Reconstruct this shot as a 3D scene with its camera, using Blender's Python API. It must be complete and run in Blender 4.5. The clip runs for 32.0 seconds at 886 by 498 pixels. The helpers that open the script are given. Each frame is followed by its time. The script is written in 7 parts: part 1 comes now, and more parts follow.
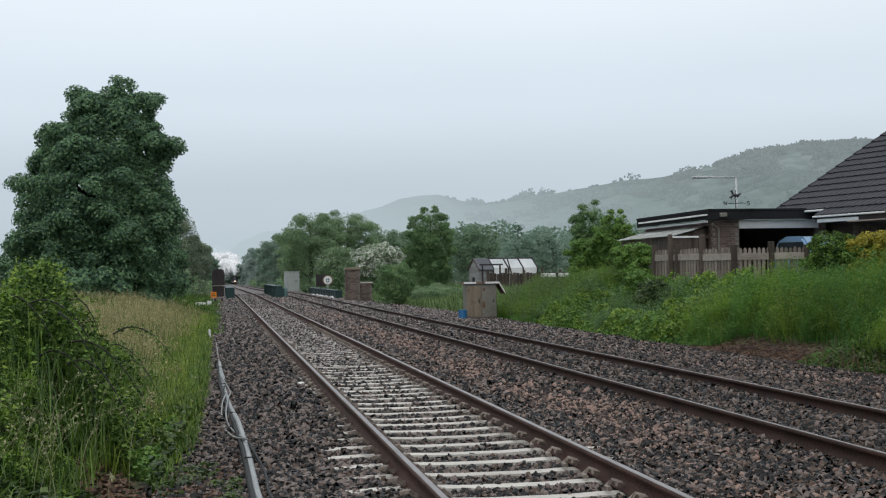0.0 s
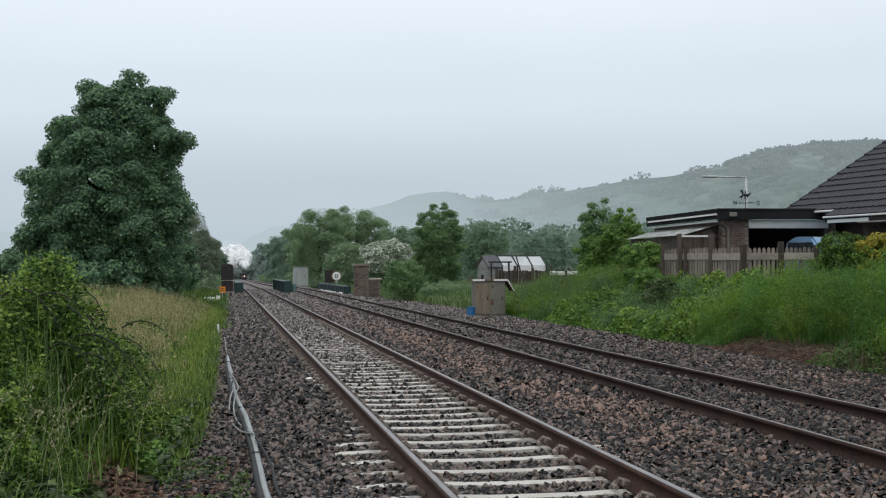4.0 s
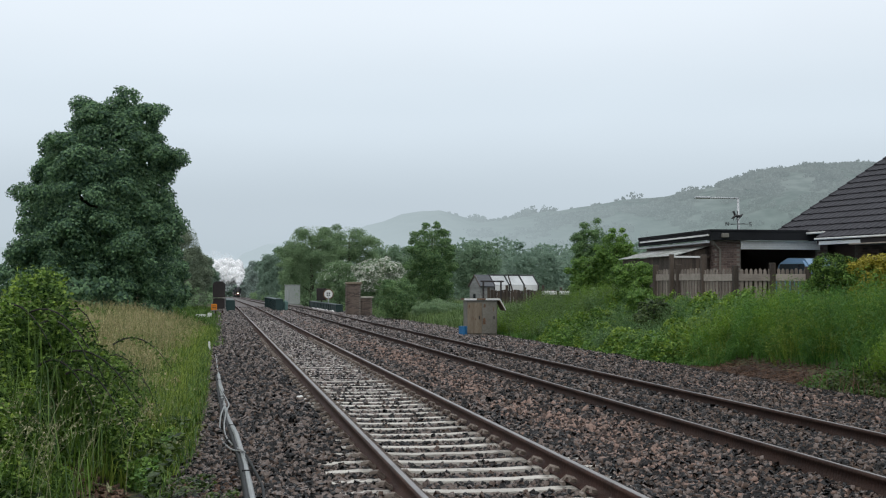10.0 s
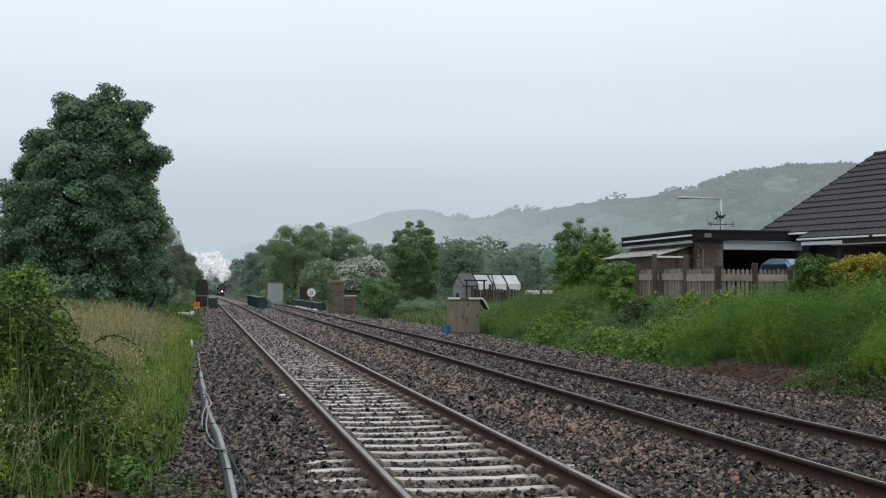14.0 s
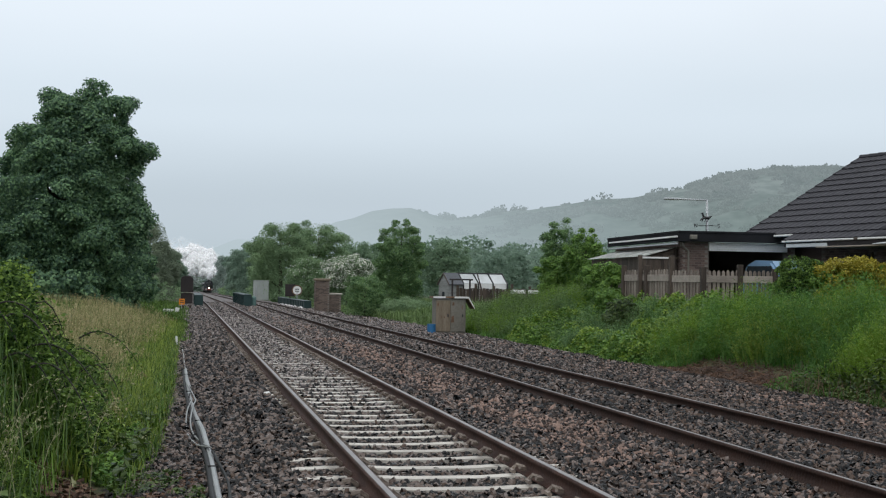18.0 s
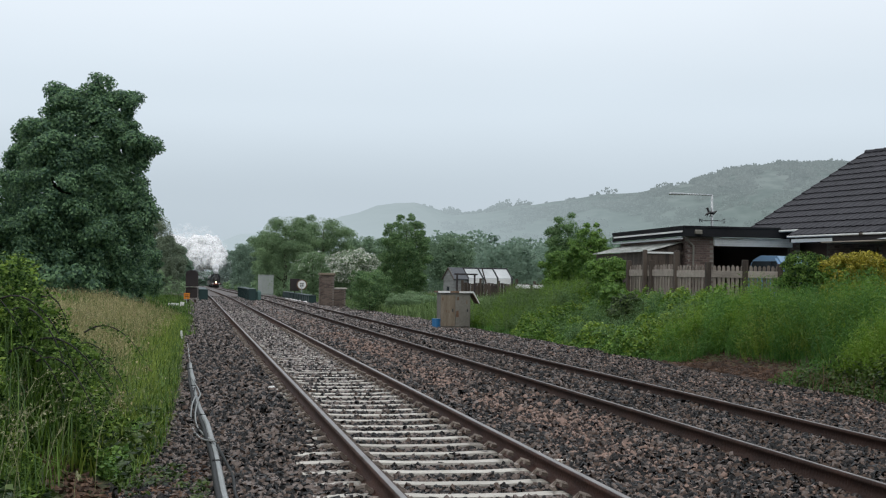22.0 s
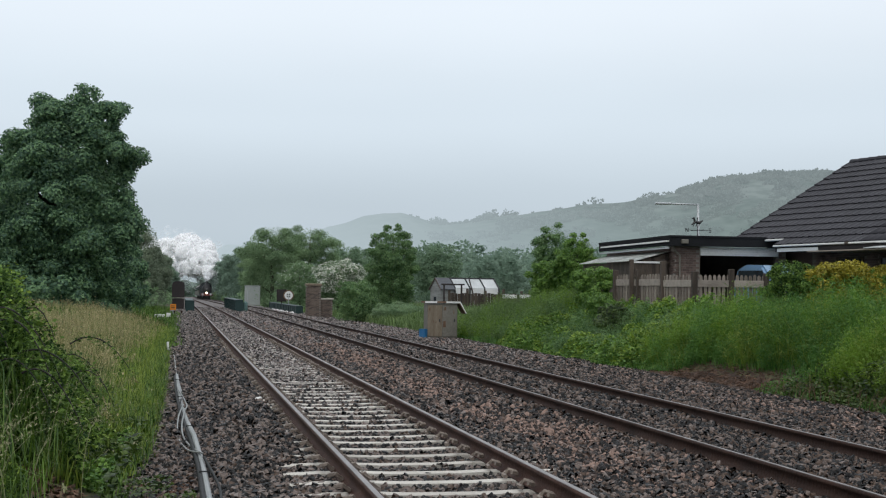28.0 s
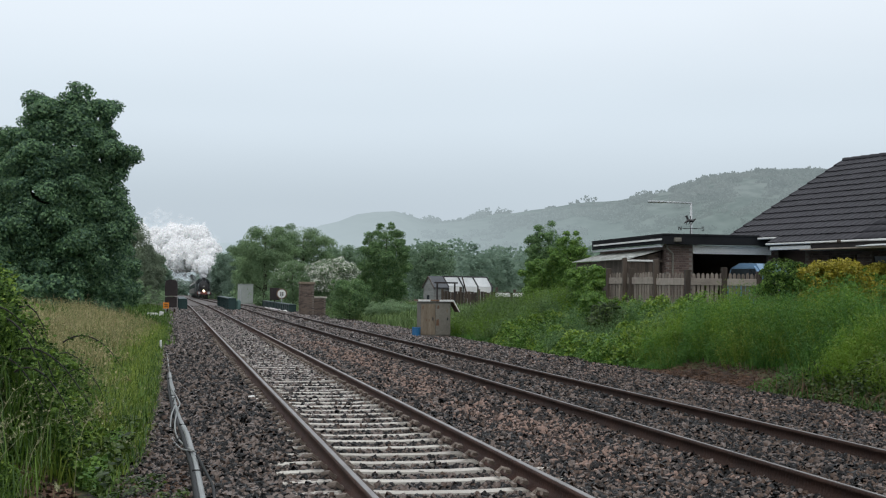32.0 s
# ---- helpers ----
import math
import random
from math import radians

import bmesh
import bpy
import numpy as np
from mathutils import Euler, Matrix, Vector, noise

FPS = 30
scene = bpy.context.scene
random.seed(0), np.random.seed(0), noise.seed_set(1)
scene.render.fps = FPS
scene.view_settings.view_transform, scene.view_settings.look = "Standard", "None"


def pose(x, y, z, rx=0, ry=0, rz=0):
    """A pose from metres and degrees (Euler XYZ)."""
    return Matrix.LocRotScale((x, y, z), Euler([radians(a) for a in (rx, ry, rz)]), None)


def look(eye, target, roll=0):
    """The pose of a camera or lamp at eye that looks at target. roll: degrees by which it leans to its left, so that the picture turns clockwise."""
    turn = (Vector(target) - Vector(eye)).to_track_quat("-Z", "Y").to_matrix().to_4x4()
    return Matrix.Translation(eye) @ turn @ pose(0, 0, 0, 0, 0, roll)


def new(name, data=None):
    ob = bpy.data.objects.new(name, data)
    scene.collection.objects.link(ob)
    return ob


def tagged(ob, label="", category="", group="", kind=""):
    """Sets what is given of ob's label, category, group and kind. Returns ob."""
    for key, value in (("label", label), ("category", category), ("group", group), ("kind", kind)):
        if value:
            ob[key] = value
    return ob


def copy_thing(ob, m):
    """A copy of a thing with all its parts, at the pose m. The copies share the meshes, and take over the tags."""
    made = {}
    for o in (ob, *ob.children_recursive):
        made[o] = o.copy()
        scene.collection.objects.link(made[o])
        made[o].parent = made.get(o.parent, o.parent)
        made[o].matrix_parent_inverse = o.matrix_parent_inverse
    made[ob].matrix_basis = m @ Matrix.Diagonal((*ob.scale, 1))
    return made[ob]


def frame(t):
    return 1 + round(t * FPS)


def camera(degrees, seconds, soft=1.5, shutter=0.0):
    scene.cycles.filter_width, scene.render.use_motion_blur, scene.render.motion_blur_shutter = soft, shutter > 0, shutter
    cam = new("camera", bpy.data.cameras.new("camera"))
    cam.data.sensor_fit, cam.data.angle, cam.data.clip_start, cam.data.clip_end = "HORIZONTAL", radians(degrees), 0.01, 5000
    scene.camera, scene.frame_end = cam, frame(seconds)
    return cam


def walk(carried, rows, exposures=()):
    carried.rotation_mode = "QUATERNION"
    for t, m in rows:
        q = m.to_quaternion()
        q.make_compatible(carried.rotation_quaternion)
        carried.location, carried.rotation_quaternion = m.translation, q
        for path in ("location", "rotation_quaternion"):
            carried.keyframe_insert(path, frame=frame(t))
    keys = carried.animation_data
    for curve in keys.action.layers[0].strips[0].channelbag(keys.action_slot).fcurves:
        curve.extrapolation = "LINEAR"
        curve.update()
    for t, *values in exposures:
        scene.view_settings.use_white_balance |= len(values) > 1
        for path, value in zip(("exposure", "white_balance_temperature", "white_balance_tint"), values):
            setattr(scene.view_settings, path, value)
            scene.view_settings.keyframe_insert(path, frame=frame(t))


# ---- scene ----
EYE = 1.44
cam = camera(36.9, 32.0, soft=1.2)
# seconds, turn to the left of the line, upward tilt, lean
TURNS = [
    (0, -9.597, 1.042, -0.900),
    (0.5, -9.457, 1.145, -0.631),
    (1, -9.203, 1.305, -0.340),
    (1.5, -9.100, 1.306, -0.176),
    (2, -9.241, 1.167, -0.209),
    (2.5, -9.181, 1.121, -0.356),
    (3, -8.943, 0.991, -0.583),
    (3.5, -9.079, 0.900, -0.513),
    (5.5, -9.396, 0.982, 0.067),
    (6, -9.520, 1.212, -0.005),
    (6.5, -9.639, 1.313, 0.084),
    (7, -9.694, 1.391, 0.083),
    (7.5, -9.641, 1.425, 0.118),
    (8, -9.693, 1.423, 0.057),
    (8.5, -9.697, 1.506, 0.094),
    (9, -9.660, 1.611, 0.082),
    (9.5, -9.602, 1.651, 0.092),
    (10, -9.544, 1.728, 0.059),
    (10.5, -9.660, 1.714, -0.106),
    (11, -9.788, 1.611, -0.126),
    (11.5, -9.730, 1.585, 0.045),
    (12, -9.829, 1.623, 0.198),
    (12.5, -9.798, 1.676, 0.141),
    (13, -9.848, 1.655, 0.185),
    (13.5, -10.046, 1.727, 0.199),
    (14, -10.260, 1.685, 0.297),
    (14.5, -10.364, 1.816, 0.480),
    (16.5, -10.687, 1.887, 0.638),
    (17, -10.725, 1.699, 0.541),
    (17.5, -10.723, 1.563, 0.595),
    (18, -10.859, 1.643, 0.798),
    (18.5, -10.751, 1.698, 0.766),
    (19, -10.566, 1.565, 0.869),
    (19.5, -10.389, 1.117, 0.785),
    (20, -10.357, 1.126, 0.910),
    (20.5, -10.484, 1.213, 1.070),
    (21, -10.553, 1.328, 1.100),
    (21.5, -10.610, 1.427, 1.125),
    (22, -10.657, 1.410, 0.878),
    (22.5, -10.505, 1.529, 0.795),
    (23, -10.535, 1.617, 0.644),
    (23.5, -10.652, 1.679, 0.650),
    (24, -10.635, 1.675, 0.732),
    (24.5, -10.621, 1.770, 0.728),
    (26.5, -10.886, 1.854, 0.678),
    (27, -11.095, 1.863, 0.831),
    (27.5, -11.191, 1.870, 0.691),
    (28, -11.220, 1.858, 0.709),
    (28.5, -11.597, 1.721, 0.933),
    (29, -11.782, 1.787, 0.847),
    (29.5, -11.838, 1.754, 0.728),
    (30, -11.627, 1.846, 0.840),
    (30.5, -11.570, 1.920, 0.973),
    (31, -11.550, 1.913, 0.946),
    (31.5, -11.572, 1.842, 0.926),
    (32, -11.515, 1.790, 0.680),
]
walk(cam, [(t, pose(0, 0, EYE, 90 + tilt, 0, turn) @ pose(0, 0, 0, 0, 0, lean)) for t, turn, tilt, lean in TURNS])

# ---- sky and light: a wet, bright overcast day ----
world = bpy.data.worlds.new("overcast")
scene.world = world
world.use_nodes = True
wn, wl = world.node_tree.nodes, world.node_tree.links
wn.clear()
sky = wn.new("ShaderNodeTexSky")
sky.sky_type, sky.sun_disc = "NISHITA", False
sky.sun_elevation, sky.sun_rotation = radians(52), radians(150)
sky.air_density, sky.dust_density = 1.0, 6.0
sky_strength = wn.new("ShaderNodeVectorMath")
sky_strength.operation = "SCALE"
sky_strength.inputs["Scale"].default_value = 0.07
wl.new(sky.outputs[0], sky_strength.inputs[0])
w_coord = wn.new("ShaderNodeTexCoord")
w_sep = wn.new("ShaderNodeSeparateXYZ")
wl.new(w_coord.outputs["Generated"], w_sep.inputs[0])
w_ramp = wn.new("ShaderNodeValToRGB")
wl.new(w_sep.outputs["Z"], w_ramp.inputs[0])
w_ramp.color_ramp.interpolation = "EASE"
for pos, col in ((0.0, (0.49, 0.58, 0.635, 1)), (0.06, (0.538, 0.622, 0.692, 1)), (0.13, (0.68, 0.772, 0.854, 1)), (0.22, (0.805, 0.88, 0.958, 1)), (1.0, (0.815, 0.86, 0.92, 1))):
    e = w_ramp.color_ramp.elements[0] if pos == 0 else (w_ramp.color_ramp.elements[-1] if pos == 1.0 else w_ramp.color_ramp.elements.new(pos))
    e.position, e.color = pos, col
w_cloud = wn.new("ShaderNodeTexNoise")
w_cloud.inputs["Scale"].default_value, w_cloud.inputs["Detail"].default_value = 2.2, 3
w_map = wn.new("ShaderNodeMapping")
w_map.inputs["Scale"].default_value = (1, 1, 4)
wl.new(w_coord.outputs["Generated"], w_map.inputs[0])
wl.new(w_map.outputs[0], w_cloud.inputs["Vector"])
w_soft = wn.new("ShaderNodeMapRange")
for key, value in (("From Min", 0.3), ("From Max", 0.7), ("To Min", 0.97), ("To Max", 1.03)):
    w_soft.inputs[key].default_value = value
wl.new(w_cloud.outputs[0], w_soft.inputs[0])
w_veil = wn.new("ShaderNodeVectorMath")
w_veil.operation = "SCALE"
wl.new(w_ramp.outputs[0], w_veil.inputs[0])
wl.new(w_soft.outputs[0], w_veil.inputs["Scale"])
w_mix = wn.new("ShaderNodeMix")
w_mix.data_type = "RGBA"
w_mix.inputs["Factor"].default_value = 0.94
wl.new(sky_strength.outputs[0], w_mix.inputs[6])
wl.new(w_veil.outputs[0], w_mix.inputs[7])
w_bg = wn.new("ShaderNodeBackground")
wl.new(w_mix.outputs[2], w_bg.inputs[0])
w_bg.inputs["Strength"].default_value = 1.07
w_out = wn.new("ShaderNodeOutputWorld")
wl.new(w_bg.outputs[0], w_out.inputs[0])

sun = new("sun", bpy.data.lights.new("sun", "SUN"))
sun.data.energy, sun.data.angle, sun.data.color = 0.9, radians(40), (1.0, 0.97, 0.92)
sun.matrix_world = look((0, 0, 60), (18, 26, 0))

# ---- materials ----
def surface(name, dark, light, scale=3.0, fine=40.0, rough=0.8, bump=0.3, metal=0.0, spread=0.5, stretch=(1, 1, 1), per="none", sheen=0.5, deep=0.02, through_light=0.0, dark_at=0.3):
    """Two scales of noise between two colours, with relief; per: vary by object or by island."""
    m = bpy.data.materials.new(name)
    m.use_nodes = True
    n, l = m.node_tree.nodes, m.node_tree.links
    b = n["Principled BSDF"]
    geo = n.new("ShaderNodeNewGeometry")
    mp = n.new("ShaderNodeMapping")
    mp.inputs["Scale"].default_value = stretch
    l.new(geo.outputs["Position"], mp.inputs[0])
    big, small = n.new("ShaderNodeTexNoise"), n.new("ShaderNodeTexNoise")
    big.inputs["Scale"].default_value, big.inputs["Detail"].default_value = scale, 4
    small.inputs["Scale"].default_value, small.inputs["Detail"].default_value = fine, 3
    l.new(mp.outputs[0], big.inputs["Vector"])
    l.new(mp.outputs[0], small.inputs["Vector"])
    mixer = n.new("ShaderNodeMix")
    mixer.inputs["Factor"].default_value = 0.45
    l.new(big.outputs[0], mixer.inputs[2])
    l.new(small.outputs[0], mixer.inputs[3])
    value = mixer.outputs[0]
    if per != "none":
        src = n.new("ShaderNodeObjectInfo").outputs["Random"] if per == "object" else geo.outputs["Random Per Island"]
        add = n.new("ShaderNodeMath")
        add.operation = "MULTIPLY_ADD"
        add.inputs[1].default_value = spread
        l.new(src, add.inputs[0])
        l.new(value, add.inputs[2])
        sub = n.new("ShaderNodeMath")
        sub.operation = "SUBTRACT"
        sub.inputs[1].default_value = spread / 2
        l.new(add.outputs[0], sub.inputs[0])
        value = sub.outputs[0]
    ramp = n.new("ShaderNodeValToRGB")
    ramp.color_ramp.elements[0].position, ramp.color_ramp.elements[0].color = dark_at, (*dark, 1)
    ramp.color_ramp.elements[1].position, ramp.color_ramp.elements[1].color = 0.7, (*light, 1)
    l.new(value, ramp.inputs[0])
    l.new(ramp.outputs[0], b.inputs["Base Color"])
    b.inputs["Roughness"].default_value, b.inputs["Metallic"].default_value = rough, metal
    b.inputs["Specular IOR Level"].default_value = sheen
    if through_light:
        b.inputs["Transmission Weight"].default_value = 0
        tr = n.new("ShaderNodeBsdfTranslucent")
        l.new(ramp.outputs[0], tr.inputs[0])
        ms = n.new("ShaderNodeMixShader")
        ms.inputs[0].default_value = through_light
        l.new(b.outputs[0], ms.inputs[1])
        l.new(tr.outputs[0], ms.inputs[2])
        l.new(ms.outputs[0], n["Material Output"].inputs[0])
    if bump:
        bp = n.new("ShaderNodeBump")
        bp.inputs["Strength"].default_value, bp.inputs["Distance"].default_value = bump, deep
        l.new(small.outputs[0], bp.inputs["Height"])
        l.new(bp.outputs[0], b.inputs["Normal"])
    return m


M = {}
# near bed almost black, painting in the shade between stones
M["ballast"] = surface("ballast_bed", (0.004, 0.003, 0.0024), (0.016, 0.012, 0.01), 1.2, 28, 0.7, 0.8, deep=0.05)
# far bed takes the paler mean tone of the stones
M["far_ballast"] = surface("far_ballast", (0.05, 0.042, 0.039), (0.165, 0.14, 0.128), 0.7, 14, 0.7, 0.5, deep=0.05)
# many stones near black, standing in for the black shadows among them
M["stone"] = surface("ballast_stone", (0.002, 0.0015, 0.0013), (0.158, 0.122, 0.104), 1.0, 25, 0.5, 0.3, per="island", spread=1.6, dark_at=0.45, sheen=0.4)
M["loose_stone"] = surface("loose_stone", (0.002, 0.0015, 0.0013), (0.158, 0.122, 0.104), 1.0, 25, 0.5, 0.3, per="object", spread=1.6, dark_at=0.45, sheen=0.4)
M["grey_stone"] = surface("pale_grey_stone", (0.03, 0.025, 0.023), (0.27, 0.232, 0.215), 1.0, 25, 0.5, 0.3, per="island", spread=1.1)
M["brown_stone"] = surface("brown_stone", (0.0018, 0.0012, 0.0009), (0.088, 0.057, 0.041), 1.0, 25, 0.55, 0.3, per="island", spread=1.6, dark_at=0.46, sheen=0.35)
M["pink_stone"] = surface("pink_stone", (0.022, 0.014, 0.011), (0.27, 0.18, 0.142), 1.0, 25, 0.6, 0.3, per="island", spread=1.0, sheen=0.35)
M["concrete"] = surface("sleeper_concrete", (0.38, 0.345, 0.3), (0.64, 0.6, 0.535), 2.5, 45, 0.6, 0.3, per="object", spread=0.25)
M["clip"] = surface("worn_clip", (0.09, 0.068, 0.055), (0.27, 0.22, 0.18), 3, 30, 0.6, 0.2)
M["rust"] = surface("rail_rust", (0.016, 0.0085, 0.0065), (0.056, 0.027, 0.018), 2.0, 30, 0.75, 0.4, sheen=0.22)
M["red_rust"] = surface("fresh_rail_rust", (0.026, 0.0115, 0.0085), (0.078, 0.036, 0.024), 2.0, 30, 0.72, 0.4, sheen=0.25)
M["steel"] = surface("rail_top", (0.2, 0.185, 0.175), (0.36, 0.34, 0.33), 2.0, 60, 0.5, 0.05, metal=0.6)
M["earth"] = surface("grassy_earth", (0.03, 0.035, 0.014), (0.08, 0.085, 0.03), 0.8, 9, 0.95, 0.6, deep=0.06)
M["grass"] = surface("green_grass", (0.03, 0.08, 0.008), (0.115, 0.205, 0.024), 0.6, 3, 0.6, 0, per="island", spread=0.6, through_light=0.25)
M["edge_grass"] = surface("bright_edge_grass", (0.11, 0.17, 0.018), (0.28, 0.36, 0.06), 0.6, 3, 0.6, 0, per="island", spread=0.5, through_light=0.35)
M["tan_grass"] = surface("seeding_grass", (0.2, 0.19, 0.075), (0.46, 0.41, 0.2), 0.5, 3, 0.7, 0, per="island", spread=0.6, through_light=0.3)
M["plume"] = surface("seed_plume", (0.25, 0.21, 0.1), (0.5, 0.43, 0.23), 0.5, 3, 0.8, 0, per="island", spread=0.5, through_light=0.3)
M["pale_stalk"] = surface("pale_stalk", (0.17, 0.18, 0.08), (0.4, 0.39, 0.22), 0.5, 3, 0.7, 0, per="island", spread=0.5, through_light=0.3)
# grass tone with a little haze put into it
M["hazy_grass"] = surface("hazy_grass", (0.07, 0.13, 0.035), (0.18, 0.265, 0.09), 0.3, 1.5, 0.7, 0, per="island", spread=0.4, through_light=0.3)
M["rank"] = surface("rank_growth", (0.036, 0.118, 0.02), (0.125, 0.262, 0.045), 0.35, 1.2, 0.6, 0, per="island", spread=0.3, through_light=0.42)
M["fresh_rank"] = surface("fresh_growth", (0.075, 0.16, 0.012), (0.2, 0.335, 0.035), 0.35, 1.2, 0.6, 0, per="island", spread=0.3, through_light=0.42)
# lit copy of the bramble leaf, for mound tops and ridges
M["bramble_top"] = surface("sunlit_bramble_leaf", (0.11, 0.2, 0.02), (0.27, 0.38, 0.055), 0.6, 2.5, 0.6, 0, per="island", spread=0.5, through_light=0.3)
M["bramble"] = surface("bramble_leaf", (0.018, 0.05, 0.01), (0.16, 0.265, 0.052), 1.6, 5, 0.75, 0, per="island", spread=0.6, sheen=0.25, through_light=0.28)
# deep green for low weeds, also carrying the shade under taller growth
M["dark_growth"] = surface("dark_growth_leaf", (0.014, 0.036, 0.007), (0.085, 0.135, 0.024), 1.6, 5, 0.5, 0, per="island", spread=0.5, through_light=0.2)
# dark end lifted, thin haze put into the leaf colour
M["sycamore"] = surface("dark_leaf", (0.058, 0.122, 0.075), (0.172, 0.295, 0.138), 0.5, 2.0, 0.6, 0, sheen=0.4, per="island", spread=0.8, through_light=0.33)
M["leaf"] = surface("green_leaf", (0.08, 0.165, 0.064), (0.205, 0.33, 0.125), 0.4, 2.0, 0.6, 0, per="island", spread=0.55, through_light=0.42)
M["bright_leaf"] = surface("fresh_leaf", (0.062, 0.15, 0.024), (0.185, 0.325, 0.055), 0.5, 2.0, 0.55, 0, per="island", spread=0.6, through_light=0.28)
# farther leaves: mist haze put into paler base colours
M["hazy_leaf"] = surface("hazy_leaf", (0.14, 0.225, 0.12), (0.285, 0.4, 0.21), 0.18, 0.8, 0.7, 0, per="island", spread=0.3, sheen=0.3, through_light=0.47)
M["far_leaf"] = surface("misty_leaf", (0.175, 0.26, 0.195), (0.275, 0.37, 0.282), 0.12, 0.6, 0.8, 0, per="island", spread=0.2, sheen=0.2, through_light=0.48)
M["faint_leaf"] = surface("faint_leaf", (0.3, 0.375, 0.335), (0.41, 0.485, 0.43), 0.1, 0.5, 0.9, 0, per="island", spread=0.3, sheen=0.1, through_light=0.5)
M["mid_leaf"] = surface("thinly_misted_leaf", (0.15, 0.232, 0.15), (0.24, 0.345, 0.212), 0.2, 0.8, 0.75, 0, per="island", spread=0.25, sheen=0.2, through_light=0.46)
M["blossom"] = surface("may_blossom", (0.5, 0.51, 0.44), (0.82, 0.82, 0.74), 0.5, 2.0, 0.7, 0, per="island", spread=0.4, through_light=0.2)
M["yellow"] = surface("yellow_broom", (0.23, 0.21, 0.02), (0.5, 0.43, 0.055), 0.8, 3.0, 0.6, 0, per="island", spread=0.5, through_light=0.3)
M["bark"] = surface("bark", (0.03, 0.025, 0.02), (0.1, 0.085, 0.065), 3, 20, 0.9, 0.6)
M["brick"] = surface("brick", (0.085, 0.058, 0.05), (0.19, 0.135, 0.115), 1.5, 25, 0.85, 0.3, per="object", spread=0.4)
M["pier_brick"] = surface("pier_brick", (0.085, 0.064, 0.053), (0.175, 0.132, 0.108), 1.5, 25, 0.85, 0.3, per="object", spread=0.5)
M["mortar"] = surface("mortar", (0.16, 0.14, 0.12), (0.26, 0.24, 0.21), 2, 40, 0.95, 0.3)
M["tile"] = surface("roof_tile", (0.017, 0.016, 0.02), (0.037, 0.035, 0.042), 0.8, 16, 0.65, 0.25, per="object", spread=0.12, sheen=0.35)
M["timber"] = surface("weathered_timber", (0.125, 0.102, 0.084), (0.295, 0.25, 0.21), 2, 18, 0.85, 0.4, per="object", spread=0.45, stretch=(4, 4, 0.7))
M["pale_timber"] = surface("pale_weathered_board", (0.2, 0.17, 0.145), (0.385, 0.34, 0.292), 2, 18, 0.85, 0.4, per="object", spread=0.3, stretch=(0.7, 4, 4))
M["dark_timber"] = surface("dark_timber", (0.035, 0.026, 0.02), (0.1, 0.075, 0.058), 2, 18, 0.85, 0.4, per="object", spread=0.3, stretch=(4, 4, 0.7))
M["grey_timber"] = surface("silvered_timber", (0.17, 0.17, 0.165), (0.32, 0.325, 0.315), 2, 18, 0.85, 0.3, per="object", spread=0.3, stretch=(1, 1, 4))
M["white"] = surface("white_paint", (0.62, 0.62, 0.6), (0.82, 0.82, 0.8), 1.2, 20, 0.5, 0.1)
M["felt"] = surface("black_fascia", (0.01, 0.011, 0.012), (0.026, 0.027, 0.03), 1.5, 25, 0.9, 0.2, sheen=0.1)
M["sooty"] = surface("sooty_brown_paint", (0.012, 0.009, 0.009), (0.032, 0.023, 0.023), 1.5, 18, 0.7, 0.2)
M["sheet"] = surface("corrugated_sheet", (0.38, 0.4, 0.4), (0.66, 0.68, 0.68), 1.2, 20, 0.4, 0.1)
M["mossy_sheet"] = surface("mossy_plastic_sheet", (0.3, 0.32, 0.27), (0.9, 0.91, 0.9), 1.1, 7, 0.45, 0.1, stretch=(1, 2.2, 1), dark_at=0.36)
M["slate_felt"] = surface("grey_mineral_felt", (0.06, 0.064, 0.072), (0.12, 0.126, 0.138), 1.2, 20, 0.85, 0.2)
M["tan_steel"] = surface("rust_washed_paint", (0.12, 0.085, 0.055), (0.27, 0.225, 0.165), 1.6, 9, 0.75, 0.2, stretch=(5, 5, 0.7))
M["brown_leaf"] = surface("dull_olive_leaf", (0.15, 0.19, 0.135), (0.275, 0.33, 0.22), 0.25, 1.0, 0.7, 0, per="island", spread=0.3, sheen=0.3, through_light=0.47)
M["grey_steel"] = surface("grey_cabinet_paint", (0.1, 0.092, 0.074), (0.215, 0.2, 0.168), 1.3, 14, 0.65, 0.15)
M["rusty"] = surface("rust_stain", (0.08, 0.04, 0.022), (0.22, 0.13, 0.08), 3, 22, 0.85, 0.3)
M["pale_steel"] = surface("pale_cabinet_paint", (0.25, 0.275, 0.255), (0.36, 0.385, 0.36), 0.8, 10, 0.6, 0.1)
M["teal"] = surface("dark_teal_paint", (0.005, 0.022, 0.022), (0.014, 0.045, 0.043), 0.9, 12, 0.5, 0.15)
M["pale_teal"] = surface("paler_teal_paint", (0.06, 0.13, 0.12), (0.14, 0.23, 0.21), 0.9, 12, 0.6, 0.15)
M["blue"] = surface("blue_plastic", (0.012, 0.09, 0.22), (0.03, 0.16, 0.34), 2, 20, 0.4, 0.1)
M["car_blue"] = surface("pale_blue_car_paint", (0.16, 0.27, 0.4), (0.2, 0.32, 0.46), 0.6, 4, 0.2, 0.0)
M["glass"] = surface("dark_window_glass", (0.02, 0.025, 0.03), (0.04, 0.05, 0.055), 0.5, 3, 0.12, 0.0, sheen=0.25)
M["orange"] = surface("orange_sign", (0.72, 0.2, 0.005), (0.85, 0.3, 0.01), 2, 20, 0.5, 0.05)
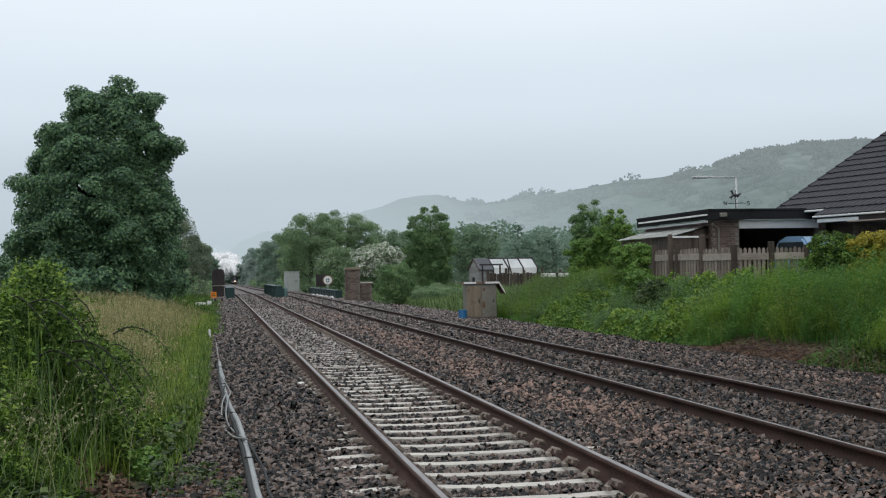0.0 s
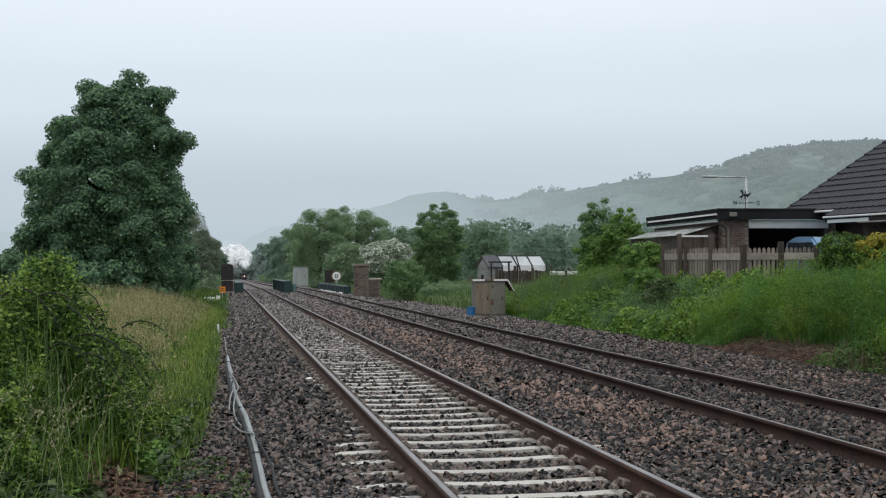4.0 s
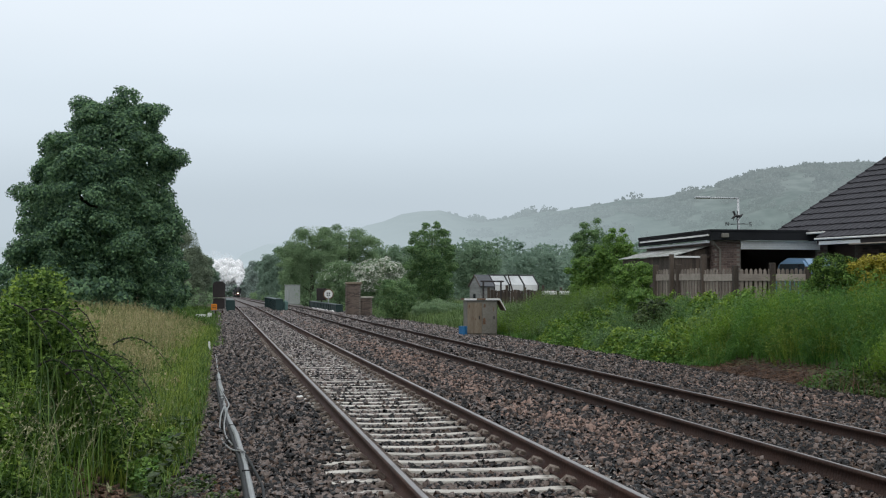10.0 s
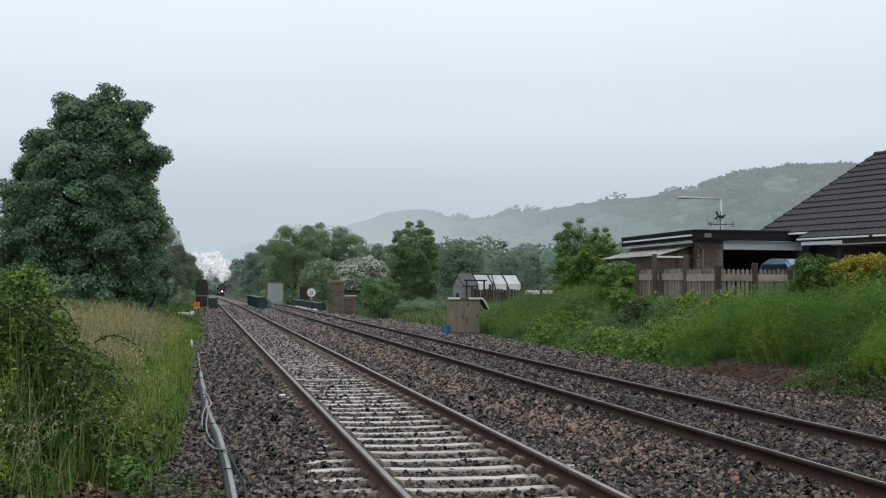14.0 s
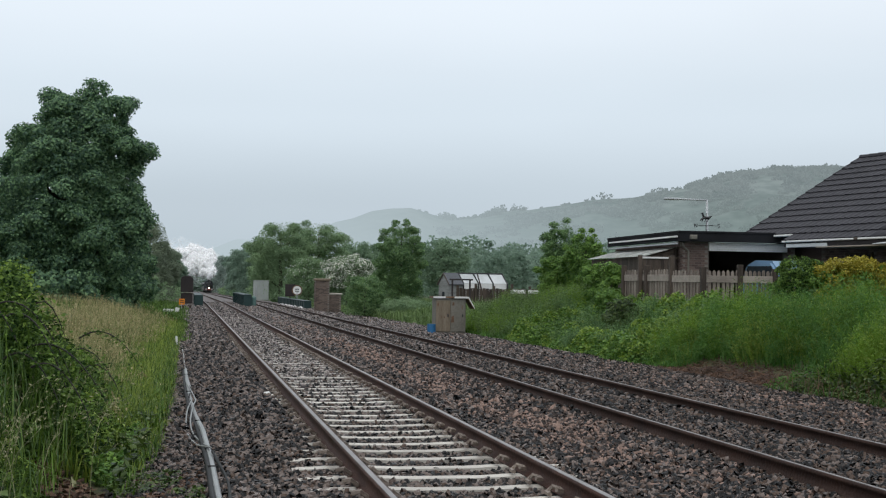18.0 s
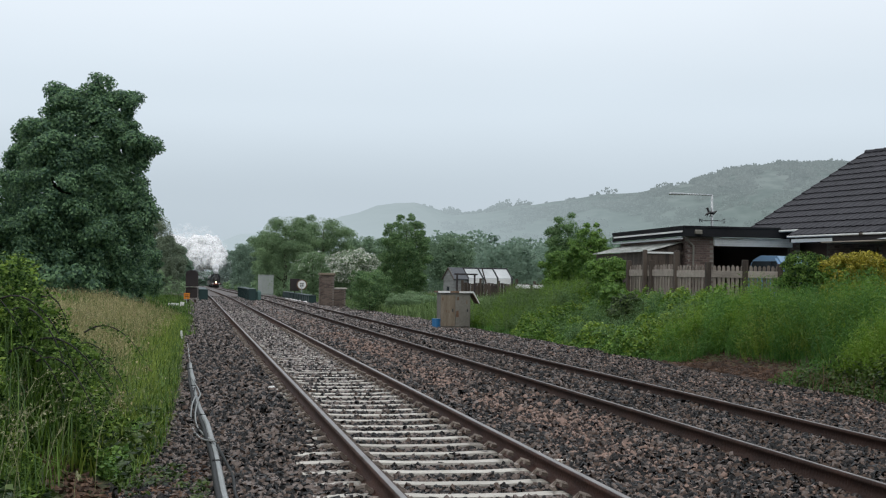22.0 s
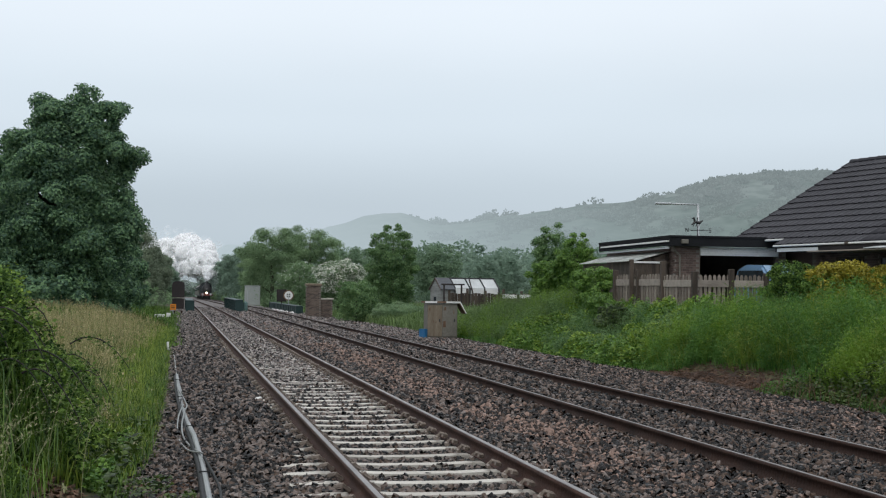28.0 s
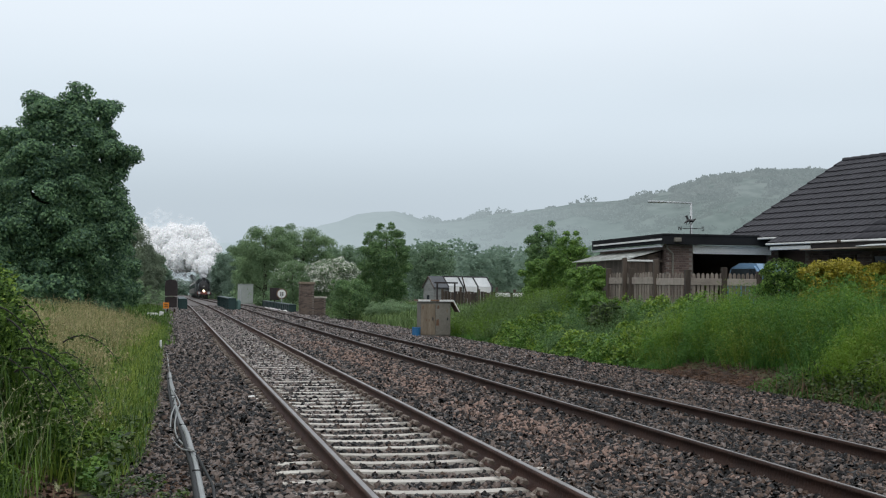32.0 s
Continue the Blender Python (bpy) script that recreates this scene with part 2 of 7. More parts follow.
M["black"] = surface("black_iron", (0.008, 0.008, 0.009), (0.03, 0.03, 0.032), 2, 20, 0.5, 0.1)
# engine colour greyed and beam red dulled to put haze in
M["loco"] = surface("haze_greyed_engine_paint", (0.03, 0.036, 0.038), (0.055, 0.063, 0.065), 0.7, 8, 0.35, 0.05)
M["red"] = surface("haze_dimmed_red", (0.12, 0.035, 0.03), (0.2, 0.06, 0.05), 1.5, 12, 0.5, 0.05)
M["maroon"] = surface("maroon_coach_paint", (0.055, 0.035, 0.038), (0.09, 0.055, 0.058), 0.8, 6, 0.35, 0.03)
M["cable"] = surface("pale_cable_duct", (0.12, 0.126, 0.122), (0.3, 0.31, 0.302), 1.5, 30, 0.38, 0.1)
M["cable_dark"] = surface("dark_cable", (0.008, 0.0085, 0.0085), (0.03, 0.031, 0.031), 2, 30, 0.7, 0.1, sheen=0.25)
M["galv"] = surface("galvanised_steel", (0.32, 0.34, 0.35), (0.5, 0.52, 0.53), 1.5, 25, 0.45, 0.05, metal=0.4)
M["dirt"] = surface("bare_soil", (0.015, 0.0085, 0.006), (0.055, 0.03, 0.02), 1.5, 18, 0.95, 0.6)
M["straw"] = surface("dead_stalks", (0.05, 0.028, 0.018), (0.16, 0.092, 0.058), 1.5, 12, 0.9, 0, per="island", spread=0.5)
M["steam"] = surface("white_steam", (0.95, 0.955, 0.965), (0.99, 0.99, 0.99), 0.12, 0.7, 1.0, 0.0, sheen=0.0, through_light=0.3)
M["smoke"] = surface("grey_smoke", (0.62, 0.63, 0.65), (0.78, 0.79, 0.81), 0.12, 0.7, 1.0, 0.0, sheen=0.0, through_light=0.1)


def glowing(name, colour, strength):
    m = bpy.data.materials.new(name)
    m.use_nodes = True
    b = m.node_tree.nodes["Principled BSDF"]
    b.inputs["Emission Color"].default_value, b.inputs["Emission Strength"].default_value = (*colour, 1), strength
    return m


M["lamp"] = glowing("head_lamp_glow", (1.0, 0.86, 0.6), 5.0)


def scattering(m, lift):
    """Steam scatters light within itself: its shading leans towards the sky."""
    n, l = m.node_tree.nodes, m.node_tree.links
    geo, mul, add, norm = n.new("ShaderNodeNewGeometry"), n.new("ShaderNodeVectorMath"), n.new("ShaderNodeVectorMath"), n.new("ShaderNodeVectorMath")
    mul.operation, add.operation, norm.operation = "SCALE", "ADD", "NORMALIZE"
    mul.inputs["Scale"].default_value = 1 - lift
    l.new(geo.outputs["Normal"], mul.inputs[0])
    l.new(mul.outputs[0], add.inputs[0])
    add.inputs[1].default_value = (0, -0.15 * lift, lift)
    l.new(add.outputs[0], norm.inputs[0])
    l.new(norm.outputs[0], n["Principled BSDF"].inputs["Normal"])


M["flake"] = surface("steam_flake", (0.96, 0.963, 0.97), (0.99, 0.99, 0.99), 0.12, 0.7, 1.0, 0.0, sheen=0.0)
M["smoke_flake"] = surface("smoke_flake", (0.6, 0.61, 0.63), (0.74, 0.75, 0.77), 0.12, 0.7, 1.0, 0.0, sheen=0.0)
M["veil"] = surface("thin_steam", (0.96, 0.963, 0.97), (0.99, 0.99, 0.99), 0.12, 0.7, 1.0, 0.0, sheen=0.0)
M["smoke_veil"] = surface("thin_smoke", (0.6, 0.61, 0.63), (0.74, 0.75, 0.77), 0.12, 0.7, 1.0, 0.0, sheen=0.0)
scattering(M["veil"], 0.6)
scattering(M["smoke_veil"], 0.6)
scattering(M["flake"], 0.6)
scattering(M["smoke_flake"], 0.6)
for key, veil in (("flake", 0.28), ("smoke_flake", 0.22), ("veil", 0.1), ("smoke_veil", 0.1)):
    M[key].node_tree.nodes["Principled BSDF"].inputs["Alpha"].default_value = veil
scattering(M["steam"], 0.32)
scattering(M["smoke"], 0.3)



def misty(name, low, high, scale, fine, foot):
    """Far hills: mist painted as glow over faint woods, a backdrop a mile off."""
    m = bpy.data.materials.new(name)
    m.use_nodes = True
    n, l = m.node_tree.nodes, m.node_tree.links
    b = n["Principled BSDF"]
    b.inputs["Base Color"].default_value, b.inputs["Roughness"].default_value = (0.05, 0.065, 0.06, 1), 1.0
    b.inputs["Specular IOR Level"].default_value = 0.0
    geo = n.new("ShaderNodeNewGeometry")
    big, small = n.new("ShaderNodeTexNoise"), n.new("ShaderNodeTexNoise")
    big.inputs["Scale"].default_value, big.inputs["Detail"].default_value = scale, 3
    small.inputs["Scale"].default_value, small.inputs["Detail"].default_value = fine, 4
    mixer = n.new("ShaderNodeMix")
    mixer.inputs["Factor"].default_value = 0.45
    flat = n.new("ShaderNodeMapping")
    flat.inputs["Scale"].default_value = (1, 0.7, 1.3)
    l.new(geo.outputs["Position"], flat.inputs[0])
    for tex, slot in ((big, 2), (small, 3)):
        l.new(flat.outputs[0], tex.inputs["Vector"])
        l.new(tex.outputs[0], mixer.inputs[slot])
    ramp = n.new("ShaderNodeValToRGB")
    ramp.color_ramp.elements[0].position, ramp.color_ramp.elements[0].color = 0.41, (*low, 1)
    ramp.color_ramp.elements[1].position, ramp.color_ramp.elements[1].color = 0.6, (*high, 1)
    l.new(mixer.outputs[0], ramp.inputs[0])
    # mist painted paler up the valley, where the ridge is farther off
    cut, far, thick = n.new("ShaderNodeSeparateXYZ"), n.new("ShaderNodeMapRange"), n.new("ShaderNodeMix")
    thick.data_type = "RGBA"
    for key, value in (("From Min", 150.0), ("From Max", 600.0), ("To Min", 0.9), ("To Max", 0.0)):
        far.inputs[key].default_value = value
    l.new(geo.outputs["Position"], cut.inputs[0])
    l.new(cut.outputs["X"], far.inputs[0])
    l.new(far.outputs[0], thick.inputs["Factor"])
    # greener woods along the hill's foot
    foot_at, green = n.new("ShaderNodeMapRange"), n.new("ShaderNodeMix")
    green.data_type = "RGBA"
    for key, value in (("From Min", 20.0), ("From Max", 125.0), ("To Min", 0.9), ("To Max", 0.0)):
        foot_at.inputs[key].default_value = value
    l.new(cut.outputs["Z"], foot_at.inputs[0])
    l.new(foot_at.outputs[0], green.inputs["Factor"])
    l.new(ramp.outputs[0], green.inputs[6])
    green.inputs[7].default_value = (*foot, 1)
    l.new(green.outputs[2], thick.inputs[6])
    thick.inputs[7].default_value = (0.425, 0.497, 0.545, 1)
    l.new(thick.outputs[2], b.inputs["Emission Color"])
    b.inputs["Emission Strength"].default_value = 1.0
    return m


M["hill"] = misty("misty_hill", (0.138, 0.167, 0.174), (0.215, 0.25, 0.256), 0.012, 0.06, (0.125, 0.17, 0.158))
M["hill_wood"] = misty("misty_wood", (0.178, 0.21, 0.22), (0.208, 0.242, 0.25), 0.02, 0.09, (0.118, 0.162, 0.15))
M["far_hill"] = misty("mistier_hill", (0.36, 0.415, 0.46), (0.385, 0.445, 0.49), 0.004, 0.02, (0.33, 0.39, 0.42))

# ---- builders ----
def part(name, bm, material, parent=None, label="", smooth=False):
    me = bpy.data.meshes.new(name)
    bm.to_mesh(me)
    bm.free()
    me.materials.append(material)
    if smooth:
        me.polygons.foreach_set("use_smooth", [True] * len(me.polygons))
    ob = new(name, me)
    if parent is not None:
        ob.parent = parent
    if label:
        tagged(ob, label)
    return ob


def raw(name, verts, faces, material, parent=None, label="", smooth=False):
    """A mesh from arrays; faces all have the same number of corners."""
    verts, faces = np.asarray(verts, np.float32), np.asarray(faces, np.int32)
    me = bpy.data.meshes.new(name)
    k = faces.shape[1]
    me.vertices.add(len(verts))
    me.vertices.foreach_set("co", verts.ravel())
    me.loops.add(faces.size)
    me.loops.foreach_set("vertex_index", faces.ravel())
    me.polygons.add(len(faces))
    me.polygons.foreach_set("loop_start", np.arange(0, faces.size, k, dtype=np.int32))
    if smooth:
        me.polygons.foreach_set("use_smooth", np.ones(len(faces), bool))
    me.materials.append(material)
    me.update(calc_edges=True)
    ob = new(name, me)
    if parent is not None:
        ob.parent = parent
    if label:
        tagged(ob, label)
    return ob


def thing(name, m, label, category, group="", kind=""):
    e = new(name)
    e.matrix_world = m
    e.empty_display_size = 0.2
    return tagged(e, label, category, group, kind)


def block(x0, x1, y0, y1, z0, z1, bevel=0.0, bm=None):
    bm = bm or bmesh.new()
    got = bmesh.ops.create_cube(bm, size=1.0, matrix=Matrix.Translation(((x0 + x1) / 2, (y0 + y1) / 2, (z0 + z1) / 2)) @ Matrix.Diagonal((x1 - x0, y1 - y0, z1 - z0, 1)))
    if bevel:
        edges = list({e for v in got["verts"] for e in v.link_edges})
        bmesh.ops.bevel(bm, geom=edges, offset=bevel, segments=1, affect="EDGES")
    return bm


def tube(points, radii, sides=8, bm=None, cap=True):
    """A tapered tube through points."""
    bm = bm or bmesh.new()
    rings = []
    pts = [Vector(p) for p in points]
    for i, p in enumerate(pts):
        d = (pts[min(i + 1, len(pts) - 1)] - pts[max(i - 1, 0)]).normalized()
        side = d.cross(Vector((0, 0, 1)) if abs(d.z) < 0.95 else Vector((1, 0, 0))).normalized()
        up = side.cross(d)
        r = radii[i] if hasattr(radii, "__len__") else radii
        rings.append([bm.verts.new(p + (side * math.cos(a) + up * math.sin(a)) * r) for a in [2 * math.pi * k / sides for k in range(sides)]])
    for a, b in zip(rings, rings[1:]):
        for k in range(sides):
            bm.faces.new((a[k], a[(k + 1) % sides], b[(k + 1) % sides], b[k]))
    if cap:
        bm.faces.new(rings[0][::-1])
        bm.faces.new(rings[-1])
    return bm


def prism(outline, y0, y1, axis="y", bm=None):
    """An outline of (a, b) pushed along an axis: for y the outline is (x, z), for x it is (y, z), for z it is (x, y)."""
    bm = bm or bmesh.new()
    place = {"y": lambda a, b, c: (a, c, b), "x": lambda a, b, c: (c, a, b), "z": lambda a, b, c: (a, b, c)}[axis]
    f = [bm.verts.new(place(a, b, y0)) for a, b in outline]
    g = [bm.verts.new(place(a, b, y1)) for a, b in outline]
    n = len(outline)
    bm.faces.new(f)
    bm.faces.new(g[::-1])
    for k in range(n):
        bm.faces.new((f[k], g[k], g[(k + 1) % n], f[(k + 1) % n]))
    bmesh.ops.recalc_face_normals(bm, faces=bm.faces)
    return bm


RNG = np.random.default_rng(7)


def leaves(centres, size, rng, flat=0.5, long=1.5, out=None):
    """Bent leaf pairs of triangles at the centres, facing roughly outwards; returns verts and faces."""
    n = len(centres)
    d = rng.normal(size=(n, 3))
    d[:, 2] *= flat
    up = rng.normal(size=(n, 3)) * 0.7 + [0, 0, 1.0]
    if out is not None:
        up = rng.normal(size=(n, 3)) * 0.5 + out + [0, 0, 0.35]
        up /= np.linalg.norm(up, axis=1)[:, None]
        d -= up * (d * up).sum(1)[:, None]
    d /= np.linalg.norm(d, axis=1)[:, None]
    s = np.cross(d, up)
    s /= np.linalg.norm(s, axis=1)[:, None] + 1e-9
    nrm = np.cross(s, d)
    k = (size * rng.uniform(0.6, 1.35, n))[:, None]
    a, b = centres - d * k * long / 2, centres + d * k * long / 2
    c1, c2 = centres + s * k * 0.5 - nrm * k * 0.16, centres - s * k * 0.5 - nrm * k * 0.16
    v = np.stack([a, c1, b, c2], 1).reshape(-1, 3)
    i = np.arange(n)[:, None] * 4
    return v, np.concatenate([i + [0, 1, 2], i + [0, 2, 3]], 1).reshape(-1, 3)


def crown_points(n, centre, radii, rng, clumps=60, clump=0.3, shell=0.62, profile=None):
    """Leaf places in clumps spread over an uneven crown."""
    centre, radii = np.array(centre, float), np.array(radii, float)
    u = rng.normal(size=(clumps, 3))
    u /= np.linalg.norm(u, axis=1)[:, None]
    r = rng.uniform(shell, 1.0, clumps)[:, None]
    cc = u * r
    if profile is not None:
        cc[:, :2] *= np.array([profile(z) for z in cc[:, 2]])[:, None] / np.maximum(np.sqrt(np.maximum(1 - cc[:, 2:3] ** 2, 0.05)), 0.2)
    which = rng.integers(0, clumps, n)
    off = rng.normal(size=(n, 3))
    off /= np.linalg.norm(off, axis=1)[:, None]
    off *= rng.uniform(0.45, 1.0, n)[:, None] ** 0.6
    cr = clump * rng.uniform(0.6, 1.3, clumps)
    return centre + (cc[which] * radii) + off * (cr[which])[:, None] * radii.mean() * [1, 1, 0.75]


def round_crown(z):
    return np.sqrt(np.maximum(1 - np.asarray(z) ** 2, 0.0)) ** 0.8


def crown(n, centre, radii, rng, bunches, profile, rough, swelling=1.0, cap=False):
    """Leaves over an uneven crown that swells into bunches; returns their places and the outward ways."""
    radii = np.array(radii, float)

    def skin(k):
        z = rng.uniform(-1, 1, k * 4)
        z = z[rng.random(len(z)) < np.maximum(profile(z), 0.25)][:k]
        a = rng.uniform(0, 2 * np.pi, len(z))
        swell = 1 + swelling * (0.1 * np.sin(2 * a + ph[0] + 2 * z) + 0.08 * np.sin(3 * a + ph[1] - 4 * z) + 0.06 * np.sin(5 * a + ph[2] + 7 * z))
        r = profile(z) * swell
        return np.column_stack([np.cos(a) * r, np.sin(a) * r, z])

    ph = rng.uniform(0, 6.28, 3)
    reach = rough * radii.mean() * 2.6 / math.sqrt(bunches)
    hearts = skin(bunches) * rng.uniform(0.8, 1.03, (bunches, 1)) * radii
    hearts[:, 2] *= np.where(hearts[:, 2] > 0, 0.9, 1.0)
    hearts[::7] *= rng.uniform(0.35, 0.8, (len(hearts[::7]), 1))
    if cap:
        k = len(hearts[3::19])
        hearts[3::19] = np.column_stack([np.clip(rng.normal(size=(k, 2)) * 0.2, -0.32, 0.32) * radii[0], radii[2] * rng.uniform(0.68, 0.8, k)])
    big = reach * rng.uniform(0.55, 1.45, len(hearts)) * np.interp(hearts[:, 2] / radii[2], (0.5, 1.0), (1.0, 0.85))
    k = int(n * 0.68)
    w = rng.choice(len(hearts), k, p=big ** 2 / (big ** 2).sum())
    d = rng.normal(size=(k, 3)) + [0, 0, 0.35]
    d /= np.linalg.norm(d, axis=1)[:, None]
    bunch = hearts[w] + d * (big[w] * 1.1 * rng.uniform(0.2, 1.0, k) ** 0.6)[:, None] * [1, 1, 0.72]
    inner = skin(n - k)
    out = inner * radii
    out /= np.linalg.norm(out, axis=1)[:, None] + 1e-9
    inner = inner * radii * (0.84 - 0.3 * rng.random(len(inner))[:, None] ** 2)
    pts, face = np.concatenate([bunch, inner]), np.concatenate([d, out])
    return pts + np.array(centre, float), face


def plain_lean(z):
    return 0.0 * np.asarray(z)


def tree(name, x, y, z, height, width, trunk, material, n, size, seed, label, category="tree", low=0.2, clumps=60, clump=0.3, profile=None, group="", blossom=None, shell=0.62, rough=0.55, leaning=plain_lean, swelling=1.0, gaps=(), cap=False):
    rng = np.random.default_rng(seed)
    t = thing(name, pose(x, y, z), label, category, group)
    base = height * low
    mid = base + (height - base) * 0.5
    lean = rng.uniform(-0.03, 0.03, 2) * height
    part("trunk", tube([(0, 0, -0.3), (lean[0] * 0.2, lean[1] * 0.2, base), (lean[0], lean[1], mid), (lean[0] * 1.2, lean[1] * 1.2, height * 0.8)], [trunk * 1.25, trunk, trunk * 0.6, trunk * 0.15], 8), M["bark"], t, smooth=True)
    for k in range(5):
        a = k * 2.4 + seed
        h0 = base + (height - base) * (0.05 + 0.13 * k)
        reach = width * 0.3 * (1 - 0.1 * k)
        part("limb", tube([(lean[0] * 0.4, lean[1] * 0.4, h0), (math.cos(a) * reach * 0.5, math.sin(a) * reach * 0.5, h0 + reach * 0.35), (math.cos(a) * reach, math.sin(a) * reach, h0 + reach * 0.8)], [trunk * 0.45, trunk * 0.28, trunk * 0.08], 6), M["bark"], t, smooth=True)
    radii = (width / 2, width / 2, (height - base) / 2)
    pts, face = crown(n, (0, 0, mid), radii, rng, clumps, profile or round_crown, rough, swelling, cap)
    pts[:, 0] += leaning((pts[:, 2] - mid) / radii[2])
    skirt = rng.random(len(pts)) < 0.1
    ring = rng.uniform(0, 2 * np.pi, len(pts))
    reach = width * 0.46 * np.sqrt(rng.random(len(pts)))
    low_pts = np.column_stack([np.cos(ring) * reach, np.sin(ring) * reach, height * 0.3 * rng.random(len(pts))])
    pts[skirt] = low_pts[skirt]
    pts[:, 2] = np.maximum(pts[:, 2], 0.05 + 0.2 * rng.random(len(pts)))
    # gaps in the foliage, clear from front to back: place, half width, half height, slant
    for gx_, gz_, gw, gh, slant in gaps:
        dx = pts[:, 0] - gx_ + 0.087 * pts[:, 1]
        dz = pts[:, 2] - gz_ - 0.065 * pts[:, 1] + slant * dx
        keep = (np.abs(dx) / gw) ** 2 + (np.abs(dz) / gh) ** 2 > 1
        pts, face = pts[keep], face[keep]
    v, f = leaves(pts, size, rng, 0.6, 1.5, face)
    raw("crown", v, f, material, t)
    if blossom:
        pick = (rng.random(len(pts)) < blossom) & (pts[:, 2] > height * 0.35)
        keep, way = pts[pick], face[pick]
        v, f = leaves(keep + way * 0.1, size * 1.0, rng, 0.6, 1.2, way)
        raw("blossom", v, f, M["blossom"], t, "white may blossom")
    return t


def blades(xy, z, height, rng, width=0.012, bend=0.35, material=None):
    """Bent tapering blades of three triangles."""
    n = len(xy)
    a = rng.uniform(0, 2 * np.pi, n)
    h = height * rng.uniform(0.55, 1.25, n)
    w = width * rng.uniform(0.7, 1.5, n)
    side = np.stack([np.cos(a), np.sin(a), np.zeros(n)], 1)
    go = np.stack([-np.sin(a), np.cos(a), np.zeros(n)], 1)
    b = bend * rng.uniform(0.2, 1.6, n)
    p0 = np.column_stack([xy, z])
    p1 = p0 + go * (h * b * 0.3)[:, None] + np.array([0, 0, 1.0]) * (h * 0.6)[:, None]
    p2 = p0 + go * (h * b)[:, None] + np.array([0, 0, 1.0]) * (h * np.maximum(1 - b * 0.5, 0.4))[:, None]
    sw = side * w[:, None]
    v = np.stack([p0 - sw, p0 + sw, p1 - sw * 0.8, p1 + sw * 0.8, p2], 1).reshape(-1, 3)
    i = np.arange(n)[:, None] * 5
    return v, np.concatenate([i + [0, 1, 3], i + [0, 3, 2], i + [2, 3, 4]], 1).reshape(-1, 3)


def smooth01(v):
    v = np.clip(v, 0, 1)
    return v * v * (3 - 2 * v)


def line_x(y):
    """How far the line has swung to its right at y."""
    u = np.maximum(np.asarray(y, float) - 215, 0)
    return 0.0042 * u * u / (u + 60)


def line_z(y):
    """The gentle fall of the line past the bridge."""
    u = np.maximum(np.asarray(y, float) - 92, 0)
    return -0.0043 * u * u / (u + 25)


def ground_z(x, y):
    x, y = np.asarray(x, float), np.asarray(y, float)
    s = x - line_x(y)
    left = 0.62 * smooth01((-0.7 - s) / 3.4) + 0.3 * smooth01((-4 - s) / 10)
    near = 1 - smooth01((y - 48) / 14)
    right = (1.32 * near + 0.5 * (1 - near)) * smooth01((s - 10.9) / 3.3)
    return -0.42 + left + right + line_z(y)

# ---- ground, ballast and hills ----
def graded(lo, hi, first, grow):
    out, v, step = [0.0], 0.0, first
    while v < hi:
        v += step
        step *= grow
        out.append(v)
    v, step = 0.0, first
    while v > lo:
        v -= step
        step *= grow
        out.insert(0, v)
    return np.array(out)


def sheet(name, xs, ys, zf, material, jitter=0.0, rng=RNG):
    gx, gy = np.meshgrid(xs, ys)
    z = zf(gx, gy)
    if jitter:
        z = z + rng.normal(size=z.shape) * jitter
    v = np.stack([gx, gy, z], -1).reshape(-1, 3)
    w = len(xs)
    i = (np.arange(len(ys) - 1)[:, None] * w + np.arange(w - 1)[None]).reshape(-1, 1)
    return raw(name, v, i + [0, 1, w + 1, w], material, smooth=True)


ground = sheet("ground", graded(-3200, 3200, 0.5, 1.07), graded(-400, 4200, 1.0, 1.035), ground_z, M["earth"])
tagged(ground, "rough grassy ground on both sides of the line", "ground", kind="structure")

BED = ((-0.9, -0.46), (-0.55, -0.38), (-0.05, -0.33), (0.5, -0.26), (0.95, -0.21), (1.3, -0.2), (1.55, -0.205), (2.16, -0.21), (2.8, -0.205), (3.1, -0.2), (3.6, -0.2),
       (4.0, -0.2), (4.5, -0.17), (4.95, -0.16), (5.2, -0.15), (5.8, -0.15), (6.4, -0.15), (6.7, -0.16), (7.2, -0.17), (7.9, -0.24), (8.8, -0.33), (9.8, -0.37), (10.7, -0.4), (11.4, -0.47))


def bed_z(s, y):
    z = np.interp(s, [b[0] for b in BED], [b[1] for b in BED])
    cover = smooth01((np.asarray(y) - 25) / 9) * np.where((s > 1.35) & (s < 3.0), 0.012, 0.0)
    ends = smooth01((np.asarray(y) - 11) / 4) * np.where(((s > 0.7) & (s < 1.2)) | ((s > 3.15) & (s < 3.7)), 0.035, 0.0)
    return z + cover + ends + line_z(y)


ys = np.concatenate([np.arange(-12, 6, 0.5), np.arange(6, 40, 0.14), np.arange(40, 130, 0.8), np.arange(130, 900, 8)])
xs = np.concatenate([np.arange(-0.9, 11.41, 0.12), [11.4]])
gx, gy = np.meshgrid(xs, ys)
gz = bed_z(gx, gy) + RNG.normal(size=gx.shape) * 0.008
verts = np.stack([gx + line_x(gy), gy, gz], -1).reshape(-1, 3)
i = (np.arange(len(ys) - 1)[:, None] * len(xs) + np.arange(len(xs) - 1)[None]).reshape(-1, 1)
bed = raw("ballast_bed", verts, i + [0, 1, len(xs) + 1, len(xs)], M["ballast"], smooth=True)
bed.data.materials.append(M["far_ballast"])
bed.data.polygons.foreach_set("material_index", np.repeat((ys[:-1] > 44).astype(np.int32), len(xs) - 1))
tagged(bed, "bed of crushed grey granite ballast under both tracks", "ballast", kind="structure")


